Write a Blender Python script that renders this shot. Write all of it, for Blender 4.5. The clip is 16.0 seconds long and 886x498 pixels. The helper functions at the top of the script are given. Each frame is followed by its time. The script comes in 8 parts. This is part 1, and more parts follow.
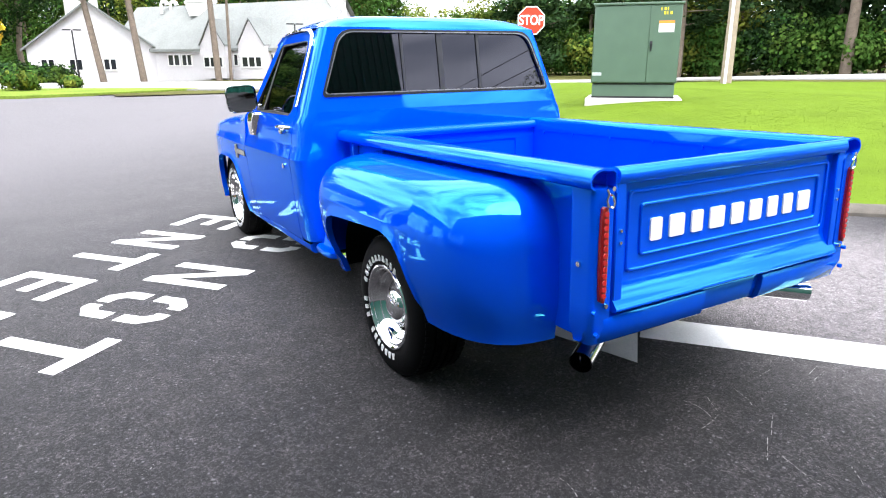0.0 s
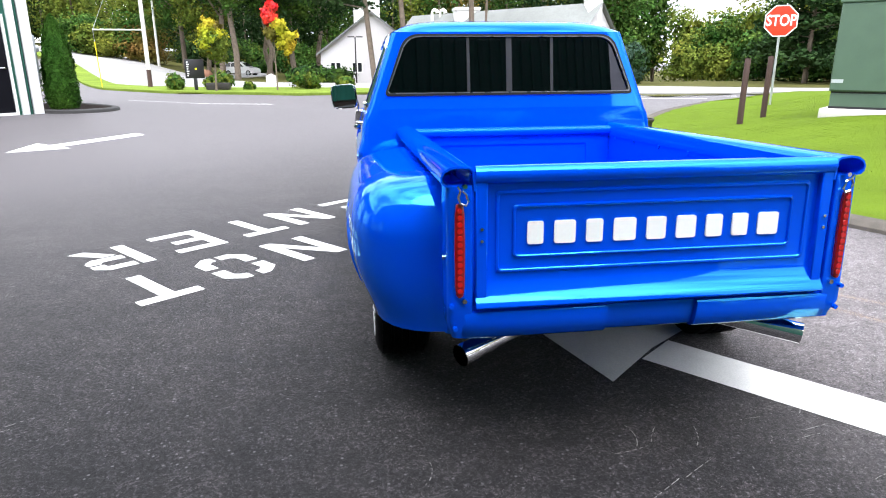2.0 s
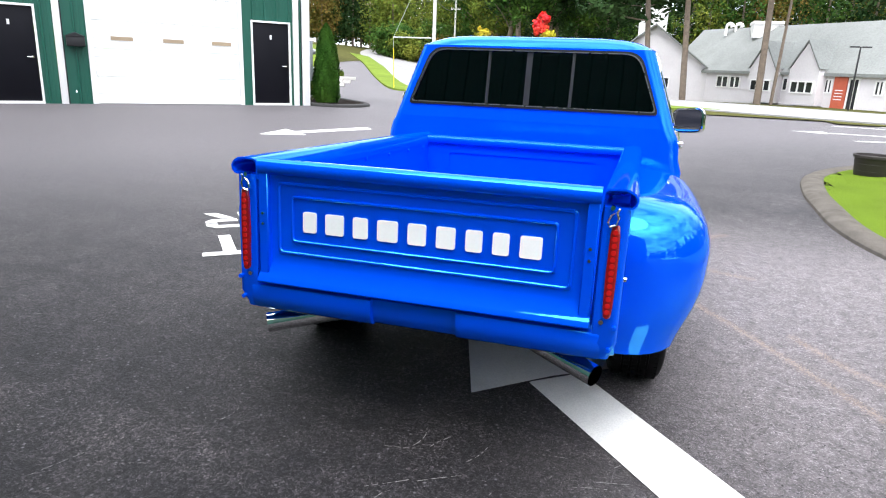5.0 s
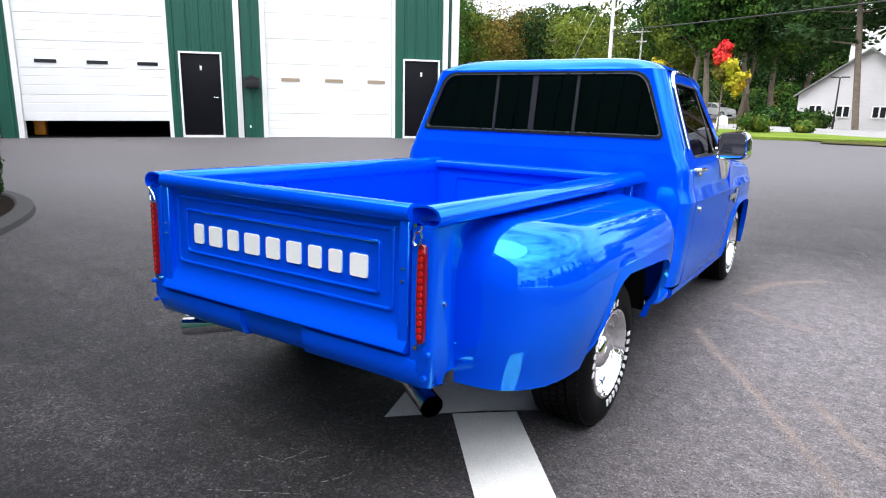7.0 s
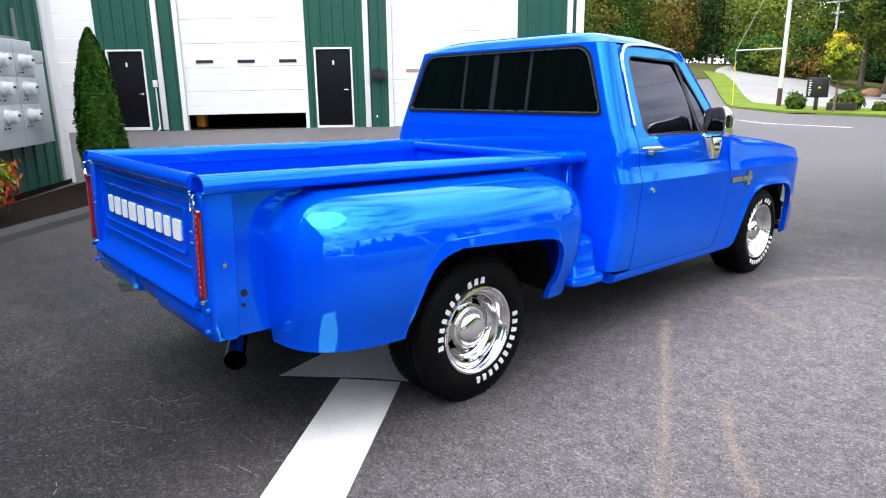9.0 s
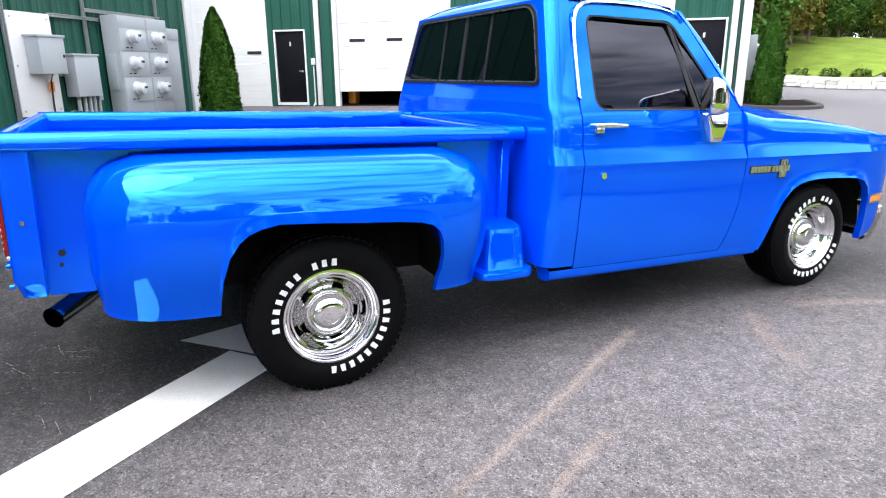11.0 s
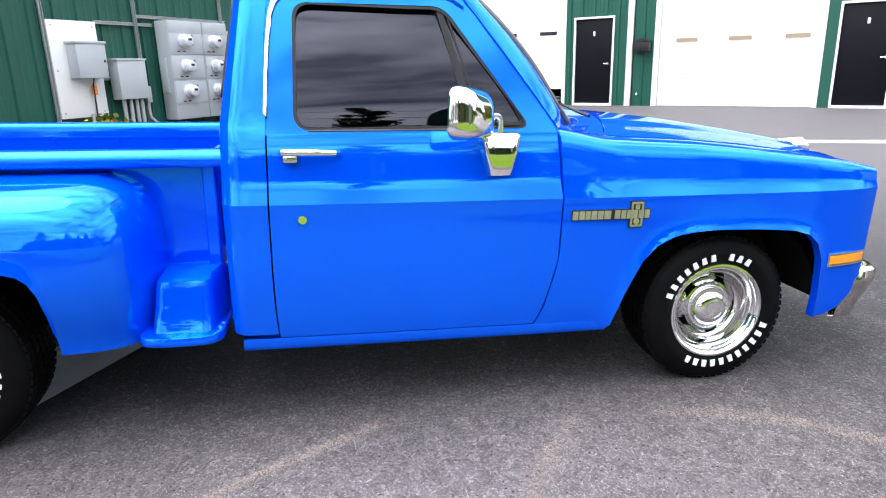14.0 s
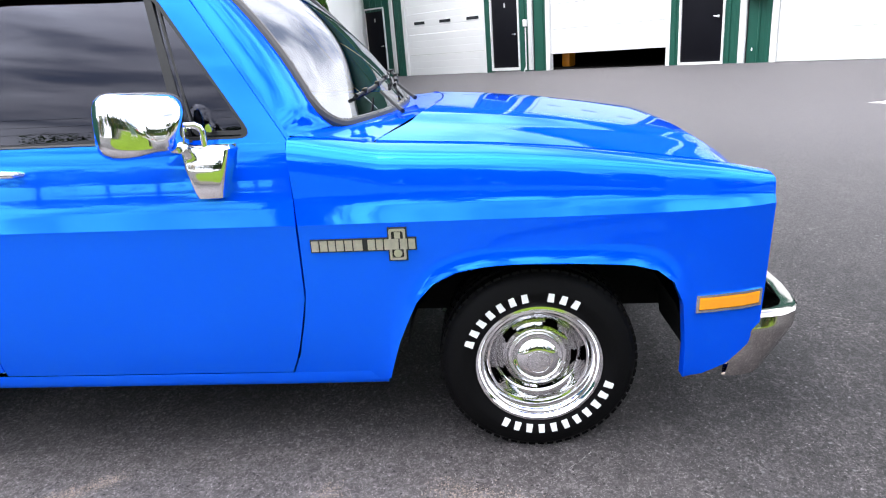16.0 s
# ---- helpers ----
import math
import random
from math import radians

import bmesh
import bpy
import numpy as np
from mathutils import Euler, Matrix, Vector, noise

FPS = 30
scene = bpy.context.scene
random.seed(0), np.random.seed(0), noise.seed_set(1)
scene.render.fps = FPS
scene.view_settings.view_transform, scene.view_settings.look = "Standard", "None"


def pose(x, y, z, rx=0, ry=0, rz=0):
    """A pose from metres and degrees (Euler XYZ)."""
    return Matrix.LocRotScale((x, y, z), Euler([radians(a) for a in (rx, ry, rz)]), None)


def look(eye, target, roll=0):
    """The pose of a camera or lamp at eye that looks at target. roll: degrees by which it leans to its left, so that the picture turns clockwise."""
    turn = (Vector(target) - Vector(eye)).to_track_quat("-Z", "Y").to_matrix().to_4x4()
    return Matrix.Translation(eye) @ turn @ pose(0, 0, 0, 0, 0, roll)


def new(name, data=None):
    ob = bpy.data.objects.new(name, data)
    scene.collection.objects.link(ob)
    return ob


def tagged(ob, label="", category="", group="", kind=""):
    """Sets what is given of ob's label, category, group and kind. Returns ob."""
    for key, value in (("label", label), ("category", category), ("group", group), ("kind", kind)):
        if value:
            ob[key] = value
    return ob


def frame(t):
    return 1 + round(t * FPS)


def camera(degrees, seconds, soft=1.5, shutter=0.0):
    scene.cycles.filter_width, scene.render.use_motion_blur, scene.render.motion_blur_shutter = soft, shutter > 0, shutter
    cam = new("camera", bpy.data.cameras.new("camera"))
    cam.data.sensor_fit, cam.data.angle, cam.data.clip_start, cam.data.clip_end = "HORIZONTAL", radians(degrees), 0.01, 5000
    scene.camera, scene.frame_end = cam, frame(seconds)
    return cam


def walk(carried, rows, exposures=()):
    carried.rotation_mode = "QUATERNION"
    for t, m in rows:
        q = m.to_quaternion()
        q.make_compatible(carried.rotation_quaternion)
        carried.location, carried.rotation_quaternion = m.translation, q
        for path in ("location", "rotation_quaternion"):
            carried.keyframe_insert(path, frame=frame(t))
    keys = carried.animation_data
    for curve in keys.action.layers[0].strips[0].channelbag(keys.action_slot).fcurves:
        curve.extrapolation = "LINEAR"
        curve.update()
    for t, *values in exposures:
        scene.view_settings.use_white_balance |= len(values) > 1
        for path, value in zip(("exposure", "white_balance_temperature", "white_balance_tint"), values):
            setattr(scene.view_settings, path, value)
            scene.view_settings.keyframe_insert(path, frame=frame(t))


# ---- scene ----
cam = camera(69.1, 16.0, soft=1.1)
PATH = [
    (0, (-2.106, -2.494, 1.405), (-1.141, -0.837, 0.835), -0.3),
    (0.5, (-1.844, -2.648, 1.398), (-1.047, -0.89, 0.874), 1.1),
    (1, (-1.558, -2.788, 1.419), (-0.919, -0.96, 0.922), 1.3),
    (1.5, (-1.278, -2.951, 1.411), (-0.885, -1.059, 0.897), -0.4),
    (2, (-1.015, -3.057, 1.393), (-0.754, -1.153, 0.837), -0.1),
    (2.5, (-0.727, -3.162, 1.401), (-0.588, -1.254, 0.818), 0.1),
    (3, (-0.42, -3.276, 1.397), (-0.353, -1.38, 0.765), 2.1),
    (3.5, (-0.124, -3.319, 1.399), (-0.097, -1.418, 0.778), 3.1),
    (4, (0.149, -3.273, 1.415), (-0.06, -1.38, 0.805), 2.2),
    (4.5, (0.459, -3.24, 1.425), (-0.03, -1.388, 0.849), 2.5),
    (4.7, (0.565, -3.207, 1.429), (0.051, -1.357, 0.872), 2.5),
    (6.8, (1.668, -2.677, 1.389), (0.664, -1.009, 0.933), 1.6),
    (7, (1.767, -2.615, 1.396), (0.702, -0.984, 0.94), 1.2),
    (7.5, (2.063, -2.463, 1.4), (0.857, -0.936, 0.938), 1.0),
    (8, (2.331, -2.276, 1.375), (1.089, -0.784, 0.892), 1.1),
    (8.5, (2.58, -2.083, 1.385), (1.278, -0.646, 0.896), 0.6),
    (8.7, (2.683, -2.004, 1.378), (1.323, -0.621, 0.888), -0.0),
    (10.8, (3.292, -0.746, 1.277), (1.559, 0.098, 0.744), -0.4),
    (11, (3.331, -0.616, 1.277), (1.59, 0.208, 0.738), -0.5),
    (11.5, (3.401, -0.261, 1.282), (1.626, 0.51, 0.775), 0.2),
    (12, (3.414, 0.072, 1.305), (1.564, 0.667, 0.833), 0.3),
    (12.5, (3.367, 0.395, 1.291), (1.487, 0.905, 0.837), 0.9),
    (13, (3.307, 0.73, 1.3), (1.419, 1.207, 0.846), 0.2),
    (13.5, (3.277, 1.078, 1.291), (1.377, 1.471, 0.804), -0.9),
    (14, (3.181, 1.44, 1.284), (1.281, 1.753, 0.743), -1.3),
    (14.5, (3.103, 1.766, 1.282), (1.204, 2.065, 0.731), -2.1),
    (15, (3.021, 2.117, 1.305), (1.12, 2.295, 0.71), -3.9),
    (15.5, (2.852, 2.442, 1.267), (0.946, 2.524, 0.666), -4.2),
    (16, (2.753, 2.787, 1.301), (0.857, 2.661, 0.679), -4.5),
]
walk(cam, [(t, look(eye, target, roll)) for t, eye, target, roll in PATH],
     exposures=[(0, 1.54), (1.5, 1.28), (3, 1.18), (4.7, 1.10), (7, 0.82), (8.7, 0.82), (11, 1.18), (14, 1.22), (16, 1.22)])

# ---------------------------------------------------------------- light
world = bpy.data.worlds.new("overcast_sky")
scene.world = world
world.use_nodes = True
wn, wl = world.node_tree.nodes, world.node_tree.links
wn.clear()
SUN_ELEV, SUN_AZ = 68.0, 180.0        # azimuth from +y towards +x
sky = wn.new("ShaderNodeTexSky")
sky.sky_type, sky.sun_disc = "NISHITA", False
sky.sun_elevation, sky.sun_rotation = radians(SUN_ELEV), radians(SUN_AZ)
sky.air_density, sky.dust_density = 1.0, 2.0
sky_gain = wn.new("ShaderNodeMixRGB")
sky_gain.blend_type, sky_gain.inputs[0].default_value = "MULTIPLY", 1.0
sky_gain.inputs[2].default_value = (0.11, 0.11, 0.11, 1)
wl.new(sky.outputs[0], sky_gain.inputs[1])
coord = wn.new("ShaderNodeTexCoord")
stretch = wn.new("ShaderNodeMapping")
stretch.inputs["Scale"].default_value = (1.0, 1.0, 3.2)
wl.new(coord.outputs["Generated"], stretch.inputs[0])
cloud = wn.new("ShaderNodeTexNoise")
cloud.inputs["Scale"].default_value, cloud.inputs["Detail"].default_value = 2.3, 8.0
cloud.inputs["Roughness"].default_value, cloud.inputs["Distortion"].default_value = 0.55, 0.4
wl.new(stretch.outputs[0], cloud.inputs[0])
shade = wn.new("ShaderNodeValToRGB")
shade.color_ramp.elements[0].position, shade.color_ramp.elements[0].color = 0.34, (0.50, 0.52, 0.62, 1)
shade.color_ramp.elements[1].position, shade.color_ramp.elements[1].color = 0.66, (1.70, 1.76, 1.88, 1)
wl.new(cloud.outputs[0], shade.inputs[0])
cover = wn.new("ShaderNodeValToRGB")
cover.color_ramp.elements[0].position, cover.color_ramp.elements[0].color = 0.30, (0.25, 0.25, 0.25, 1)
cover.color_ramp.elements[1].position, cover.color_ramp.elements[1].color = 0.48, (1, 1, 1, 1)
wl.new(cloud.outputs[0], cover.inputs[0])
blend = wn.new("ShaderNodeMixRGB")
wl.new(cover.outputs[0], blend.inputs[0])
wl.new(sky_gain.outputs[0], blend.inputs[1])
wl.new(shade.outputs[0], blend.inputs[2])
back = wn.new("ShaderNodeBackground")
back.inputs[1].default_value = 1.0
# an overcast dome is brightest overhead
axes = wn.new("ShaderNodeSeparateXYZ")
wl.new(coord.outputs["Generated"], axes.inputs[0])
dome = wn.new("ShaderNodeMapRange")
dome.inputs["From Min"].default_value, dome.inputs["From Max"].default_value = 0.30, 0.95
dome.inputs["To Min"].default_value, dome.inputs["To Max"].default_value = 1.10, 1.10
wl.new(axes.outputs[2], dome.inputs["Value"])
lit = wn.new("ShaderNodeMixRGB")
lit.blend_type, lit.inputs[0].default_value = "MULTIPLY", 1.0
wl.new(blend.outputs[0], lit.inputs[1])
wl.new(dome.outputs[0], lit.inputs[2])
# the sun's glow spread wide by the clouds
way = wn.new("ShaderNodeVectorMath")
way.operation = "DOT_PRODUCT"
way.inputs[1].default_value = (math.sin(radians(SUN_AZ)) * math.cos(radians(SUN_ELEV)), math.cos(radians(SUN_AZ)) * math.cos(radians(SUN_ELEV)), math.sin(radians(SUN_ELEV)))
wl.new(coord.outputs["Generated"], way.inputs[0])
glow = wn.new("ShaderNodeMapRange")
glow.interpolation_type = "SMOOTHERSTEP"
glow.inputs["From Min"].default_value, glow.inputs["From Max"].default_value = 0.50, 1.0
glow.inputs["To Min"].default_value, glow.inputs["To Max"].default_value = 1.0, 2.0
wl.new(way.outputs["Value"], glow.inputs["Value"])
bright = wn.new("ShaderNodeMixRGB")
bright.blend_type, bright.inputs[0].default_value = "MULTIPLY", 1.0
wl.new(lit.outputs[0], bright.inputs[1])
wl.new(glow.outputs[0], bright.inputs[2])
wl.new(bright.outputs[0], back.inputs[0])
wl.new(back.outputs[0], wn.new("ShaderNodeOutputWorld").inputs[0])

sun = new("sun", bpy.data.lights.new("sun", "SUN"))
sun.data.energy, sun.data.angle, sun.data.color = 1.5, radians(45), (1.0, 0.97, 0.92)
_a, _e = radians(SUN_AZ), radians(SUN_ELEV)
sun.matrix_world = look((40 * math.sin(_a) * math.cos(_e), 40 * math.cos(_a) * math.cos(_e), 40 * math.sin(_e)), (0, 0, 0))

# ---------------------------------------------------------------- materials


def mat(name, base, rough=0.5, metal=0.0, var=0.08, scale=6.0, fvar=0.05, fine=90.0, bump=0.0, bscale=200.0,
        coat=0.0, each=0.0, spec=0.5, rvar=0.08, emit=0.0, tint=None, ior=1.5):
    """A principled surface whose value wanders at two scales, with fine relief; each: spread from piece to piece."""
    m = bpy.data.materials.new(name)
    m.use_nodes = True
    n, l = m.node_tree.nodes, m.node_tree.links
    p = n["Principled BSDF"]
    tc = n.new("ShaderNodeTexCoord")
    a, b = n.new("ShaderNodeTexNoise"), n.new("ShaderNodeTexNoise")
    a.inputs["Scale"].default_value, a.inputs["Detail"].default_value = scale, 4
    b.inputs["Scale"].default_value, b.inputs["Detail"].default_value = fine, 3
    l.new(tc.outputs["Object"], a.inputs[0])
    l.new(tc.outputs["Object"], b.inputs[0])

    def swing(src, amount, centre=0.5):
        s = n.new("ShaderNodeMath")
        s.operation = "MULTIPLY_ADD"
        s.inputs[1].default_value, s.inputs[2].default_value = 4 * amount, -4 * amount * centre
        l.new(src, s.inputs[0])
        return s.outputs[0]

    def plus(x, y):
        s = n.new("ShaderNodeMath")
        l.new(x, s.inputs[0])
        l.new(y, s.inputs[1])
        return s.outputs[0]

    v = plus(swing(a.outputs[0], var), swing(b.outputs[0], fvar))
    if each:
        oi = n.new("ShaderNodeObjectInfo")
        v = plus(v, swing(oi.outputs["Random"], each / 2))
    one = n.new("ShaderNodeMath")
    one.inputs[1].default_value = 1.0
    l.new(v, one.inputs[0])
    hs = n.new("ShaderNodeHueSaturation")
    hs.inputs["Color"].default_value = (*base, 1)
    l.new(one.outputs[0], hs.inputs["Value"])
    l.new(hs.outputs[0], p.inputs["Base Color"])
    p.inputs["Metallic"].default_value = metal
    rr = n.new("ShaderNodeMath")
    rr.operation, rr.use_clamp = "MULTIPLY_ADD", True
    rr.inputs[1].default_value, rr.inputs[2].default_value = rvar, rough - rvar / 2
    l.new(a.outputs[0], rr.inputs[0])
    l.new(rr.outputs[0], p.inputs["Roughness"])
    p.inputs["Specular IOR Level"].default_value = spec
    p.inputs["IOR"].default_value = ior
    if tint:
        p.inputs["Specular Tint"].default_value = (*tint, 1)
    if coat:
        p.inputs["Coat Weight"].default_value, p.inputs["Coat Roughness"].default_value = coat, 0.015
    if bump:
        c = n.new("ShaderNodeTexNoise")
        c.inputs["Scale"].default_value, c.inputs["Detail"].default_value = bscale, 4
        l.new(tc.outputs["Object"], c.inputs[0])
        bp = n.new("ShaderNodeBump")
        bp.inputs["Strength"].default_value, bp.inputs["Distance"].default_value = bump, 0.01
        l.new(c.outputs[0], bp.inputs["Height"])
        l.new(bp.outputs[0], p.inputs["Normal"])
    if emit:
        p.inputs["Emission Color"].default_value, p.inputs["Emission Strength"].default_value = (*base, 1), emit
    return m


def glass(name, tint, gloss=1.0, ior=1.6):
    """A thin pane: tinted see-through, mirror gloss by Fresnel."""
    m = bpy.data.materials.new(name)
    m.use_nodes = True
    n, l = m.node_tree.nodes, m.node_tree.links
    n.clear()
    t, g, mx, f = n.new("ShaderNodeBsdfTransparent"), n.new("ShaderNodeBsdfGlossy"), n.new("ShaderNodeMixShader"), n.new("ShaderNodeFresnel")
    t.inputs[0].default_value = (*tint, 1)
    g.inputs["Roughness"].default_value = 0.0
    g.inputs[0].default_value = (gloss * 0.93, gloss * 0.94, min(1.0, gloss * 1.12), 1)
    f.inputs[0].default_value = ior
    l.new(f.outputs[0], mx.inputs[0])
    l.new(t.outputs[0], mx.inputs[1])
    l.new(g.outputs[0], mx.inputs[2])
    l.new(mx.outputs[0], n.new("ShaderNodeOutputMaterial").inputs[0])
    return m


def car_paint(name, base, sheen, ior):
    """Solid enamel under a blue-tinted gloss coat with faint orange peel."""
    m = bpy.data.materials.new(name)
    m.use_nodes = True
    n, l = m.node_tree.nodes, m.node_tree.links
    n.clear()
    tc, nz, hs, bp, big = (n.new("ShaderNode" + k) for k in ("TexCoord", "TexNoise", "HueSaturation", "Bump", "TexNoise"))
    nz.inputs["Scale"].default_value, nz.inputs["Detail"].default_value = 30, 4
    big.inputs["Scale"].default_value, big.inputs["Detail"].default_value = 2.0, 5
    l.new(tc.outputs["Object"], nz.inputs[0])
    l.new(tc.outputs["Object"], big.inputs[0])
    vr = n.new("ShaderNodeMapRange")
    vr.inputs["To Min"].default_value, vr.inputs["To Max"].default_value = 0.92, 1.08
    l.new(big.outputs[0], vr.inputs["Value"])
    hs.inputs["Color"].default_value = (*base, 1)
    l.new(vr.outputs[0], hs.inputs["Value"])
    bp.inputs["Strength"].default_value, bp.inputs["Distance"].default_value = 0.003, 0.01
    l.new(nz.outputs[0], bp.inputs["Height"])
    df, gl, fr, mx = (n.new("ShaderNode" + k) for k in ("BsdfDiffuse", "BsdfGlossy", "Fresnel", "MixShader"))
    l.new(hs.outputs[0], df.inputs[0])
    gl.inputs["Roughness"].default_value = 0.035
    rise, tint = n.new("ShaderNodeMapRange"), n.new("ShaderNodeMixRGB")
    rise.inputs["From Min"].default_value, rise.inputs["From Max"].default_value = 0.10, 0.55
    tint.inputs[1].default_value, tint.inputs[2].default_value = (*sheen, 1), (0.72, 0.95, 1.0, 1)
    l.new(fr.outputs[0], rise.inputs["Value"])
    l.new(rise.outputs[0], tint.inputs[0])
    l.new(tint.outputs[0], gl.inputs[0])
    fr.inputs[0].default_value = ior
    for k in (df, gl, fr):
        l.new(bp.outputs[0], k.inputs["Normal"])
    l.new(fr.outputs[0], mx.inputs[0])
    l.new(df.outputs[0], mx.inputs[1])
    l.new(gl.outputs[0], mx.inputs[2])
    l.new(mx.outputs[0], n.new("ShaderNodeOutputMaterial").inputs[0])
    return m


BLUE = car_paint("blue_car_paint", (0.0, 0.060, 0.74), (0.06, 0.83, 1.0), 2.15)
BED_BLUE = mat("blue_bed_paint", (0.0, 0.058, 0.66), 0.12, 0, 0.04, 3, 0.02, 300, rvar=0.05, spec=0.5, tint=(0.05, 0.65, 1.0))
CHROME = mat("chrome", (0.86, 0.86, 0.87), 0.05, 1, 0.02, 8, 0.01, 100, rvar=0.03)
STEEL = mat("polished_steel", (0.62, 0.62, 0.62), 0.16, 1, 0.06, 20, 0.05, 200, rvar=0.1)
RUBBER = mat("tyre_rubber", (0.0022, 0.0022, 0.0026), 0.62, 0, 0.15, 12, 0.1, 150, bump=0.1, bscale=150, spec=0.1)
TRIMBLACK = mat("black_rubber_trim", (0.009, 0.009, 0.010), 0.4, 0, 0.1, 12, 0.08, 120, spec=0.3)
UNDER = mat("dark_underbody", (0.005, 0.005, 0.005), 0.8, 0, 0.3, 6, 0.2, 60, bump=0.2, bscale=80, spec=0.1)
RUSTY = mat("brown_frame_steel", (0.07, 0.045, 0.025), 0.75, 0, 0.3, 9, 0.2, 70)
WHITEPAINT = mat("white_letter_paint", (0.88, 0.88, 0.88), 0.35, 0, 0.02, 10, 0.02, 100)
TYREWHITE = mat("tyre_white", (0.80, 0.80, 0.80), 0.55, 0, 0.03, 30, 0.04, 200)
TINT = glass("tinted_glass", (0.07, 0.075, 0.08), 0.75)
CLEAR = glass("clear_glass", (0.62, 0.68, 0.66), ior=3.2)
GASKET = mat("weathered_rubber", (0.045, 0.042, 0.044), 0.45, 0, 0.12, 14, 0.08, 120)
DULLSTEEL = mat("dull_steel_moulding", (0.20, 0.195, 0.195), 0.28, 0.8, 0.06, 20, 0.05, 200)
REDLENS = mat("red_lens", (0.22, 0.002, 0.003), 0.10, 0, 0.1, 60, 0.05, 200, coat=1.0)
REDDOT = mat("red_led_dot", (0.50, 0.006, 0.006), 0.12, 0, 0.05, 60, 0.05, 200, coat=1.0)
AMBER = mat("amber_lens", (0.90, 0.33, 0.01), 0.15, 0, 0.06, 40, 0.05, 200, coat=1.0)
DARKINT = mat("dark_interior_cloth", (0.018, 0.018, 0.02), 0.85, 0, 0.2, 10, 0.15, 120)
BADGE = mat("pewter_badge", (0.72, 0.70, 0.62), 0.35, 1, 0.1, 60, 0.05, 200)
SIGN_BLACK = mat("satin_black_paint", (0.012, 0.012, 0.014), 0.45, 0, 0.1, 8, 0.06, 90)


def asphalt():
    m = bpy.data.materials.new("asphalt")
    m.use_nodes = True
    n, l = m.node_tree.nodes, m.node_tree.links
    p = n["Principled BSDF"]
    tc = n.new("ShaderNodeTexCoord")

    def noise_at(scale, detail=4, rough=0.6, mapping=None, dist=0.0):
        t = n.new("ShaderNodeTexNoise")
        t.inputs["Scale"].default_value, t.inputs["Detail"].default_value = scale, detail
        t.inputs["Roughness"].default_value, t.inputs["Distortion"].default_value = rough, dist
        src = tc.outputs["Object"]
        if mapping:
            mp = n.new("ShaderNodeMapping")
            mp.inputs["Scale"].default_value, mp.inputs["Rotation"].default_value = mapping[0], mapping[1]
            l.new(src, mp.inputs[0])
            src = mp.outputs[0]
        l.new(src, t.inputs[0])
        return t.outputs[0]

    def ramp(src, a, b, ca, cb):
        r = n.new("ShaderNodeValToRGB")
        r.color_ramp.elements[0].position, r.color_ramp.elements[1].position = a, b
        r.color_ramp.elements[0].color, r.color_ramp.elements[1].color = (*ca, 1), (*cb, 1)
        l.new(src, r.inputs[0])
        return r.outputs[0]

    def mix(kind, fac, a, b):
        x = n.new("ShaderNodeMixRGB")
        x.blend_type = kind
        for i, v in enumerate((fac, a, b)):
            if isinstance(v, (int, float)):
                x.inputs[i].default_value = v
            elif isinstance(v, tuple):
                x.inputs[i].default_value = (*v, 1)
            else:
                l.new(v, x.inputs[i])
        return x.outputs[0]

    grain = ramp(noise_at(85, 6, 0.9), 0.45, 0.57, (0.002, 0.002, 0.0025), (0.080, 0.077, 0.080))
    stones = ramp(noise_at(190, 3, 0.7), 0.58, 0.68, (0, 0, 0), (0.50, 0.49, 0.48))
    col = mix("ADD", 0.5, grain, stones)
    # single stones of the aggregate, each with its own tone
    cells = n.new("ShaderNodeTexVoronoi")
    cells.inputs["Scale"].default_value = 95
    l.new(tc.outputs["Object"], cells.inputs["Vector"])
    tone = n.new("ShaderNodeSeparateXYZ")
    l.new(cells.outputs["Color"], tone.inputs[0])
    pebble = ramp(tone.outputs[0], 0.25, 0.97, (0.30, 0.30, 0.31), (2.1, 2.05, 2.0))
    grain = mix("MULTIPLY", 0.85, grain, pebble)
    col = mix("MULTIPLY", 0.85, col, pebble)
    col = mix("MULTIPLY", 1.0, col, ramp(noise_at(3.2, 12, 0.78, None, 0.4), 0.42, 0.60, (0.66, 0.66, 0.68), (1.28, 1.26, 1.24)))
    col = mix("MULTIPLY", 1.0, col, ramp(noise_at(0.55, 8, 0.7), 0.34, 0.68, (0.70, 0.70, 0.73), (1.25, 1.22, 1.19)))
    col = mix("MULTIPLY", 1.0, col, ramp(noise_at(16.0, 8, 0.8), 0.38, 0.63, (0.66, 0.66, 0.68), (1.42, 1.40, 1.38)))
    # dusty traffic film and tyre-swept streaks
    for turn_, seed_ in ((-0.75, (0.22, 2.6, 1.0)), (-1.15, (0.16, 1.7, 1.0))):
        col = mix("MULTIPLY", 1.0, col, ramp(noise_at(1.0, 7, 0.72, (seed_, (0, 0, turn_)), 0.5), 0.40, 0.62, (0.78, 0.78, 0.80), (1.20, 1.19, 1.18)))
    dust = ramp(noise_at(1.3, 9, 0.72, None, 0.3), 0.48, 0.74, (0, 0, 0), (0.45, 0.45, 0.45))
    col = mix("MIX", dust, col, mix("MULTIPLY", 1.0, mix("ADD", 1.0, grain, (0.03, 0.028, 0.026)), (1.4, 1.34, 1.30)))
    # a pale swath beside the lawn: dust, plus brightness of lit ground painted in
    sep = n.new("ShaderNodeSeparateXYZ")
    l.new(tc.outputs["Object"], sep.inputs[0])

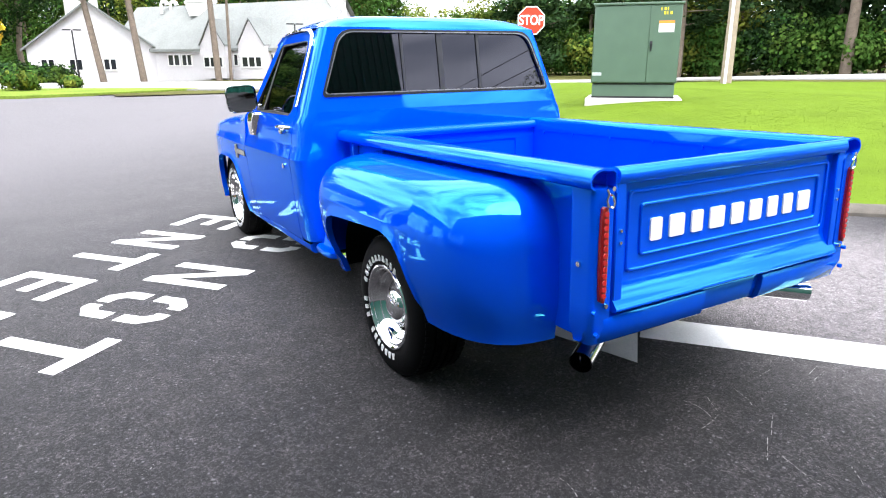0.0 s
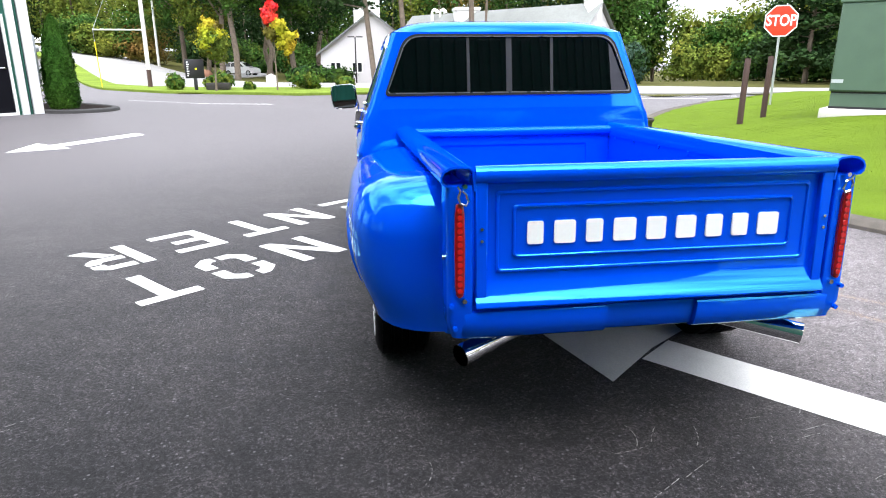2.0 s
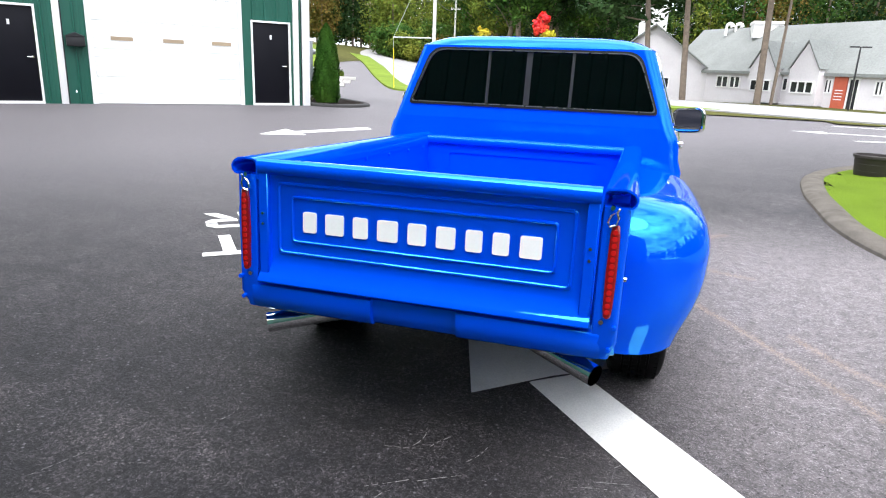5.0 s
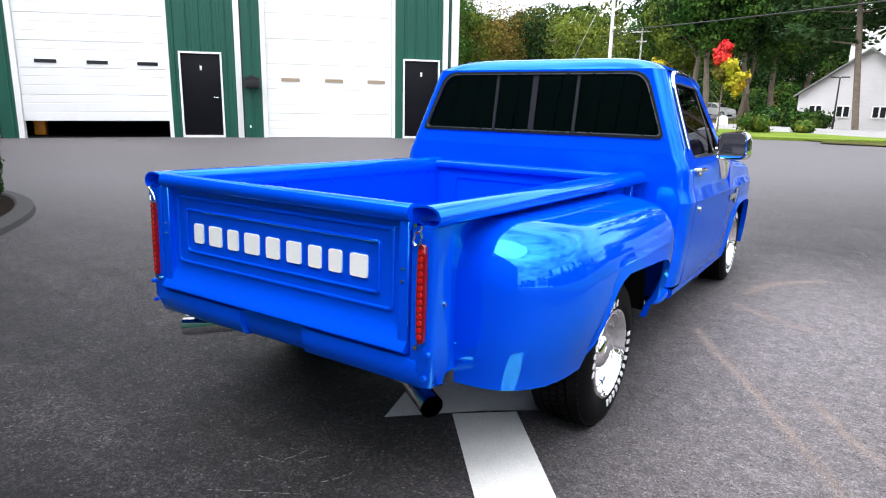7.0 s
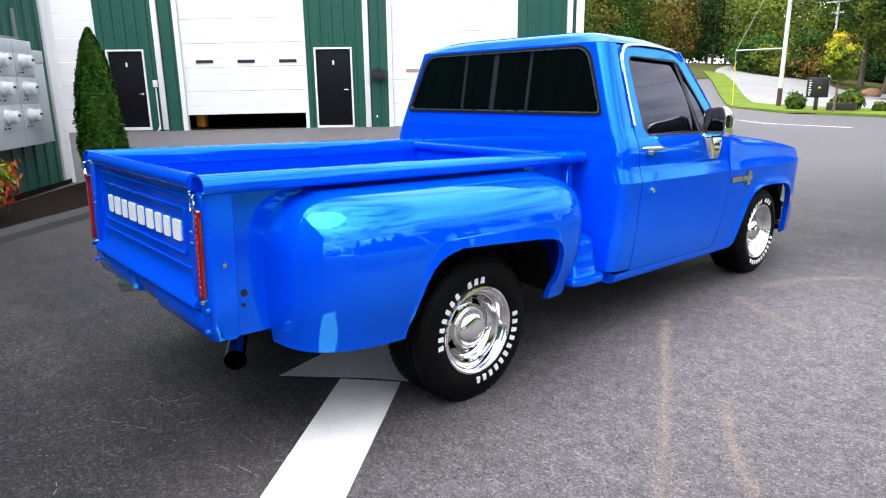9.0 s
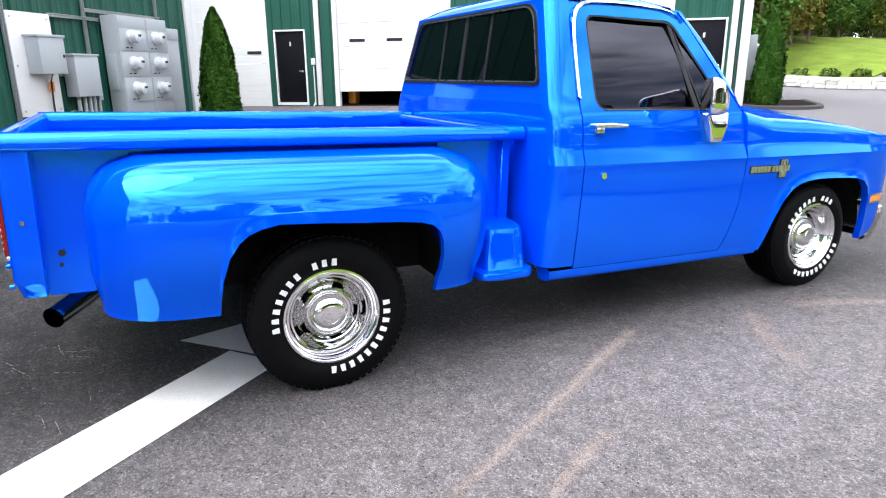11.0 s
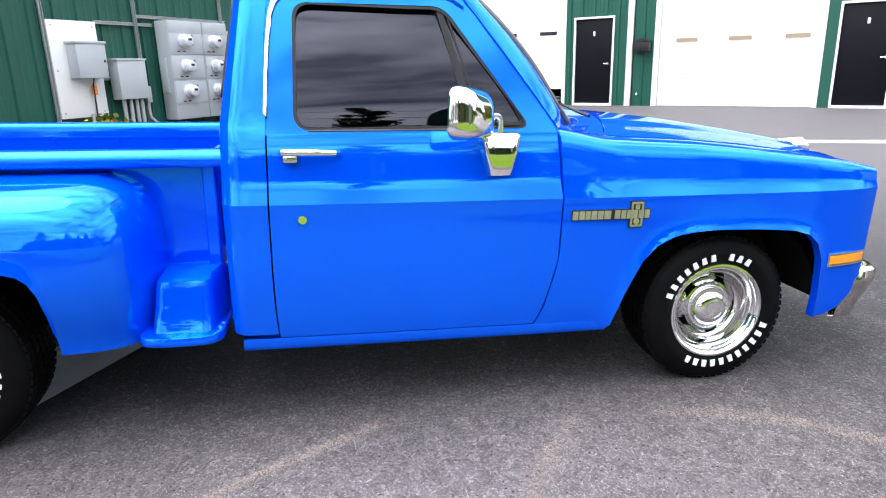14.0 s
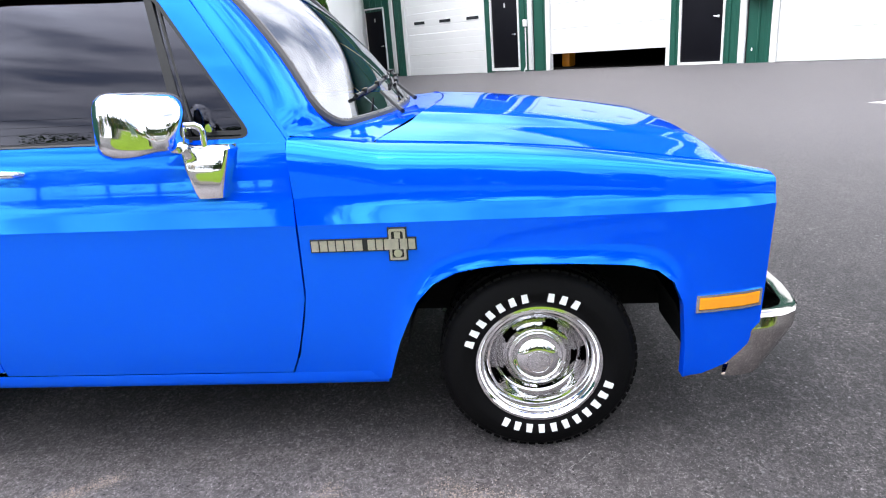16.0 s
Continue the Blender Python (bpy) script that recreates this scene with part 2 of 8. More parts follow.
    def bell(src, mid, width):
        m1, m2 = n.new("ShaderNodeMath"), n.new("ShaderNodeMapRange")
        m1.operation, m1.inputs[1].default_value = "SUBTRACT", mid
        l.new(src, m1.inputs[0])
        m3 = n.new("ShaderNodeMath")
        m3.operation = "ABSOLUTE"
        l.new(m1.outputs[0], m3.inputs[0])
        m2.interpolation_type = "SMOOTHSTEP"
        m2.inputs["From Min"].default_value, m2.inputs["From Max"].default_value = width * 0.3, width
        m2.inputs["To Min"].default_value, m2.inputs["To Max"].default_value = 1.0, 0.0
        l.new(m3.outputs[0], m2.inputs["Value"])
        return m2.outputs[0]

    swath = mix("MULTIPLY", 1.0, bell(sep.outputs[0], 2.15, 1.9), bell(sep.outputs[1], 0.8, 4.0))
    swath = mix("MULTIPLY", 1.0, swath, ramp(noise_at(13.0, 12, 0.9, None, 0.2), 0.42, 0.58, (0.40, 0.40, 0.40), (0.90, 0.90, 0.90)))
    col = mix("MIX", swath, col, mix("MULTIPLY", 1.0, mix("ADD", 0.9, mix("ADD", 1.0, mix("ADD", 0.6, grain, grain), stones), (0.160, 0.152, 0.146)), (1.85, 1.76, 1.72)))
    scuff = ramp(noise_at(14.0, 8, 0.8, None, 0.8), 0.64, 0.72, (0, 0, 0), (0.45, 0.45, 0.45))
    col = mix("MIX", scuff, col, (0.19, 0.185, 0.18))
    # garage apron and far lot paler: dust, plus low-angle sky sheen painted in
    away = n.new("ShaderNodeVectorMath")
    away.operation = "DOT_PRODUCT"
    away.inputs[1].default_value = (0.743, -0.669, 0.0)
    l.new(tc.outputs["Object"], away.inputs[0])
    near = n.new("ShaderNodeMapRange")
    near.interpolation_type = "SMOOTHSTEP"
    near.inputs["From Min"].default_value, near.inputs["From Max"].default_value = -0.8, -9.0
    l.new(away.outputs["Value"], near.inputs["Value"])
    far_sheen = n.new("ShaderNodeMapRange")
    far_sheen.interpolation_type = "SMOOTHSTEP"
    far_sheen.inputs["From Min"].default_value, far_sheen.inputs["From Max"].default_value = 4.0, 20.0
    l.new(sep.outputs[1], far_sheen.inputs["Value"])
    col = mix("MIX", mix("MULTIPLY", 1.0, mix("LIGHTEN", 1.0, near.outputs[0], far_sheen.outputs[0]), (0.85, 0.85, 0.85)), col, mix("ADD", 1.0, grain, (0.150, 0.141, 0.139)))
    # single pale chips and dark pits
    for size, off, lo, tone_ in ((46, 0.0, 0.90, (0.30, 0.295, 0.29)), (60, 3.7, 0.80, (0.006, 0.006, 0.007))):
        mv = n.new("ShaderNodeMapping")
        mv.inputs["Location"].default_value = (off, off * 1.7, 0.0)
        l.new(tc.outputs["Object"], mv.inputs[0])
        chip = n.new("ShaderNodeTexVoronoi")
        chip.inputs["Scale"].default_value = size
        l.new(mv.outputs[0], chip.inputs["Vector"])
        pick = n.new("ShaderNodeSeparateXYZ")
        l.new(chip.outputs["Color"], pick.inputs[0])
        some = ramp(pick.outputs[1], lo, lo + 0.02, (0, 0, 0), (0.9, 0.9, 0.9))
        spot = ramp(chip.outputs["Distance"], 0.16, 0.32, (1, 1, 1), (0, 0, 0))
        col = mix("MIX", mix("MULTIPLY", 1.0, some, spot), col, tone_)
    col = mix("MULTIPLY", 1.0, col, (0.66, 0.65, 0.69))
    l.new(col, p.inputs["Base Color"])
    p.inputs["Roughness"].default_value, p.inputs["Specular IOR Level"].default_value = 0.64, 0.42
    bp = n.new("ShaderNodeBump")
    bp.inputs["Strength"].default_value, bp.inputs["Distance"].default_value = 1.0, 0.014
    l.new(noise_at(110, 6, 0.85), bp.inputs["Height"])
    l.new(bp.outputs[0], p.inputs["Normal"])
    return m


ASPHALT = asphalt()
ROADPAINT = mat("white_road_paint", (0.74, 0.73, 0.70), 0.7, 0, 0.06, 7, 0.12, 140, bump=0.35, bscale=170)
SCUFF = mat("pale_scuff", (0.32, 0.31, 0.30), 0.85, 0, 0.25, 12, 0.3, 150)
DUST = mat("tan_dust", (0.34, 0.275, 0.24), 0.95, 0, 0.25, 12, 0.3, 150)
ROADGREY = mat("worn_road", (0.26, 0.255, 0.25), 0.85, 0, 0.15, 0.5, 0.1, 30)
CONCRETE = mat("pale_concrete", (0.55, 0.53, 0.50), 0.85, 0, 0.08, 3, 0.08, 60, bump=0.2, bscale=90)
KERB = mat("asphalt_kerb", (0.095, 0.085, 0.073), 0.9, 0, 0.3, 5, 0.3, 120, bump=0.4, bscale=120, spec=0.12)
MULCH = mat("dark_mulch", (0.014, 0.010, 0.008), 0.95, 0, 0.4, 9, 0.4, 70, bump=1.0, bscale=55, spec=0.05)
LAWN = mat("lawn_soil", (0.088, 0.136, 0.012), 0.95, 0, 0.13, 1.2, 0.16, 60, bump=0.6, bscale=90, spec=0.05)
BLADE = mat("grass_blade", (0.098, 0.150, 0.012), 0.8, 0, 0.14, 0.8, 0.10, 9, spec=0.08)
VERGE = mat("verge_grass", (0.135, 0.190, 0.030), 0.95, 0, 0.25, 0.6, 0.25, 12, bump=0.7, bscale=25, spec=0.05)
FIELD = mat("woodland_floor", (0.07, 0.07, 0.022), 0.95, 0, 0.3, 0.2, 0.3, 3, spec=0.05)
DARKKERB = mat("dark_asphalt_kerb", (0.032, 0.031, 0.031), 0.85, 0, 0.2, 5, 0.2, 120, bump=0.4, bscale=120)
GREEN = mat("green_metal_siding", (0.005, 0.080, 0.053), 0.46, 0, 0.06, 1.5, 0.04, 60, rvar=0.12)
WHITEMETAL = mat("white_metal_trim", (0.80, 0.80, 0.79), 0.4, 0, 0.03, 2, 0.02, 50)
WHITEDOOR = mat("white_sectional_door", (0.82, 0.82, 0.815), 0.45, 0, 0.02, 1.5, 0.02, 120, bump=0.05, bscale=300, each=0.02)
BLACKDOOR = mat("black_painted_door", (0.004, 0.004, 0.007), 0.45, 0, 0.12, 3, 0.06, 100, spec=0.15)
DARKGLASS = mat("dark_window", (0.02, 0.022, 0.026), 0.08, 0, 0.1, 3, 0.05, 40)
TANGLASS = mat("tan_window_strip", (0.34, 0.26, 0.17), 0.3, 0, 0.1, 4, 0.08, 60)
GREYBOX = mat("grey_enamel", (0.44, 0.47, 0.49), 0.4, 0, 0.04, 4, 0.03, 120)
BUMPERCHROME = mat("bumper_chrome", (0.66, 0.62, 0.59), 0.09, 1, 0.06, 20, 0.04, 120, rvar=0.06)
GALV = mat("galvanised_steel", (0.48, 0.50, 0.51), 0.42, 0.7, 0.12, 25, 0.08, 120)
PVC = mat("grey_conduit", (0.42, 0.44, 0.45), 0.5, 0, 0.05, 8, 0.04, 100)
METERGLASS = mat("meter_glass", (0.72, 0.74, 0.76), 0.12, 0, 0.08, 30, 0.05, 100, coat=1.0)
WHITEBOARD = mat("painted_plywood", (0.80, 0.80, 0.78), 0.6, 0, 0.03, 4, 0.03, 80)
TRANSGREEN = mat("olive_green_enamel", (0.075, 0.125, 0.085), 0.45, 0, 0.08, 2.5, 0.05, 90)
YELLOW = mat("yellow_marking", (0.80, 0.62, 0.01), 0.5, 0, 0.05, 20, 0.05, 100)
ORANGE = mat("orange_marking", (0.85, 0.26, 0.03), 0.5, 0, 0.05, 20, 0.05, 100)
STOPRED = mat("red_sign_sheeting", (0.72, 0.035, 0.008), 0.35, 0, 0.04, 10, 0.03, 100)
BROWNPOST = mat("brown_stained_post", (0.056, 0.029, 0.023), 0.75, 0, 0.15, 9, 0.15, 60, bump=0.3, bscale=60)
POLEWOOD = mat("weathered_pole", (0.30, 0.24, 0.18), 0.9, 0, 0.15, 4, 0.15, 50, bump=0.5, bscale=50)
POLEPALE = mat("pale_pole", (0.60, 0.58, 0.54), 0.85, 0, 0.12, 3, 0.1, 50, bump=0.3, bscale=50)
BARK = mat("grey_bark", (0.16, 0.125, 0.095), 0.95, 0, 0.25, 4, 0.3, 30, bump=0.8, bscale=22)
CABLE = mat("black_cable", (0.015, 0.015, 0.016), 0.6)
HOUSE = mat("pale_clapboard", (0.66, 0.63, 0.64), 0.75, 0, 0.05, 0.6, 0.05, 9)
HOUSEWHITE = mat("white_house_paint", (0.80, 0.79, 0.77), 0.6, 0, 0.04, 0.8, 0.03, 10)
ROOF = mat("grey_shingles", (0.20, 0.21, 0.20), 0.95, 0, 0.10, 0.7, 0.15, 8, bump=0.5, bscale=9)
REDDOOR = mat("red_brick_panel", (0.48, 0.10, 0.05), 0.7, 0, 0.1, 3, 0.1, 20)
CARWHITE = mat("white_car_paint", (0.80, 0.80, 0.80), 0.25, 0, 0.02, 2, 0.01, 50, coat=0.8)
STONE = mat("granite_block", (0.52, 0.50, 0.46), 0.85, 0, 0.12, 3, 0.12, 40, bump=0.5, bscale=30, each=0.3)
BOULDER = mat("red_brown_boulder", (0.30, 0.15, 0.09), 0.9, 0, 0.15, 3, 0.15, 30, bump=0.5, bscale=20)
TUBBLACK = mat("brown_black_tub", (0.022, 0.017, 0.015), 0.6, 0, 0.15, 10, 0.1, 80)


def leaf(name, base, spread=0.25, hue=0.02):
    """Foliage: every leaf clump its own shade, some light passing through."""
    m = bpy.data.materials.new(name)
    m.use_nodes = True
    n, l = m.node_tree.nodes, m.node_tree.links
    p = n["Principled BSDF"]
    ge, tc = n.new("ShaderNodeNewGeometry"), n.new("ShaderNodeTexCoord")
    big = n.new("ShaderNodeTexNoise")
    big.inputs["Scale"].default_value, big.inputs["Detail"].default_value = 0.5, 3
    l.new(tc.outputs["Object"], big.inputs[0])
    a = n.new("ShaderNodeMath")
    a.operation = "MULTIPLY_ADD"
    a.inputs[1].default_value, a.inputs[2].default_value = 2 * spread, 1 - spread
    l.new(ge.outputs["Random Per Island"], a.inputs[0])
    b = n.new("ShaderNodeMath")
    b.operation = "MULTIPLY_ADD"
    b.inputs[1].default_value, b.inputs[2].default_value = 1.2, 0.4
    l.new(big.outputs[0], b.inputs[0])
    c = n.new("ShaderNodeMath")
    c.operation = "MULTIPLY"
    l.new(a.outputs[0], c.inputs[0])
    l.new(b.outputs[0], c.inputs[1])
    h = n.new("ShaderNodeMath")
    h.operation = "MULTIPLY_ADD"
    h.inputs[1].default_value, h.inputs[2].default_value = -6 * hue, 0.5 + 3 * hue
    l.new(big.outputs[0], h.inputs[0])
    hs = n.new("ShaderNodeHueSaturation")
    hs.inputs["Color"].default_value = (*base, 1)
    l.new(h.outputs[0], hs.inputs["Hue"])
    l.new(c.outputs[0], hs.inputs["Value"])
    l.new(hs.outputs[0], p.inputs["Base Color"])
    p.inputs["Roughness"].default_value, p.inputs["Specular IOR Level"].default_value = 0.75, 0.08
    return m


LEAF_DARK = leaf("dark_conifer_leaf", (0.020, 0.046, 0.013), 0.40)
LEAF_GREEN = leaf("green_leaf", (0.045, 0.098, 0.016), 0.40, 0.03)
LEAF_OLIVE = leaf("olive_leaf", (0.118, 0.152, 0.022), 0.40, 0.03)
LEAF_RUST = leaf("rusty_leaf", (0.15, 0.115, 0.025), 0.35, 0.03)
LEAF_YELLOW = leaf("yellow_leaf", (0.40, 0.33, 0.025), 0.3, 0.05)
LEAF_RED = leaf("red_leaf", (0.72, 0.07, 0.04), 0.25, 0.02)
LEAF_ARBOR = leaf("arborvitae_leaf", (0.030, 0.082, 0.009), 0.45, 0.02)
LEAF_BLUE = leaf("blue_spruce_leaf", (0.050, 0.095, 0.062), 0.3, 0.01)

# ---------------------------------------------------------------- mesh helpers


def link_mesh(name, bm, material, parent=None, label="", smooth=40):
    bmesh.ops.recalc_face_normals(bm, faces=bm.faces)
    me = bpy.data.meshes.new(name)
    bm.to_mesh(me)
    bm.free()
    me.materials.append(material)
    if smooth:
        me.polygons.foreach_set("use_smooth", [True] * len(me.polygons))
        me.set_sharp_from_angle(angle=radians(smooth))
    ob = new(name, me)
    if parent:
        ob.parent = parent
    if label:
        ob["label"] = label
    return ob


def part(name, bm, material, parent, label="", smooth=40):
    return link_mesh(name, bm, material, parent, label, smooth)


def thing(name, m, label, category, group="", kind=""):
    ob = new(name)
    ob.matrix_world = m
    ob.empty_display_size = 0.2
    return tagged(ob, label, category, group, kind)


def box(bm, x0, x1, y0, y1, z0, z1, bevel=0.0, seg=2, m=None):
    mt = Matrix.Translation(((x0 + x1) / 2, (y0 + y1) / 2, (z0 + z1) / 2)) @ Matrix.Diagonal((x1 - x0, y1 - y0, z1 - z0, 1))
    r = bmesh.ops.create_cube(bm, size=1, matrix=(m @ mt) if m else mt)
    if bevel:
        es = list({e for v in r["verts"] for e in v.link_edges})
        bmesh.ops.bevel(bm, geom=es, offset=bevel, segments=seg, affect="EDGES", profile=0.5)
    return bm


def quads(bm, rows, close=False, flip=False):
    """Joins rows of points into a sheet of quads."""
    vs = [[bm.verts.new(p) for p in r] for r in rows]
    for a, b in zip(vs, vs[1:]):
        n = len(a)
        for i in range(n if close else n - 1):
            j = (i + 1) % n
            f = (a[i], a[j], b[j], b[i])
            if len({*f}) == 4:
                bm.faces.new(f[::-1] if flip else f)
    return vs


def cap(bm, verts):
    try:
        return bm.faces.new(verts)
    except ValueError:
        return None


def tube(bm, pts, r, n=8, caps=True):
    """A round bar along points; r may be a list."""
    pts = [Vector(p) for p in pts]
    rows, up = [], Vector((0.13, 0.21, 1)).normalized()
    for i, p in enumerate(pts):
        d = (pts[min(i + 1, len(pts) - 1)] - pts[max(i - 1, 0)]).normalized()
        s = d.cross(up)
        if s.length < 1e-3:
            s = d.cross(Vector((1, 0, 0)))
        s.normalize()
        u = s.cross(d)
        rr = r[i] if isinstance(r, (list, tuple)) else r
        rows.append([p + rr * (math.cos(a) * s + math.sin(a) * u) for a in (2 * math.pi * k / n for k in range(n))])
    vs = quads(bm, rows, close=True)
    if caps:
        cap(bm, vs[0][::-1])
        cap(bm, vs[-1])
    return bm


def lathe(bm, profile, n=32, m=None, arc=None):
    """Turns (radius, along) about the x axis; m places it."""
    rows = []
    for k in range(n):
        a = 2 * math.pi * k / n
        rows.append([(h, r * math.cos(a), r * math.sin(a)) for r, h in profile])
    if m:
        rows = [[m @ Vector(p) for p in r] for r in rows]
    quads(bm, rows + [rows[0]])
    bmesh.ops.remove_doubles(bm, verts=bm.verts, dist=1e-5)
    return bm


def disc(bm, centre, r, axis="x", depth=0.01, n=20, m=None):
    """A short round button along an axis."""
    rot = {"x": Matrix.Rotation(radians(90), 4, "Y"), "y": Matrix.Rotation(radians(90), 4, "X"), "z": Matrix.Identity(4)}[axis]
    mt = Matrix.Translation(centre) @ rot
    bmesh.ops.create_cone(bm, cap_ends=True, segments=n, radius1=r, radius2=r * 0.92, depth=depth, matrix=(m @ mt) if m else mt)
    return bm


def rounded(pts, radii, k=5, mid=3):
    """A closed outline with rounded corners: equally many points for every outline of as many corners."""
    out, n = [], len(pts)
    for i in range(n):
        p, a, b = Vector(pts[i]), Vector(pts[i - 1]), Vector(pts[(i + 1) % n])
        r = radii[i] if isinstance(radii, (list, tuple)) else radii
        da, db = (a - p), (b - p)
        ra = min(r, da.length * 0.45, db.length * 0.45)
        s, e = p + da.normalized() * ra, p + db.normalized() * ra
        for j in range(k + 1):
            t = j / k
            out.append(s * (1 - t) ** 2 + p * 2 * t * (1 - t) + e * t ** 2)
        q = Vector(pts[(i + 1) % n])
        r2 = radii[(i + 1) % n] if isinstance(radii, (list, tuple)) else radii
        c = Vector(pts[(i + 2) % n]) - q
        rb = min(r2, (p - q).length * 0.45, c.length * 0.45)
        f = q + (p - q).normalized() * rb
        for j in range(1, mid + 1):
            out.append(e.lerp(f, j / (mid + 1)))
    return out


def plate(bm, outline, y0, y1, place):
    """A flat piece: outline points (a, b) with two depths; place(a, b, d) gives the point."""
    A = [bm.verts.new(place(a, b, y0)) for a, b in outline]
    B = [bm.verts.new(place(a, b, y1)) for a, b in outline]
    n = len(A)
    for i in range(n):
        bm.faces.new((A[i], A[(i + 1) % n], B[(i + 1) % n], B[i]))
    bm.faces.new(A[::-1])
    bm.faces.new(B)
    return bm


def ring(bm, outer, inner, d0, d1, place):
    """A frame between two outlines of as many points, with two depths."""
    rows = [[place(*p, d) for p in line] for line, d in ((outer, d0), (inner, d0), (inner, d1), (outer, d1), (outer, d0))]
    quads(bm, rows, close=True)
    bmesh.ops.remove_doubles(bm, verts=bm.verts, dist=1e-5)
    return bm


def sheet_mesh(name, verts, faces, material, parent=None, smooth=False):
    me = bpy.data.meshes.new(name)
    me.from_pydata(verts, [], faces)
    me.materials.append(material)
    if smooth:
        me.polygons.foreach_set("use_smooth", [True] * len(me.polygons))
    ob = new(name, me)
    if parent:
        ob.parent = parent
    return ob


def smoothstep(a, b, x):
    t = min(1.0, max(0.0, (x - a) / (b - a)))
    return t * t * (3 - 2 * t)

# ---------------------------------------------------------------- ground
BA = radians(48.0)                       # run of the garage front
BD, BN = Vector((math.cos(BA), math.sin(BA))), Vector((math.sin(BA), -math.cos(BA)))
BC = Vector((-12.22, 7.77))              # middle of the door between the two garages
FLOOR = 0.325                            # sill height of the garage front


def at_wall(s, d, z):
    """A point of the garage front: along it, out from it, height."""
    p = BC + BD * s + BN * d
    return Vector((p.x, p.y, z + 0.011 * min(0.0, s)))


def hgt(x, y):
    """Height of the ground."""
    d = (Vector((x, y)) - BC).dot(BN)
    s = (Vector((x, y)) - BC).dot(BD)
    apron = (FLOOR + 0.011 * max(-12.0, min(0.0, s))) * (1 - smoothstep(0.2, 4.2, d)) * (1 - smoothstep(9.0, 16.0, s))
    dip = -0.8 * smoothstep(44, 74, y) * smoothstep(-10, 2, x)
    swale = -0.12 * smoothstep(14, 32, y)
    east = 0.35 * smoothstep(10, 22, x) * (1 - smoothstep(14, 34, y))
    hill = min(4.5, 0.14 * max(0.0, -x - 14.5)) * smoothstep(40, 60, y)
    sag = -0.009 * (1 - smoothstep(8.0, 12.0, math.hypot(x, y)))
    return apron + dip + swale + east + hill + sag


def graded(a, b, fine0, fine1, step, coarse):
    v, out = a, []
    while v < b:
        out.append(v)
        v += step if fine0 <= v < fine1 else coarse * (1 + 0.06 * max(fine0 - v, v - fine1))
    return out + [b]


gx, gy = graded(-900, 900, -24, 26, 0.8, 2.2), graded(-900, 900, -12, 60, 0.8, 2.2)
gv = [(x, y, hgt(x, y)) for y in gy for x in gx]
nx = len(gx)
gf = [(j * nx + i, j * nx + i + 1, (j + 1) * nx + i + 1, (j + 1) * nx + i) for j in range(len(gy) - 1) for i in range(nx - 1)]
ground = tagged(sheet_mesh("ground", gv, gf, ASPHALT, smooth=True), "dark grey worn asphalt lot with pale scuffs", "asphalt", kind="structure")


def patch(name, outline, lift, material, label, category, base=hgt, kind="structure"):
    """A sheet that lies on the ground inside an outline, with a turned-down edge."""
    bm = bmesh.new()
    top = [bm.verts.new((x, y, base(x, y) + lift)) for x, y in outline]
    f = bm.faces.new(top)
    bm.normal_update()
    if f.normal.z < 0:
        f.normal_flip()
    bmesh.ops.triangulate(bm, faces=[f])
    for _ in range(3):
        bmesh.ops.subdivide_edges(bm, edges=[e for e in bm.edges if e.calc_length() > 2.0], cuts=1, use_grid_fill=True)
        bmesh.ops.triangulate(bm, faces=[g for g in bm.faces if len(g.verts) > 3])
    for v in bm.verts:
        v.co.z = base(v.co.x, v.co.y) + lift
    r = bmesh.ops.extrude_edge_only(bm, edges=[e for e in bm.edges if e.is_boundary])
    for v in [g for g in r["geom"] if isinstance(g, bmesh.types.BMVert)]:
        v.co.z -= lift + 0.05
    return tagged(link_mesh(name, bm, material, None, smooth=20), label, category, kind=kind)


def strip(name, line, width, lift, material, label, category, base=hgt, profile=None):
    """A band along a line: profile gives (across 0..1, extra height)."""
    profile = profile or [(0, -0.05), (0, 0), (1, 0), (1, -0.05)]
    bm, rows = bmesh.new(), []
    for k, p in enumerate(line):
        a, b = Vector(line[max(0, k - 1)]), Vector(line[min(len(line) - 1, k + 1)])
        d = (b - a).normalized()
        nn = Vector((-d.y, d.x))
        rows.append([(p[0] + nn.x * width * (t - 0.5), p[1] + nn.y * width * (t - 0.5), base(p[0] + nn.x * width * (t - 0.5), p[1] + nn.y * width * (t - 0.5)) + lift + e) for t, e in profile])
    quads(bm, rows)
    return tagged(link_mesh(name, bm, material, None, smooth=30), label, category, kind="structure")


def spline(pts, n=6):
    out = []
    for i in range(len(pts) - 1):
        p0, p1, p2, p3 = (Vector(pts[max(0, min(len(pts) - 1, i + k))]) for k in (-1, 0, 1, 2))
        for j in range(n):
            t = j / n
            out.append(0.5 * ((2 * p1) + (p2 - p0) * t + (2 * p0 - 5 * p1 + 4 * p2 - p3) * t * t + (3 * p1 - p0 - 3 * p2 + p3) * t ** 3))
    return out + [Vector(pts[-1])]


# lawn with an asphalt kerb round it
KERBLINE = spline([(30.0, -9.5), (14.0, -4.2), (8.0, -1.6), (5.2, -0.1), (4.1, 0.75), (3.62, 1.55), (3.25, 2.45), (2.98, 3.25), (2.88, 4.2), (2.94, 5.3), (3.05, 6.5), (3.35, 8.0), (3.85, 9.05), (4.6, 10.1), (6.4, 12.7), (8.5, 15.6), (11.5, 19.0)], 5)


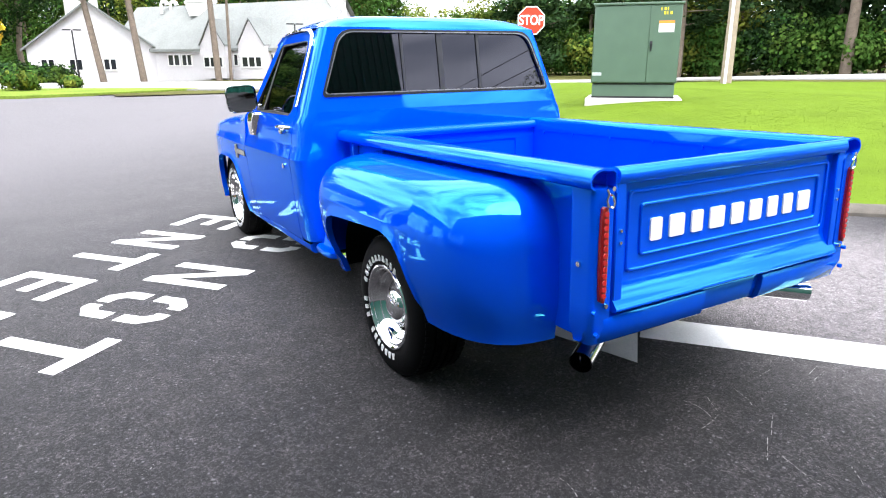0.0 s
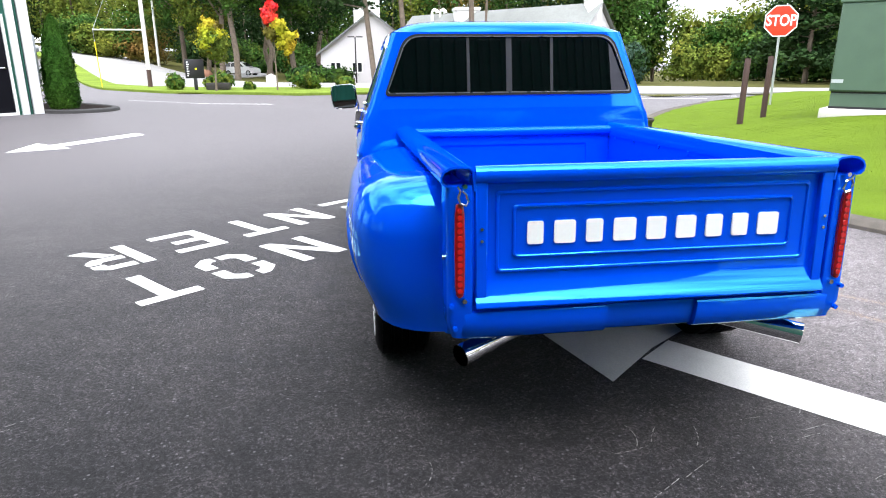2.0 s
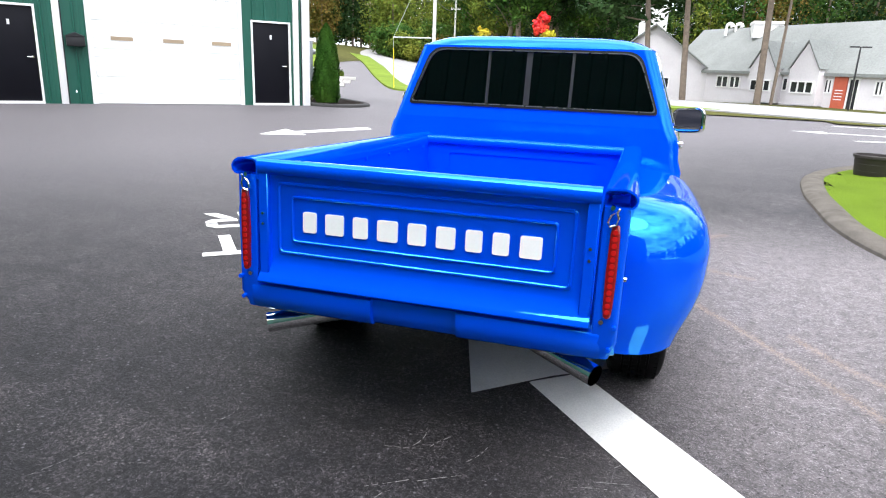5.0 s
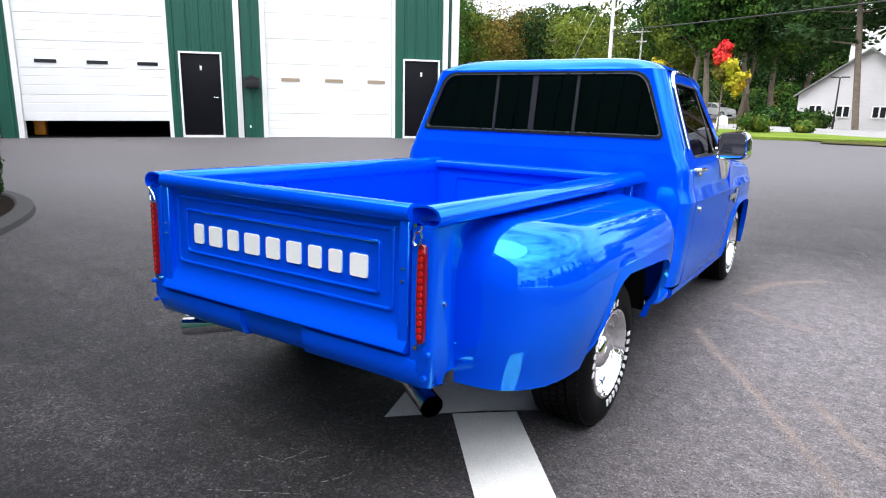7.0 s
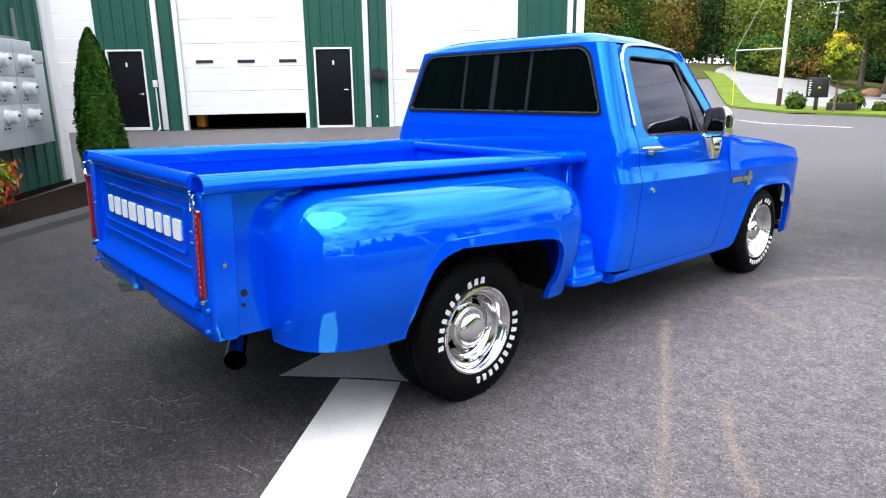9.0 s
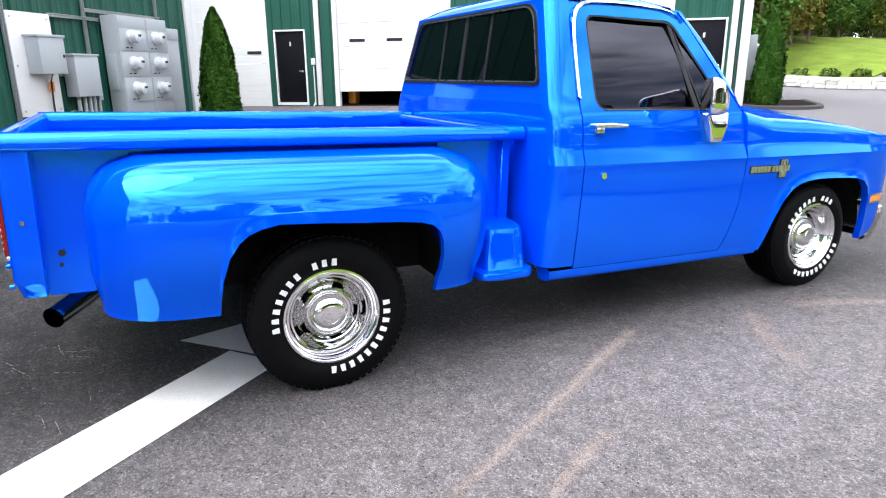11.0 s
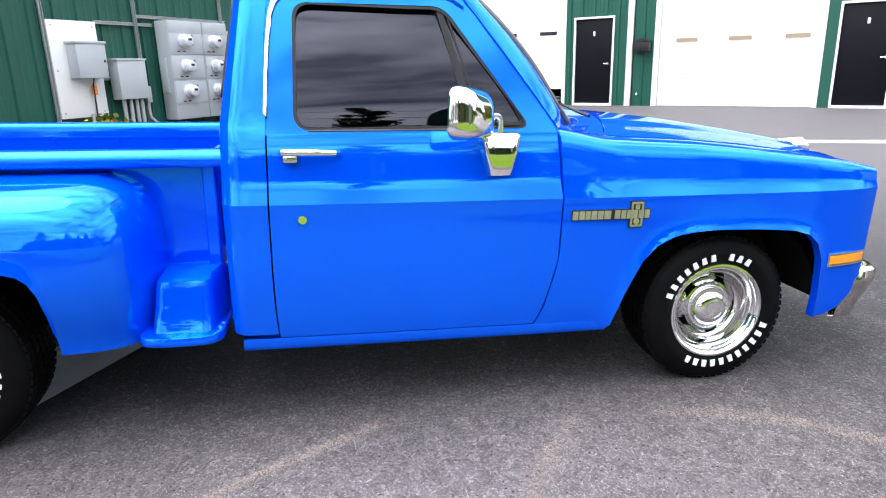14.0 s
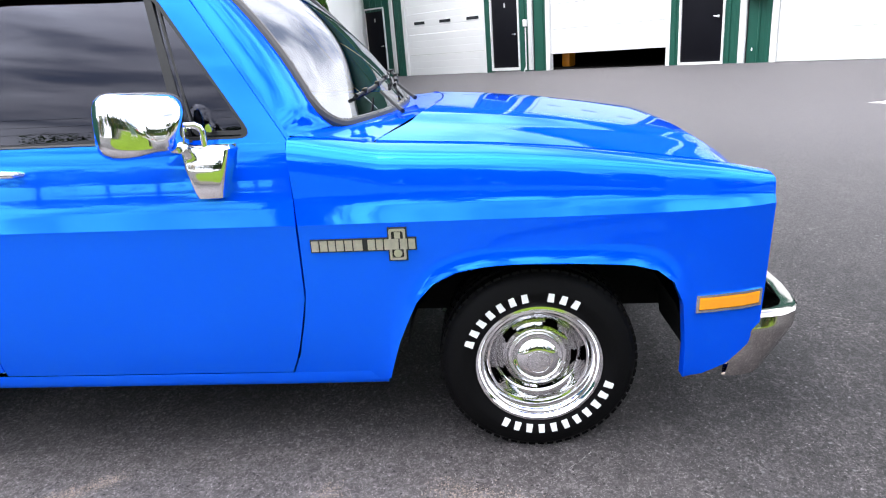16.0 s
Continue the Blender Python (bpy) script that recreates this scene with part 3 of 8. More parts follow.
def lawn_h(x, y):
    p = Vector((x, y))
    d = min((p - q).length for q in KERBLINE)
    return hgt(x, y) + 0.055 + 0.48 * smoothstep(0.1, 5.5, d) * (1 - smoothstep(12, 20, x))


strip("kerb", KERBLINE, 0.34, 0.0, KERB, "low dark asphalt kerb round the lawn", "kerb",
      profile=[(1.0, -0.03), (0.95, 0.03), (0.82, 0.062), (0.6, 0.075), (0.3, 0.075), (0.1, 0.055), (0.0, -0.02)])
lawn_edge = [(p.x, p.y) for p in KERBLINE]
far = [(14.0, 19.6), (18.0, 18.6), (22.5, 15.6), (26.0, 11.8), (30.0, 7.0), (36.0, 0.0)]
inside = lawn_edge + far


def in_poly(x, y, poly):
    c = False
    for (x0, y0), (x1, y1) in zip(poly, poly[1:] + poly[:1]):
        if (y0 > y) != (y1 > y) and x < (x1 - x0) * (y - y0) / (y1 - y0) + x0:
            c = not c
    return c


bm = bmesh.new()
cell, made = 0.45, {}


def lawn_vert(i, j):
    if (i, j) not in made:
        x, y = 2.5 + i * cell, -10 + j * cell
        if not in_poly(x, y, inside):
            q = min(KERBLINE, key=lambda k: (k.x - x) ** 2 + (k.y - y) ** 2)
            x, y = q.x, q.y
        made[i, j] = bm.verts.new((x, y, lawn_h(x, y)))
    return made[i, j]


for i in range(76):
    for j in range(68):
        if all(in_poly(2.5 + (i + a) * cell, -10 + (j + b) * cell, inside) for a, b in ((0.5, 0.5),)):
            vs = [lawn_vert(i + a, j + b) for a, b in ((0, 0), (1, 0), (1, 1), (0, 1))]
            try:
                bm.faces.new(vs)
            except ValueError:
                pass
lawn = tagged(link_mesh("lawn", bm, LAWN, None, smooth=80), "bright green mown lawn inside the kerb", "lawn", kind="structure")

# grass blades near the path
rng = random.Random(4)
bv, bf = [], []
while len(bf) < 90000:
    x, y = rng.uniform(2.8, 13), rng.uniform(-3, 15)
    dist = math.hypot(x - 2.5, y - 3)
    if rng.random() > 1.3 / (0.6 + 0.16 * dist) or not in_poly(x, y, inside):
        continue
    z = lawn_h(x, y)
    h, w, a = rng.uniform(0.004, 0.011), rng.uniform(0.003, 0.006) * (1 + 0.06 * dist), rng.uniform(0, 6.28)
    ca, sa, le = math.cos(a), math.sin(a), rng.uniform(0.015, 0.05)
    k = len(bv)
    bv += [(x - w * ca, y - w * sa, z - 0.005), (x + w * ca, y + w * sa, z - 0.005), (x - le * sa, y + le * ca, z + h)]
    bf.append((k, k + 1, k + 2))
tagged(sheet_mesh("grass_blades", bv, bf, BLADE), "short bright green grass blades of the lawn", "grass", kind="stuff")

# ---------------------------------------------------------------- painted markings
TU, TR = Vector((0.648, -0.762)), Vector((-0.762, -0.648))     # up and right of the lettering
TO = Vector((-1.486, 2.284))
LH, LW, ST = 0.60, 0.41, 0.098


def paint_piece(parent, outline, lift=0.004):
    bm = bmesh.new()
    top = [bm.verts.new((x, y, hgt(x, y) + lift)) for x, y in outline]
    bm.faces.new(top)
    bmesh.ops.triangulate(bm, faces=bm.faces[:])
    bm.normal_update()
    for f in bm.faces:
        if f.normal.z < 0:
            f.normal_flip()
    ob = link_mesh("painted_piece", bm, ROADPAINT, parent, smooth=0)
    return ob


def strokes(ch):
    w, h, s = LW, LH, ST
    if ch == "T":
        return [[(0, h - s), (w, h - s), (w, h), (0, h)], [(w / 2 - s / 2, 0), (w / 2 + s / 2, 0), (w / 2 + s / 2, h - s), (w / 2 - s / 2, h - s)]]
    if ch == "N":
        return [[(0, 0), (s, 0), (s, h), (0, h)], [(w - s, 0), (w, 0), (w, h), (w - s, h)], [(s, h), (s, h - 0.19), (w - s, 0), (w - s, 0.19)]]
    if ch == "E":
        return [[(0, 0), (s, 0), (s, h), (0, h)], [(s, h - s), (w, h - s), (w, h), (s, h)], [(s, 0), (w, 0), (w, s), (s, s)], [(s, h / 2 - s / 2), (w * 0.78, h / 2 - s / 2), (w * 0.78, h / 2 + s / 2), (s, h / 2 + s / 2)]]
    if ch == "O":
        g, c = 0.035, 0.10
        return [[(0, c), (0, h / 2 - g), (s, h / 2 - g), (s, s + 0.04), (s + 0.04, s), (w / 2 - g + 0.03, s), (w / 2 - g + 0.03, 0), (c, 0)],
                [(0, h / 2 + g), (0, h - c), (c, h), (w / 2 - g, h), (w / 2 - g, h - s), (s + 0.04, h - s), (s, h - s - 0.04), (s, h / 2 + g)],
                [(w / 2 + g, h), (w - c, h), (w, h - c), (w, h / 2 + g), (w - s, h / 2 + g), (w - s, h - s - 0.04), (w - s - 0.04, h - s), (w / 2 + g, h - s)],
                [(w, h / 2 - g), (w, c), (w - c, 0), (w / 2 + g, 0), (w / 2 + g, s), (w - s - 0.04, s), (w - s, s + 0.04), (w - s, h / 2 - g)]]
    if ch == "D":
        g, c = 0.035, 0.10
        return [[(0, 0), (s, 0), (s, h), (0, h)], [(s + g, h), (w - c, h), (w, h - c), (w, h / 2 + g), (w - s, h / 2 + g), (w - s, h - s - 0.03), (w - s - 0.03, h - s), (s + g, h - s)],
                [(w, h / 2 - g), (w, c), (w - c, 0), (s + g, 0), (s + g, s), (w - s - 0.03, s), (w - s, s + 0.03), (w - s, h / 2 - g)]]
    if ch == "R":
        g = 0.03
        return [[(0, 0), (s, 0), (s, h), (0, h)], [(s + g, h), (w - 0.08, h), (w, h - 0.08), (w, h - 0.16), (w - s, h - 0.16), (w - s, h - s), (s + g, h - s)],
                [(w, h - 0.19), (w, h / 2 + 0.04), (w - 0.06, h / 2 - 0.03), (s + g, h / 2 - 0.03), (s + g, h / 2 + s - 0.03), (w - s, h / 2 + s - 0.03), (w - s, h - 0.19)],
                [(s + g + 0.02, h / 2 - 0.06), (s + g + 0.13, h / 2 - 0.06), (w, 0), (w - s - 0.02, 0)]]
    return []


for ch, r0, u0, wd in (("D", -1.44, 0.0, "do"), ("O", -0.84, 0.0, "do"), ("N", 0.0, 0.0, "not"), ("O", 0.605, 0.02, "not"), ("T", 1.205, 0.02, "not"),
                       ("E", -1.27, -0.90, "enter"), ("N", -0.645, -0.93, "enter"), ("T", -0.105, -0.91, "enter"), ("E", 0.505, -0.88, "enter"), ("R", 1.115, -0.85, "enter")):
    root = thing("painted_letter", pose(0, 0, 0), "white stencilled capital letter " + ch + " painted on the asphalt", "road marking", "letters of the words DO NOT ENTER")
    for o in strokes(ch):
        pts = [TO + TR * (r0 + a) + TU * (u0 + b) for a, b in o]
        paint_piece(root, [(p.x, p.y) for p in pts])

arrow = thing("painted_arrow", pose(0, 0, 0), "large white arrow painted under the truck, its shaft reaching out behind", "road marking")
a0, a1 = Vector((0.460, -0.235)), Vector((1.345, -1.300))
ad = (a1 - a0).normalized()
an = Vector((-ad.y, ad.x))
for o in ([a0 - an * 0.150, a1 - an * 0.146, a1 + an * 0.146, a0 + an * 0.150], [a0 - an * 0.46 - ad * 0.02 + ad * 0.03, a0 - ad * 0.02, a0 + an * 0.46 + ad * 0.01, a0 - ad * 1.05]):
    paint_piece(arrow, [(p.x, p.y) for p in o], 0.004)


def flat_arrow(tip, tail, head, w, hw, label):
    root = thing("painted_arrow", pose(0, 0, 0), label, "road marking", "white arrows on the lot")
    t, b = Vector(tip), Vector(tail)
    d = (b - t).normalized()
    n_ = Vector((-d.y, d.x))
    paint_piece(root, [(p.x, p.y) for p in (t, t + d * head + n_ * hw, t + d * head - n_ * hw)], 0.006)
    paint_piece(root, [(p.x, p.y) for p in (t + d * head + n_ * w, b + n_ * w, b - n_ * w, t + d * head - n_ * w)], 0.006)


flat_arrow((-6.60, 8.22), (-5.22, 10.55), 0.85, 0.13, 0.42, "white arrow on the asphalt by the garages")
flat_arrow((-9.6, 23.6), (-7.2, 22.2), 1.0, 0.15, 0.5, "white arrow on the asphalt, far across the lot")
flat_arrow((-6.9, 20.3), (-3.9, 21.5), 1.1, 0.2, 0.6, "white arrow on the asphalt, far across the lot")
flat_arrow((5.2, 19.8), (8.0, 19.6), 1.0, 0.15, 0.5, "white arrow on the asphalt, far across the lot")
stripes = thing("painted_stripes", pose(0, 0, 0), "white stripes painted across the far lane", "road marking")
for x0, y0, x1, y1 in ((7.5, 24.6, 13.0, 21.6), (9.5, 26.0, 15.0, 22.8), (6.2, 16.6, 8.2, 17.4)):
    d = (Vector((x1, y1)) - Vector((x0, y0))).normalized()
    n_ = Vector((-d.y, d.x)) * 0.13
    paint_piece(stripes, [(x0 + n_.x, y0 + n_.y), (x1 + n_.x, y1 + n_.y), (x1 - n_.x, y1 - n_.y), (x0 - n_.x, y0 - n_.y)], 0.012)

# chalky scratches behind and beside the truck
rng = random.Random(11)
sv, sf = [], []


def scratch(pts, w):
    for a, b in zip(pts, pts[1:]):
        d = (b - a)
        if d.length < 1e-6:
            continue
        n_ = Vector((-d.y, d.x)).normalized() * w * rng.uniform(0.4, 1.2)
        k = len(sv)
        sv.extend([(*(a + n_), hgt(*a) + 0.0025), (*(a - n_), hgt(*a) + 0.0025), (*(b - n_), hgt(*b) + 0.0025), (*(b + n_), hgt(*b) + 0.0025)])
        sf.append((k, k + 1, k + 2, k + 3))


for cx, cy, n_, spread in ((0.50, -1.15, 26, 0.35), (1.9, 1.2, 26, 1.1), (2.1, 3.4, 24, 1.0), (2.2, -0.4, 16, 0.9), (-1.2, -1.3, 14, 0.8), (-0.5, -1.9, 10, 0.7), (-6.5, 8.0, 40, 2.5)):
    for _ in range(n_):
        p = Vector((rng.gauss(cx, spread), rng.gauss(cy, spread)))
        if -1.0 < p.x < 0.95 and -0.9 < p.y < 3.8:
            continue
        a, cv, L = rng.gauss(0.7, 0.5), rng.gauss(0, 0.5), rng.uniform(0.02, 0.14)
        pts = [p]
        for k in range(7):
            a += cv * 0.18
            pts.append(pts[-1] + Vector((math.cos(a), math.sin(a))) * L / 7)
            if rng.random() < 0.45:
                scratch(pts, 0.0016)
                pts = [pts[-1] + Vector((math.cos(a), math.sin(a))) * 0.015]
        scratch(pts, 0.0016)
for _ in range(700):
    p = Vector((rng.gauss(2.1, 0.8), rng.uniform(-0.8, 5.0)))
    a, L = rng.uniform(0, 6.28), 0.008 + 0.05 * rng.random() ** 3
    if p.x > 1.05:
        scratch([p, p + Vector((math.cos(a), math.sin(a))) * L * 0.5, p + Vector((math.cos(a + 0.4), math.sin(a + 0.4))) * L], 0.0014)
tagged(sheet_mesh("scuff_marks", sv, sf, SCUFF), "fine pale scratches on the asphalt", "scratches", kind="stuff")

TRAILS = (([(1.0, 1.55), (1.21, 1.16), (1.40, 0.85), (1.56, 0.55), (1.84, 0.03), (2.0, -0.3)], 0.018), ([(1.09, 2.29), (1.4, 2.05), (1.66, 1.95)], 0.03), ([(1.7, 0.82), (1.94, 0.39), (2.3, 0.0)], 0.02), ([(1.11, 2.6), (1.29, 3.05), (1.6, 3.4)], 0.03))
# loose grit, and tan dust dragged into trails
sv, sf = [], []


def speck(x, y, s):
    k, a = len(sv), rng.uniform(0, 6.28)
    z, c, n_ = hgt(x, y), math.cos(a) * s, math.sin(a) * s
    sv.extend([(x - c, y - n_, z + 0.001), (x + n_ * 0.7, y - c * 0.7, z + 0.001), (x + c, y + n_, z + 0.001), (x - n_ * 0.6, y + c * 0.6, z + 0.001), (x, y, z + 0.001 + s * 0.8)])
    sf.extend([(k, k + 1, k + 4), (k + 1, k + 2, k + 4), (k + 2, k + 3, k + 4), (k + 3, k, k + 4)])


for _ in range(4200):
    x, y = rng.gauss(1.6, 1.6), rng.uniform(-2.6, 4.8)
    speck(x, y, 0.0012 + 0.0022 * rng.random() ** 3)
tagged(sheet_mesh("grit", sv, sf, SCUFF), "pale grit lying on the asphalt", "grit", kind="stuff")
sv, sf = [], []
for trail, w in TRAILS:
    line = spline(trail, 8)
    for a, b in zip(line, line[1:]):
        for _ in range(int((b - a).length * 2600)):
            q = a.lerp(b, rng.random())
            speck(q.x + rng.gauss(0, w), q.y + rng.gauss(0, w), 0.0012 + 0.0028 * rng.random() ** 2)
tagged(sheet_mesh("dust_trails", sv, sf, DUST), "tan dust dragged into faint trails on the asphalt", "dust", kind="stuff")

# ---------------------------------------------------------------- garage building
BH = 6.2


def wall_panel(name, s0, s1, z0, z1, d=0.0, frame=at_wall, label="", pitch=0.30):
    """Ribbed steel siding between two stations of a wall."""
    prof, s = [(s0, 0.0)], s0
    k = math.ceil(s0 / pitch) * pitch
    while k < s1 - 0.02:
        for o, e in ((-0.028, 0.0), (-0.014, 0.028), (0.014, 0.028), (0.028, 0.0), (0.09, 0.0), (0.10, 0.006), (0.12, 0.006), (0.13, 0.0), (0.17, 0.0), (0.18, 0.006), (0.20, 0.006), (0.21, 0.0)):
            if s0 < k + o < s1:
                prof.append((k + o, e))
        k += pitch
    prof.append((s1, 0.0))
    bm = bmesh.new()
    quads(bm, [[frame(s, d + e, z0) for s, e in prof], [frame(s, d + e, z1) for s, e in prof]])
    bk = [frame(s0, -0.14, z0), frame(s1, -0.14, z0), frame(s1, -0.14, z1), frame(s0, -0.14, z1)]
    vs = [bm.verts.new(p) for p in bk]
    bm.faces.new(vs)
    return link_mesh(name, bm, GREEN, None, label, smooth=25)


garage = thing("garage_building", pose(0, 0, 0), "long green and white steel garage building with sectional doors", "garage building", kind="structure")


def wall_box(bm, s0, s1, d0, d1, z0, z1, frame=at_wall, bevel=0.0):
    o = frame(0, 0, 0)
    ex, ey = frame(1, 0, 0) - o, frame(0, 1, 0) - o
    m = Matrix(((ex.x, ey.x, 0, o.x), (ex.y, ey.y, 0, o.y), (0, 0, 1, 0), (0, 0, 0, 1)))
    return box(bm, s0, s1, d0, d1, z0, z1, bevel, 2, m)


def add(name, bm, material, parent, label="", smooth=30):
    return part(name, bm, material, parent, label, smooth)


def unit(c, lift, lit, spout=0.815):
    """One garage bay: sectional door, walk door, siding and downspout round the walk door's middle c."""
    g0, g1, top = c - 4.11, c - 0.71, 4.06
    for s0, s1, z0 in ((g1, c - 0.50, FLOOR - 0.3), (c + 0.50, c + spout - 0.005, FLOOR - 0.3), (c + spout + 0.165, c + (1.43 if spout > 0.7 else 0.80), FLOOR - 0.3)):
        w = wall_panel("siding_panel", s0, s1, z0, BH)
        w.parent = garage
    w = wall_panel("siding_panel", c - 0.50, c + 0.50, FLOOR + 2.06, BH)
    w.parent = garage
    w = wall_panel("siding_panel", g0, g1, top, BH)
    w.parent = garage
    # white jambs and header
    bm = bmesh.new()
    wall_box(bm, g0, g0 + 0.12, -0.14, 0.012, FLOOR - 0.3, top)
    wall_box(bm, g1 - 0.09, g1, -0.14, 0.012, FLOOR - 0.3, top)
    wall_box(bm, g0 + 0.12, g1 - 0.09, -0.14, 0.012, top - 0.10, top)
    add("garage_frame", bm, WHITEMETAL, garage, "white steel door frame")
    sd = new("sectional_door")
    sd.parent = garage
    sd["label"] = "white sectional garage door" + (", raised a little" if lift > 0.1 else ", closed")
    a, b, n = g0 + 0.125, g1 - 0.095, 6
    zb = FLOOR + lift
    hh = 0.61
    for k in range(n + 1):
        z0 = zb + k * hh
        z1 = min(z0 + hh - 0.006, top - 0.10)
        if z1 - z0 < 0.05:
            continue
        bm = bmesh.new()
        rows = []
        for d, z in ((-0.085, z0), (-0.062, z0), (-0.055, z0 + 0.008), (-0.055, z0 + hh * 0.33), (-0.060, z0 + hh * 0.34), (-0.060, z0 + hh * 0.36), (-0.055, z0 + hh * 0.37), (-0.055, z0 + hh * 0.66), (-0.060, z0 + hh * 0.67), (-0.060, z0 + hh * 0.69), (-0.055, z0 + hh * 0.70), (-0.055, z1 - 0.008), (-0.062, z1), (-0.085, z1)):
            if z <= z1 + 1e-6:
                rows.append([at_wall(a, d, z), at_wall((a + b) / 2, d, z), at_wall(b, d, z)])
        quads(bm, rows)
        add("door_section", bm, WHITEDOOR, sd, smooth=20)
    for k, x in enumerate((0.40, 1.50, 2.60)):
        z0 = zb + (1.405 if lift < 0.1 else 1.29)
        bm = bmesh.new()
        wall_box(bm, a + x - 0.245 + 0.18, a + x + 0.245 + 0.18, -0.055, -0.046, z0 - 0.012, z0 + 0.097, bevel=0.004)
        win = add("door_window", bm, WHITEMETAL, sd)
        bm = bmesh.new()
        wall_box(bm, a + x - 0.23 + 0.18, a + x + 0.23 + 0.18, -0.048, -0.043, z0, z0 + 0.085)
        add("pane", bm, TANGLASS if lit else DARKGLASS, win)
    if lift > 0.1:
        # a dim bay behind the raised door
        bm = bmesh.new()
        wall_box(bm, g0 - 0.3, g1 + 0.3, -6.0, -5.9, FLOOR - 0.1, 4.0)
        wall_box(bm, g0 - 0.3, g0 - 0.2, -5.9, -0.15, FLOOR - 0.1, 4.0)
        wall_box(bm, g1 + 0.2, g1 + 0.3, -5.9, -0.15, FLOOR - 0.1, 4.0)
        wall_box(bm, g0 - 0.2, g1 + 0.2, -5.9, -0.15, 3.9, 4.0)
        wall_box(bm, g0 - 0.2, g1 + 0.2, -5.9, -0.15, FLOOR - 0.1, FLOOR - 0.004)
        add("bay_interior", bm, UNDER, garage, "dark garage interior")
        bm = bmesh.new()
        wall_box(bm, g0 + 0.16, g0 + 0.42, -0.75, -0.45, FLOOR, FLOOR + 0.36, bevel=0.05)
        add("amber_drum", bm, AMBERDRUM, garage, "amber plastic drum inside the bay")
    # walk door
    dr = new("walk_door")
    dr.parent = garage
    dr["label"] = "black steel door in a white frame, shut"
    bm = bmesh.new()
    wall_box(bm, c - 0.50, c - 0.455, -0.14, 0.035, FLOOR - 0.02, FLOOR + 2.06)
    wall_box(bm, c + 0.455, c + 0.50, -0.14, 0.035, FLOOR - 0.02, FLOOR + 2.06)
    wall_box(bm, c - 0.455, c + 0.455, -0.14, 0.035, FLOOR + 2.015, FLOOR + 2.06)
    wall_box(bm, c - 0.455, c + 0.455, -0.14, 0.05, FLOOR - 0.02, FLOOR + 0.05)
    add("frame", bm, WHITEMETAL, dr, "white door frame")
    bm = bmesh.new()
    wall_box(bm, c - 0.452, c + 0.452, -0.06, -0.012, FLOOR + 0.055, FLOOR + 2.012, bevel=0.004)
    add("leaf", bm, BLACKDOOR, dr, "black door leaf")
    bm = bmesh.new()
    o, ex, ey = at_wall(c, 0, 0), at_wall(c + 1, 0, 0) - at_wall(c, 0, 0), at_wall(c, 1, 0) - at_wall(c, 0, 0)
    P = lambda s, d, z: o + ex * s + ey * d + Vector((0, 0, z))
    tube(bm, [P(0.37, -0.012, FLOOR + 0.98), P(0.37, 0.045, FLOOR + 0.98)], 0.028, 12)
    tube(bm, [P(0.37, 0.04, FLOOR + 0.98), P(0.27, 0.045, FLOOR + 0.98)], 0.012, 8)
    add("lever_handle", bm, CHROME, dr, "silver lever handle")
    bm = bmesh.new()
    wall_box(bm, c - 0.025, c + 0.025, -0.012, -0.008, FLOOR + 1.62, FLOOR + 1.73, bevel=0.002)
    add("plain_marker", bm, WHITEMETAL, dr, "small white marker bar")
    # downspout with an outlet
    bm = bmesh.new()
    wall_box(bm, c + spout, c + spout + 0.14, -0.14, 0.065, FLOOR - 0.02, BH - 0.05, bevel=0.012)
    add("downspout", bm, WHITEMETAL, garage, "white downspout")
    bm = bmesh.new()
    wall_box(bm, c + spout + 0.14, c + spout + 0.165, -0.14, 0.010, FLOOR - 0.3, BH)
    add("shadow_joint", bm, SIGN_BLACK, garage)


AMBERDRUM = mat("amber_plastic", (0.60, 0.22, 0.01), 0.4, 0, 0.15, 6, 0.1, 60)
unit(5.545, 0.004, True, 0.57)
unit(0.0, 0.40, False)
unit(-5.46, 0.004, False)
# bay with the last walk door by the inner corner
unit(-10.92, 0.004, False)

# end trim of the front
bm = bmesh.new()
wall_box(bm, 6.30, 6.345, -0.14, 0.004, FLOOR - 0.3, BH)
add("shadow_joint", bm, SIGN_BLACK, garage)
bm = bmesh.new()
wall_box(bm, 6.35, 6.55, -0.30, 0.05, FLOOR - 0.3, BH, bevel=0.01)
add("corner_trim", bm, WHITEMETAL, garage, "white corner trim")
end_frame = lambda s, d, z: at_wall(6.51 + d, -0.1 - s, z)
w = wall_panel("siding_panel", 0.15, 14.0, FLOOR - 0.6, BH, 0.0, end_frame)
w.parent = garage
bm = bmesh.new()
wall_box(bm, -17.0, 6.9, -14.2, 0.45, BH, BH + 0.12)
wall_box(bm, -17.0, 6.95, 0.36, 0.50, BH - 0.12, BH + 0.16, bevel=0.02)
add("roof_edge", bm, WHITEMETAL, garage, "white eave")
# meter box on the end wall
bm = bmesh.new()
wall_box(bm, 6.53, 6.78, -0.75, -0.35, 0.95, 2.0, bevel=0.02)
eb = add("end_meter_box", bm, GREYBOX, garage, "grey meter box on the end wall")
for z in (1.25, 1.72):
    bm = bmesh.new()
    c0, c1 = at_wall(6.77, -0.55, z), at_wall(6.90, -0.55, z)
    tube(bm, [c0, c1], [0.085, 0.075], 14)
    part("meter", bm, METERGLASS, eb)
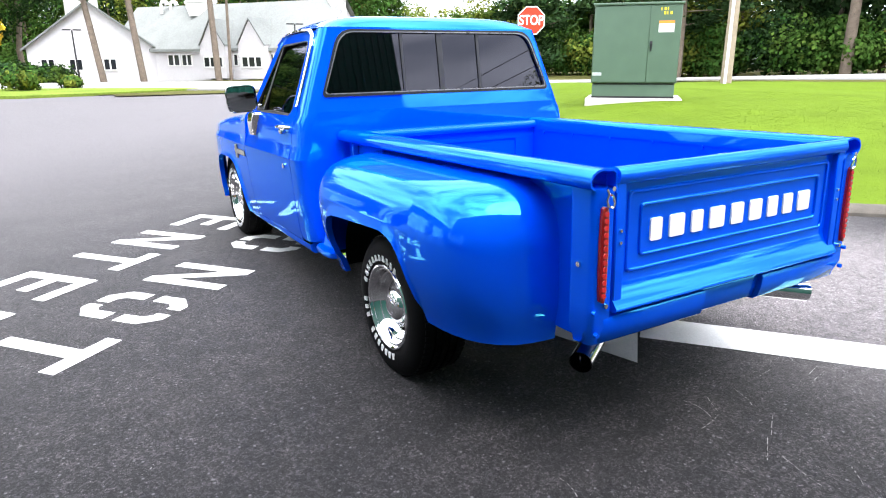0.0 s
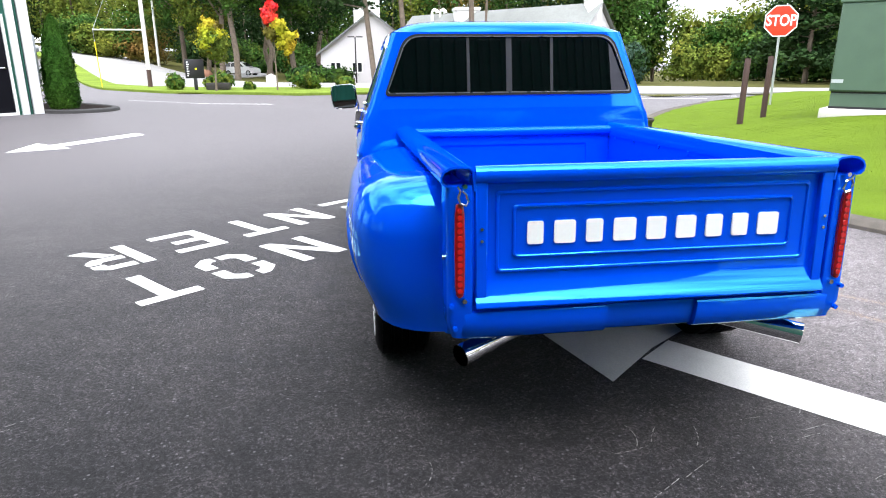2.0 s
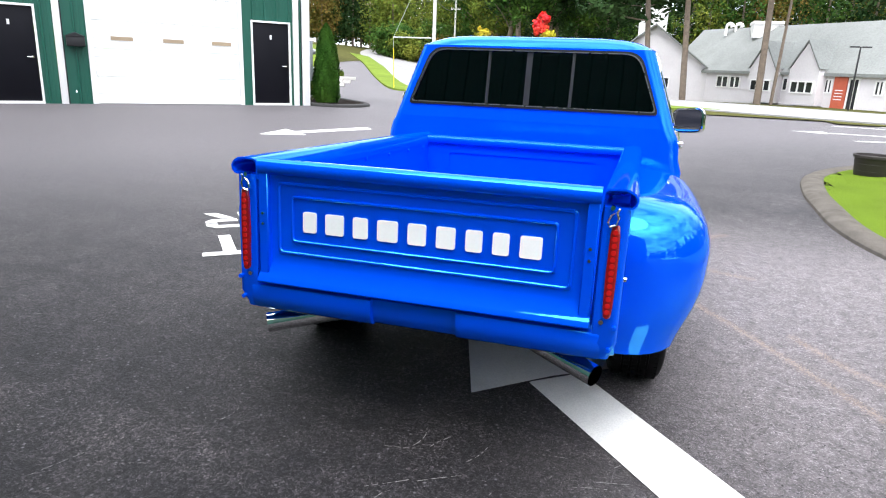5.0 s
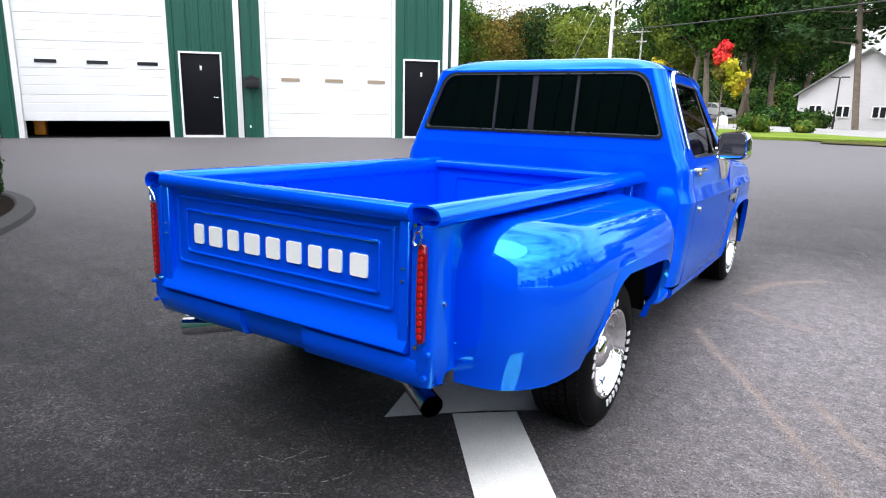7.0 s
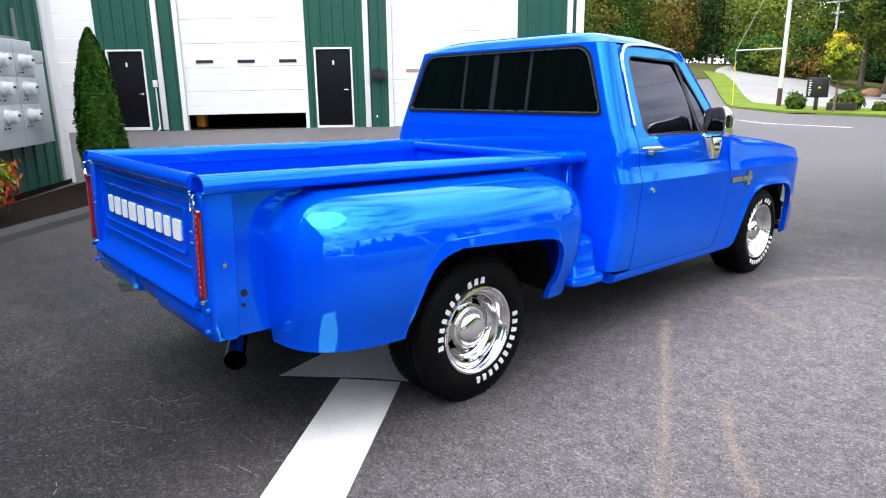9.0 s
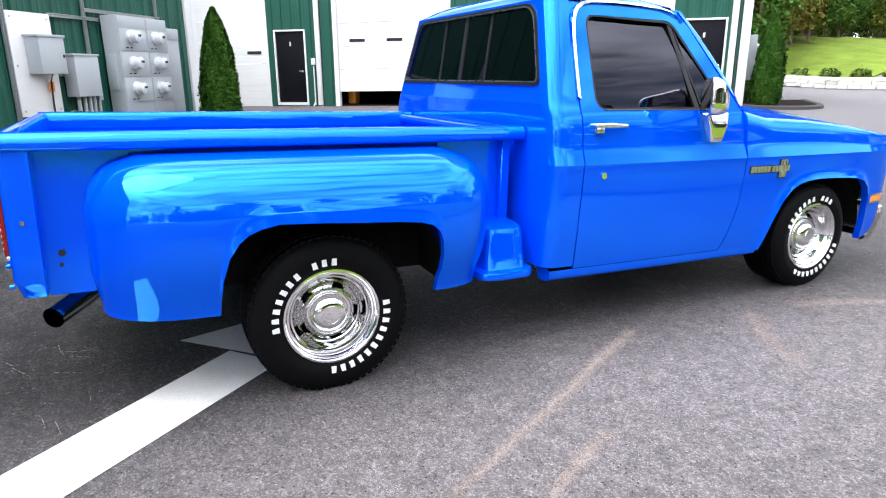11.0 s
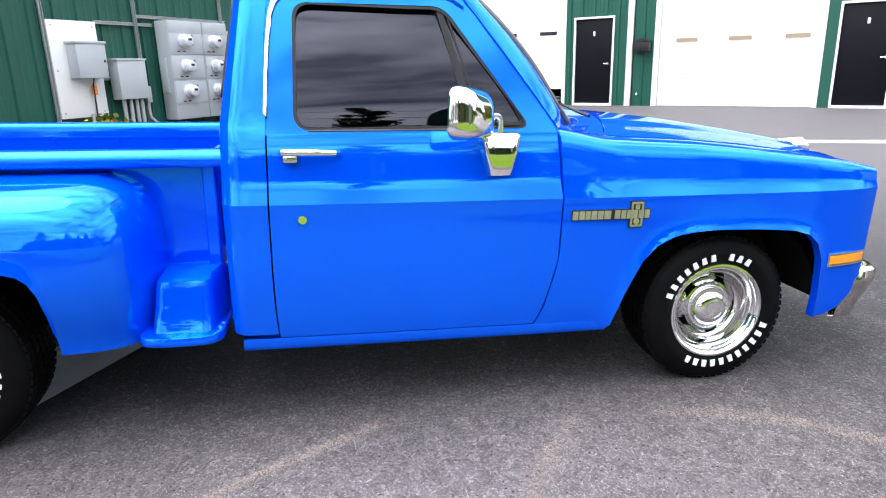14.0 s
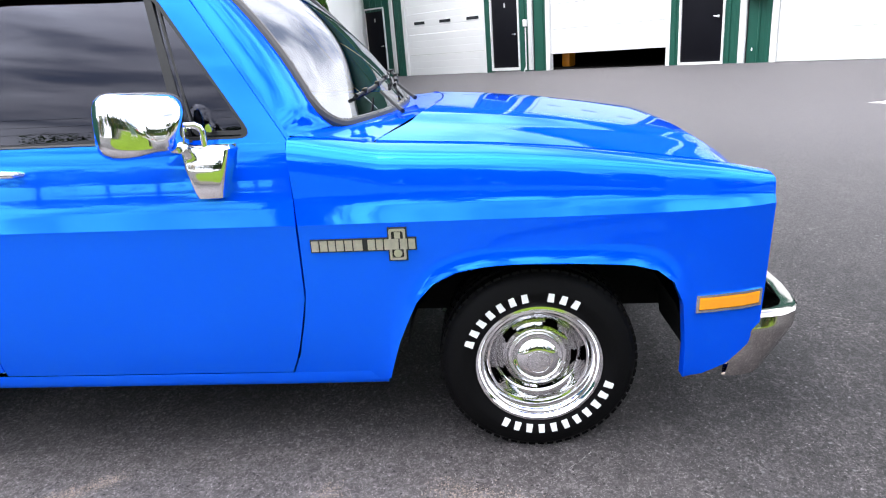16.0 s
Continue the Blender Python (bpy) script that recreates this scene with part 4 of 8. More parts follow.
# letter box
bm = bmesh.new()
wall_box(bm, 1.02, 1.38, 0.03, 0.22, 1.56, 1.78, bevel=0.02)
o1 = [at_wall(s, d, z) for s, d, z in ((1.0, 0.03, 1.78), (1.40, 0.03, 1.78), (1.20, 0.03, 1.87), (1.0, 0.24, 1.77), (1.40, 0.24, 1.77), (1.20, 0.24, 1.85))]
vs = [bm.verts.new(p) for p in o1]
for f in ((0, 1, 2), (3, 5, 4), (0, 2, 5, 3), (1, 4, 5, 2), (0, 3, 4, 1)):
    bm.faces.new([vs[i] for i in f])
tagged(link_mesh("letter_box", bm, SIGN_BLACK), "black metal letter box on the green siding", "letter box")
for c in (-5.46, 0.0):
    bm = bmesh.new()
    b0 = lambda s, d, z: at_wall(c + s, d, z)
    if c < 0:
        tube(bm, [b0(0.73, 0.05, 0.36), b0(0.73, 0.05, 1.45)], 0.018, 8)
        tube(bm, [b0(0.73, 0.05, 0.45), b0(0.69, 0.08, 0.36), b0(0.66, 0.06, 0.30)], 0.02, 8)
        wall_box(bm, c + 0.68, c + 0.79, 0.03, 0.10, 1.42, 1.60, bevel=0.01)
        add("conduit", bm, WHITEMETAL, garage, "white conduit with a switch box")
    else:
        tube(bm, [b0(1.12, 0.03, 0.62), b0(1.12, 0.10, 0.62), b0(1.12, 0.12, 0.57)], 0.016, 8)
        add("hose_tap", bm, STEEL, garage, "small steel hose tap")

# ---------------------------------------------------------------- side wing with the meters
WA = radians(145.0)
WC = Vector((-8.29, 0.41))
WDv, WNv = Vector((-math.cos(WA), -math.sin(WA))), Vector((math.sin(WA), -math.cos(WA)))
if WNv.x < 0:
    WNv = -WNv


def at_wing(s, d, z):
    p = WC + WDv * s + WNv * d
    return Vector((p.x, p.y, z))


wing = thing("meter_wing", pose(0, 0, 0), "green ribbed steel wing wall of the garage carrying the meters", "building wing", kind="structure")
w = wall_panel("siding_panel", 0.16, 16.0, -0.15, BH, 0.0, at_wing, pitch=0.30)
w.parent = wing
bm = bmesh.new()
wall_box(bm, -0.02, 0.16, -0.2, 0.04, -0.15, BH, at_wing, 0.01)
add("corner_trim", bm, WHITEMETAL, wing, "white corner trim")
bm = bmesh.new()
pa, pb = at_wing(0, 0, 0), at_wall(-11.55, 0.0, 0)
dv = (pb - pa).normalized()
nv = Vector((-dv.y, dv.x, 0)) * 0.1
for z in (0,):
    vs = [pa, pb, pb - nv, pa - nv]
    lowv, topv = [bm.verts.new((p.x, p.y, -0.2)) for p in vs], [bm.verts.new((p.x, p.y, BH)) for p in vs]
    for i in range(4):
        bm.faces.new((lowv[i], lowv[(i + 1) % 4], topv[(i + 1) % 4], topv[i]))
    bm.faces.new(topv)
add("return_wall", bm, WHITEMETAL, wing, "plain pale return wall")

# meters and boxes
bm = bmesh.new()
wall_box(bm, 3.12, 3.75, 0.035, 0.06, 0.80, 1.92, at_wing, 0.003)
board = tagged(link_mesh("meter_board", bm, WHITEBOARD), "white plywood board fixed to the green wall", "board")
for s in (3.17, 3.70):
    for z in (0.86, 1.35, 1.86):
        bm = bmesh.new()
        tube(bm, [at_wing(s, 0.05, z), at_wing(s, 0.066, z)], 0.012, 8)
        part("screw", bm, GALV, board)
bm = bmesh.new()
wall_box(bm, 3.17, 3.56, 0.06, 0.24, 1.26, 1.67, at_wing, 0.008)
cabn = tagged(link_mesh("utility_box", bm, GREYBOX), "pale grey steel box on the white board", "utility box", "grey boxes on the wall")
bm = bmesh.new()
wall_box(bm, 3.155, 3.575, 0.055, 0.25, 1.655, 1.685, at_wing, 0.006)
part("lid", bm, GREYBOX, cabn)
bm = bmesh.new()
wall_box(bm, 3.20, 3.215, 0.24, 0.252, 1.44, 1.47, at_wing)
part("latch", bm, SIGN_BLACK, cabn)
bm = bmesh.new()
tube(bm, [at_wing(3.32, 0.15, 1.26), at_wing(3.32, 0.12, 1.18), at_wing(3.30, 0.09, 0.95), at_wing(3.31, 0.09, 0.55)], 0.010, 6)
tagged(link_mesh("hanging_cable", bm, CABLE), "black cable hanging from the grey box", "cable")
bm = bmesh.new()
wall_box(bm, 3.26, 3.33, 0.09, 0.105, 1.06, 1.17, at_wing, 0.004)
tagged(link_mesh("orange_tag", bm, ORANGE), "orange tag tied to the cable", "tag")
for s in (3.27, 3.36):
    bm = bmesh.new()
    tube(bm, [at_wing(s, 0.09, 0.02), at_wing(s, 0.09, 0.84)], 0.022, 10)
    tagged(link_mesh("conduit_pipe", bm, PVC), "grey conduit pipe below the board", "conduit", "conduit pipes")
bm = bmesh.new()
wall_box(bm, 2.60, 3.02, 0.05, 0.22, 0.99, 1.48, at_wing, 0.008)
jb = tagged(link_mesh("utility_box", bm, GREYBOX), "plain grey junction box on struts", "utility box", "grey boxes on the wall")
bm = bmesh.new()
wall_box(bm, 2.585, 3.035, 0.045, 0.23, 1.465, 1.49, at_wing, 0.006)
part("lid", bm, GREYBOX, jb)
for s in (2.66, 2.74, 2.83, 2.93):
    bm = bmesh.new()
    tube(bm, [at_wing(s, 0.13, 0.02), at_wing(s, 0.13, 1.0)], 0.024, 10)
    tagged(link_mesh("conduit_pipe", bm, PVC), "grey conduit pipe below the junction box", "conduit", "conduit pipes")
bm = bmesh.new()
wall_box(bm, 2.49, 2.57, 0.05, 0.14, 0.93, 1.14, at_wing, 0.01)
tube(bm, [at_wing(2.53, 0.10, 0.93), at_wing(2.53, 0.10, 0.75), at_wing(2.46, 0.12, 0.66), at_wing(2.40, 0.12, 0.64)], 0.022, 8)
tagged(link_mesh("conduit_elbow", bm, PVC), "grey conduit body with an elbow", "conduit")
panel = thing("electricity_meters", pose(0, 0, 0), "grey steel panel with six round electricity meters", "meter panel")
for s0, s1, z0, z1, d in ((1.62, 2.22, 0.68, 1.98, 0.27), (1.13, 1.615, 0.68, 1.98, 0.27), (0.78, 1.125, 0.68, 1.88, 0.24)):
    bm = bmesh.new()
    wall_box(bm, s0, s1, 0.04, d, z0, z1, at_wing, 0.008)
    cb = part("cabinet_section", bm, GREYBOX, panel)
    bm = bmesh.new()
    wall_box(bm, s0 + 0.01, s1 - 0.01, d, d + 0.012, z1 - 0.16, z1 - 0.01, at_wing, 0.004)
    part("top_cover", bm, GREYBOX, cb)
    if d > 0.25:
        mid = (s0 + s1) / 2 + 0.06
        for z in (1.70, 1.37, 1.04):
            bm = bmesh.new()
            wall_box(bm, s0 + 0.012, s1 - 0.012, d, d + 0.010, z - 0.155, z + 0.155, at_wing, 0.004)
            part("meter_door", bm, GREYBOX, cb)
            bm = bmesh.new()
            tube(bm, [at_wing(mid, d, z + 0.02), at_wing(mid, d + 0.045, z + 0.02), at_wing(mid, d + 0.05, z + 0.02), at_wing(mid, d + 0.13, z + 0.02), at_wing(mid, d + 0.145, z + 0.02)], [0.092, 0.092, 0.080, 0.076, 0.05], 20)
            mt = part("meter", bm, METERGLASS, cb, "round white electricity meter")
            bm = bmesh.new()
            wall_box(bm, mid - 0.03, mid + 0.03, d + 0.145, d + 0.149, z + 0.02, z + 0.05, at_wing)
            part("dial", bm, SIGN_BLACK, mt)
            bm = bmesh.new()
            wall_box(bm, mid - 0.15, mid - 0.10, d + 0.01, d + 0.05, z - 0.04, z + 0.10, at_wing, 0.012)
            part("breaker_handle", bm, SIGN_BLACK, cb, "black breaker handle")
            for k in range(2):
                bm = bmesh.new()
                wall_box(bm, mid - 0.02 + 0.09 * k, mid + 0.03 + 0.09 * k, d + 0.010, d + 0.013, z - 0.125, z - 0.11, at_wing)
                part("label_bar", bm, SIGN_BLACK if k else REDLENS, cb)
bm = bmesh.new()
wall_box(bm, 2.22, 2.25, 0.08, 0.20, 1.05, 1.50, at_wing, 0.006)
part("side_handle", bm, GREYBOX, panel)
for a, b, v in (((3.78, 0.03, 2.3), (3.78, 0.03, 0.2), 1), ((2.52, 0.03, 2.4), (2.52, 0.03, 0.5), 1), ((0.98, 0.03, 2.4), (0.98, 0.03, 1.9), 1), ((3.12, 0.03, 1.92), (2.25, 0.03, 1.92), 0), ((2.52, 0.03, 2.02), (0.9, 0.03, 2.02), 0), ((3.1, 0.03, 1.25), (2.5, 0.03, 1.25), 0), ((3.9, 0.03, 0.64), (2.4, 0.03, 0.66), 0)):
    bm = bmesh.new()
    p, q = Vector(a), Vector(b)
    w_ = 0.02
    if v:
        wall_box(bm, a[0] - w_, a[0] - w_ + 0.006, 0.028, 0.06, b[2], a[2], at_wing)
        wall_box(bm, a[0] + w_ - 0.006, a[0] + w_, 0.028, 0.06, b[2], a[2], at_wing)
        wall_box(bm, a[0] - w_, a[0] + w_, 0.028, 0.034, b[2], a[2], at_wing)
    else:
        wall_box(bm, b[0], a[0], 0.028, 0.06, a[2] - w_, a[2] - w_ + 0.006, at_wing)
        wall_box(bm, b[0], a[0], 0.028, 0.06, a[2] + w_ - 0.006, a[2] + w_, at_wing)
        wall_box(bm, b[0], a[0], 0.028, 0.034, a[2] - w_, a[2] + w_, at_wing)
    st = tagged(link_mesh("strut_channel", bm, GALV), "galvanised strut channel bolted to the green wall", "strut", "strut channels")

# planting bed in front of the wing
bed_line = spline([(-2.5, -3.8), (-3.7, -1.9), (-4.75, -0.62), (-5.35, 0.10), (-6.2, 0.78), (-7.1, 1.18), (-7.9, 1.25), (-8.3, 0.95)], 5)
wing_side = [tuple(at_wing(s, 0.05, 0)[:2]) for s in (0.0, 2.0, 4.0, 6.0, 7.5)]
patch("mulch_bed", [(p.x, p.y) for p in bed_line] + wing_side[::-1], 0.07, MULCH, "dark mulch bed along the green wing", "mulch bed")
strip("kerb", [(p.x, p.y) for p in bed_line], 0.26, 0.0, DARKKERB, "low dark asphalt kerb round the mulch bed", "kerb",
      profile=[(1.0, -0.03), (0.93, 0.05), (0.75, 0.09), (0.3, 0.09), (0.1, 0.06), (0.0, -0.03)])
e2 = spline([tuple(at_wall(6.6, -0.2, 0)[:2]), tuple(at_wall(6.75, 0.3, 0)[:2]), tuple(at_wall(7.2, 0.5, 0)[:2]), tuple(at_wall(7.9, 0.4, 0)[:2]), tuple(at_wall(8.3, -0.4, 0)[:2]), tuple(at_wall(8.5, -3.0, 0)[:2])], 5)
patch("mulch_bed", [(p.x, p.y) for p in e2] + [tuple(at_wall(6.6, -3.0, 0)[:2])], 0.06, MULCH, "dark mulch bed at the corner of the garage", "mulch bed")
strip("kerb", [(p.x, p.y) for p in e2], 0.20, 0.0, DARKKERB, "low dark kerb round the corner bed", "kerb",
      profile=[(1.0, -0.03), (0.93, 0.05), (0.75, 0.08), (0.3, 0.08), (0.1, 0.06), (0.0, -0.03)])

# ---------------------------------------------------------------- the pickup truck
# Built level, y forward, origin on the ground under the rear axle; it stands nose-down by RAKE.
RAKE = -1.83
truck = thing("pickup_truck", pose(0, 0, 0, RAKE, -0.25), "glossy bright blue stepside pickup truck with chrome trim and white-lettered tyres", "pickup truck")

WID_Y = (0.9, 1.3, 2.2, 2.55, 3.0, 3.3, 3.45, 3.55, 3.62)
WID_X = (0.985, 0.991, 0.991, 0.986, 0.976, 0.961, 0.944, 0.921, 0.892)
PRO_Z = (0.32, 0.355, 0.45, 0.60, 0.75, 0.874, 0.885, 0.905, 0.925, 0.95, 0.965, 0.985, 1.015, 1.05, 1.10, 1.14)
PRO_X = (-0.075, -0.058, -0.036, -0.019, -0.010, -0.002, 0.0, -0.0068, -0.0135, -0.0218, -0.0258, -0.0282, -0.0302, -0.0350, -0.0485, -0.066)
SEAMX_Y = (2.2, 2.32, 2.44, 2.60, 3.7)
SEAMX_X = (0.905, 0.866, 0.826, 0.806, 0.805)
SEAM_Y = (2.2, 2.44, 2.80, 3.03, 3.27, 3.5, 3.62)
SEAM_Z = (1.133, 1.094, 1.076, 1.056, 1.026, 0.992, 0.966)


def crease(ob, z=0.885):
    """Keep the body line crisp."""
    me = ob.data
    for e in me.edges:
        if all(abs(me.vertices[k].co.z - z) < 2e-4 for k in e.vertices):
            e.use_edge_sharp = True
    return ob


def side_x(y, z):
    return float(np.interp(y, WID_Y, WID_X) + np.interp(z, PRO_Z, PRO_X))


def green_x(z):
    """Half width of the glasshouse."""
    return 0.922 - (z - 1.135) * 0.355


def fender_x(y, z):
    w, zt = float(np.interp(y, WID_Y, WID_X)), float(np.interp(y, SEAM_Y, SEAM_Z))
    if z <= 0.885:
        x = w + float(np.interp(z, PRO_Z, PRO_X)) * (1 - 0.5 * smoothstep(2.4, 3.3, y))
    else:
        q = min(1.0, (z - 0.885) / (zt - 0.885))
        sxm = float(np.interp(y, SEAMX_Y, SEAMX_X))
        x = w - (w - sxm) * float(np.interp(q, (0, 0.12, 0.22, 0.30, 0.36, 0.50, 0.65, 0.76, 0.85, 0.92, 0.97, 1.0), (0, 0.058, 0.106, 0.140, 0.152, 0.166, 0.186, 0.216, 0.285, 0.43, 0.68, 1.0)))
    # rolled lip round the wheel opening
    if 2.40 < y < 3.44 and z < 0.83:
        d = edge_gap(y, z, FA_LINE)
        if d < 0.06:
            x += 0.017 * (1 - d / 0.06) ** 2
    return x


def edge_gap(y, z, line):
    """Distance from a wheel opening's edge."""
    return min(math.hypot(y - a, z - b) for a, b in line)


def finely(ys, zs, step=0.006):
    out = []
    for a, b, c, d in zip(ys, zs, ys[1:], zs[1:]):
        n = max(1, int(math.hypot(c - a, d - b) / step))
        out += [(a + (c - a) * k / n, b + (d - b) * k / n) for k in range(n)]
    return out


FA_Y = (2.30, 2.455, 2.47, 2.50, 2.555, 2.61, 2.68, 2.76, 2.85, 3.05, 3.20, 3.27, 3.32, 3.352, 3.366, 3.372, 3.376, 3.40)
FA_Z = (0.340, 0.340, 0.40, 0.50, 0.63, 0.692, 0.727, 0.742, 0.748, 0.744, 0.732, 0.712, 0.672, 0.60, 0.50, 0.42, 0.340, 0.340)

FA_LINE = finely(FA_Y[1:-1], FA_Z[1:-1])


def front_arch(y):
    return float(np.interp(y, FA_Y, FA_Z))


def gap_b(z):
    return float(np.interp(z, (0.36, 0.45, 0.62, 0.9, 1.14), (1.192, 1.184, 1.180, 1.181, 1.182)))


def gap_f(z):
    return float(np.interp(z, (0.36, 0.45, 0.64, 0.887, 1.139), (2.136, 2.176, 2.222, 2.224, 2.205)))


ZROWS = (0.386, 0.42, 0.48, 0.56, 0.65, 0.74, 0.82, 0.874, 0.885, 0.894, 0.905, 0.915, 0.925, 0.95, 0.965, 0.985, 1.015, 1.05, 1.075, 1.10, 1.118)


def door_side(sx):
    """One door with glass, frame, vent and fittings; sx: 1 right, -1 left."""
    bm = bmesh.new()
    n = 18
    rows = []
    for z in ZROWS:
        a, b = gap_b(z) + 0.003, gap_f(z) - 0.003
        rows.append([(sx * side_x(a + (b - a) * i / n, z), a + (b - a) * i / n, z) for i in range(n + 1)])
    quads(bm, rows)
    edge = [e for e in bm.edges if e.is_boundary]
    r = bmesh.ops.extrude_edge_only(bm, edges=edge)
    for v in [g for g in r["geom"] if isinstance(g, bmesh.types.BMVert)]:
        v.co.x -= sx * 0.035
    door = crease(part("door", bm, BLUE, truck))
    place = lambda y, z, d: (sx * (green_x(z) - d), y, z)
    outer = rounded([(1.186, 1.112), (1.196, 1.604), (1.866, 1.604), (2.212, 1.112)], [0.01, 0.11, 0.10, 0.01])
    inner = rounded([(1.272, 1.127), (1.280, 1.554), (1.810, 1.552), (2.112, 1.132)], [0.065, 0.055, 0.05, 0.05])
    part("window_frame", ring(bmesh.new(), outer, inner, 0.0, 0.03, place), BLUE, door)
    back_o = rounded([(1.150, 1.112), (1.150, 1.612), (1.90, 1.606), (2.225, 1.112)], [0.002, 0.002, 0.02, 0.002])
    part("door_surround", ring(bmesh.new(), back_o, rounded([(1.24, 1.116), (1.25, 1.575), (1.84, 1.573), (2.14, 1.118)], [0.05, 0.05, 0.05, 0.05]), 0.010, 0.045, place), BLUE, door)
    tight = [p + (Vector((1.7, 1.34)) - p).normalized() * 0.012 for p in inner]
    part("gasket", ring(bmesh.new(), inner, tight, 0.002, 0.034, place), TRIMBLACK, door)
    g = bmesh.new()
    zz = [1.122 + 0.436 * k / 12 for k in range(13)]
    bow = lambda z: 0.026 - 0.018 * 4 * (z - 1.122) / 0.436 * (1 - (z - 1.122) / 0.436)
    for lift in (0.0, 0.004):
        quads(g, [[place(*p, bow(z) + lift) for p in ((lo, z), (lo + (hi - lo) * 0.5, z), (hi, z))]
                  for z in zz for lo, hi in ((1.268 + 0.008 * (z - 1.122) / 0.43, 2.122 - 0.306 * (z - 1.122) / 0.43),)])
    part("side_window", g, TINT, door, "dark tinted side window glass")
    bm = bmesh.new()
    plate(bm, [(1.780, 1.550), (1.802, 1.550), (1.922, 1.134), (1.890, 1.134)], 0.006, 0.026, place)
    part("vent_bar", bm, TRIMBLACK, door, "black vent window bar")
    bm = bmesh.new()
    vent = [(1.815, 1.53), (1.832, 1.53), (2.094, 1.142), (1.932, 1.142)]
    ring(bm, rounded(vent, 0.02), rounded([(p[0] + (1.95 - p[0]) * 0.10, p[1] + (1.30 - p[1]) * 0.07) for p in vent], 0.02), 0.008, 0.022, place)
    part("vent_frame", bm, TRIMBLACK, door)
    bm = bmesh.new()
    disc(bm, place(1.985, 1.165, -0.004), 0.013, "x", 0.02)
    part("vent_knob", bm, CHROME, door)
    bm = bmesh.new()
    tube(bm, [place(1.32, 1.1275, 0.0), place(1.93, 1.1295, 0.0)], 0.004, 6)
    part("belt_trim", bm, GASKET, door, "thin grey rubber belt seal")
    # handle, lock
    bm = bmesh.new()
    hx = sx * (side_x(1.33, 1.055) + 0.022)
    tube(bm, [(hx - sx * 0.035, 1.225, 1.058), (hx, 1.235, 1.060), (hx + sx * 0.006, 1.32, 1.061), (hx, 1.41, 1.058), (hx - sx * 0.03, 1.425, 1.055)], [0.008, 0.012, 0.013, 0.011, 0.007], 10)
    handle = part("handle", bm, CHROME, door, "chrome pull handle")
    bm = bmesh.new()
    box(bm, hx - 0.03, hx + 0.008, 1.235, 1.285, 1.025, 1.052, 0.008)
    part("handle_button", bm, STEEL, handle)
    bm = bmesh.new()
    disc(bm, (sx * (side_x(1.29, 0.835) + 0.003), 1.292, 0.833), 0.016, "x", 0.012)
    part("door_lock", bm, CHROME, door, "round chrome key lock")
    # mirror
    bm = bmesh.new()
    c = Vector((sx * 1.050, 1.866, 1.192)) if sx > 0 else Vector((-1.066, 1.85, 1.220))
    m = Matrix.Translation(c) @ Matrix.Rotation(radians(-36 if sx > 0 else -15), 4, "Z") @ Matrix.Rotation(radians(-4), 4, "Y") @ Matrix.Rotation(radians(0 if sx > 0 else 6), 4, "X")
    rows = []
    for j, (dy, k) in enumerate(((-0.055, 0.92), (-0.048, 0.985), (-0.035, 1.0), (-0.012, 0.985), (0.012, 0.94), (0.034, 0.86), (0.054, 0.75), (0.070, 0.61), (0.083, 0.45), (0.091, 0.28), (0.095, 0.12))):
        o = rounded([(-0.122 * k, -0.088 * k), (-0.122 * k, 0.088 * k), (0.122 * k, 0.088 * k), (0.122 * k, -0.088 * k)], 0.055 * k)
        rows.append([m @ Vector((p.x * (1.03 if sx > 0 else 0.80), dy * (0.68 if sx > 0 else 0.40), p.y - (0.055 if sx > 0 else 0.02) * (1 - k))) for p in o])
    vs = quads(bm, rows, close=True)
    cap(bm, vs[-1])
    mirror = part("mirror", bm, CHROME, door, "chrome door mirror")
    bm = bmesh.new()
    o = rounded([(-0.110, -0.076), (-0.110, 0.076), (0.110, 0.076), (0.110, -0.076)], 0.045)
    plate(bm, [tuple(p) for p in o], -0.036 if sx > 0 else -0.022, -0.032 if sx > 0 else -0.018, lambda a, b, d: m @ Vector((a * (1.0 if sx > 0 else 0.78), d, b)))
    part("mirror_glass", bm, mirror_mat(sx), mirror, "mirror glass")
    bm = bmesh.new()
    bx = side_x(2.0, 1.06)
    tube(bm, [m @ Vector((-sx * 0.06, 0.02, -0.05)), (sx * 0.995, 1.945, 1.183), (sx * 0.982, 1.966, 1.182), (sx * 0.973, 1.978, 1.174), (sx * 0.970, 1.984, 1.160), (sx * (bx + 0.016), 1.985, 1.11)], 0.010, 10)
    part("mirror_arm", bm, CHROME, mirror)
    bm = bmesh.new()
    rows = []
    for z, w, d in ((1.122, 0.080, 0.046), (1.112, 0.086, 0.054), (1.06, 0.072, 0.050), (0.995, 0.052, 0.040), (0.974, 0.045, 0.032)):
        x0 = side_x(2.0, z) - 0.004
        o = rounded([(-w, 0), (-w * 0.8, d), (w * 0.8, d), (w, 0)], 0.012)
        rows.append([(sx * (x0 + p.y), 1.985 + p.x, z) for p in o])
    vs = quads(bm, rows, close=True)
    cap(bm, vs[0]); cap(bm, vs[-1])
    part("mirror_base", bm, CHROME, mirror, "tapered chrome mirror base")
    return door


def mirror_mat(sx):
    return CHROME if sx > 0 else GREYMIRROR


GREYMIRROR = mat("mirror_silver", (0.75, 0.77, 0.8), 0.02, 1, 0.01)


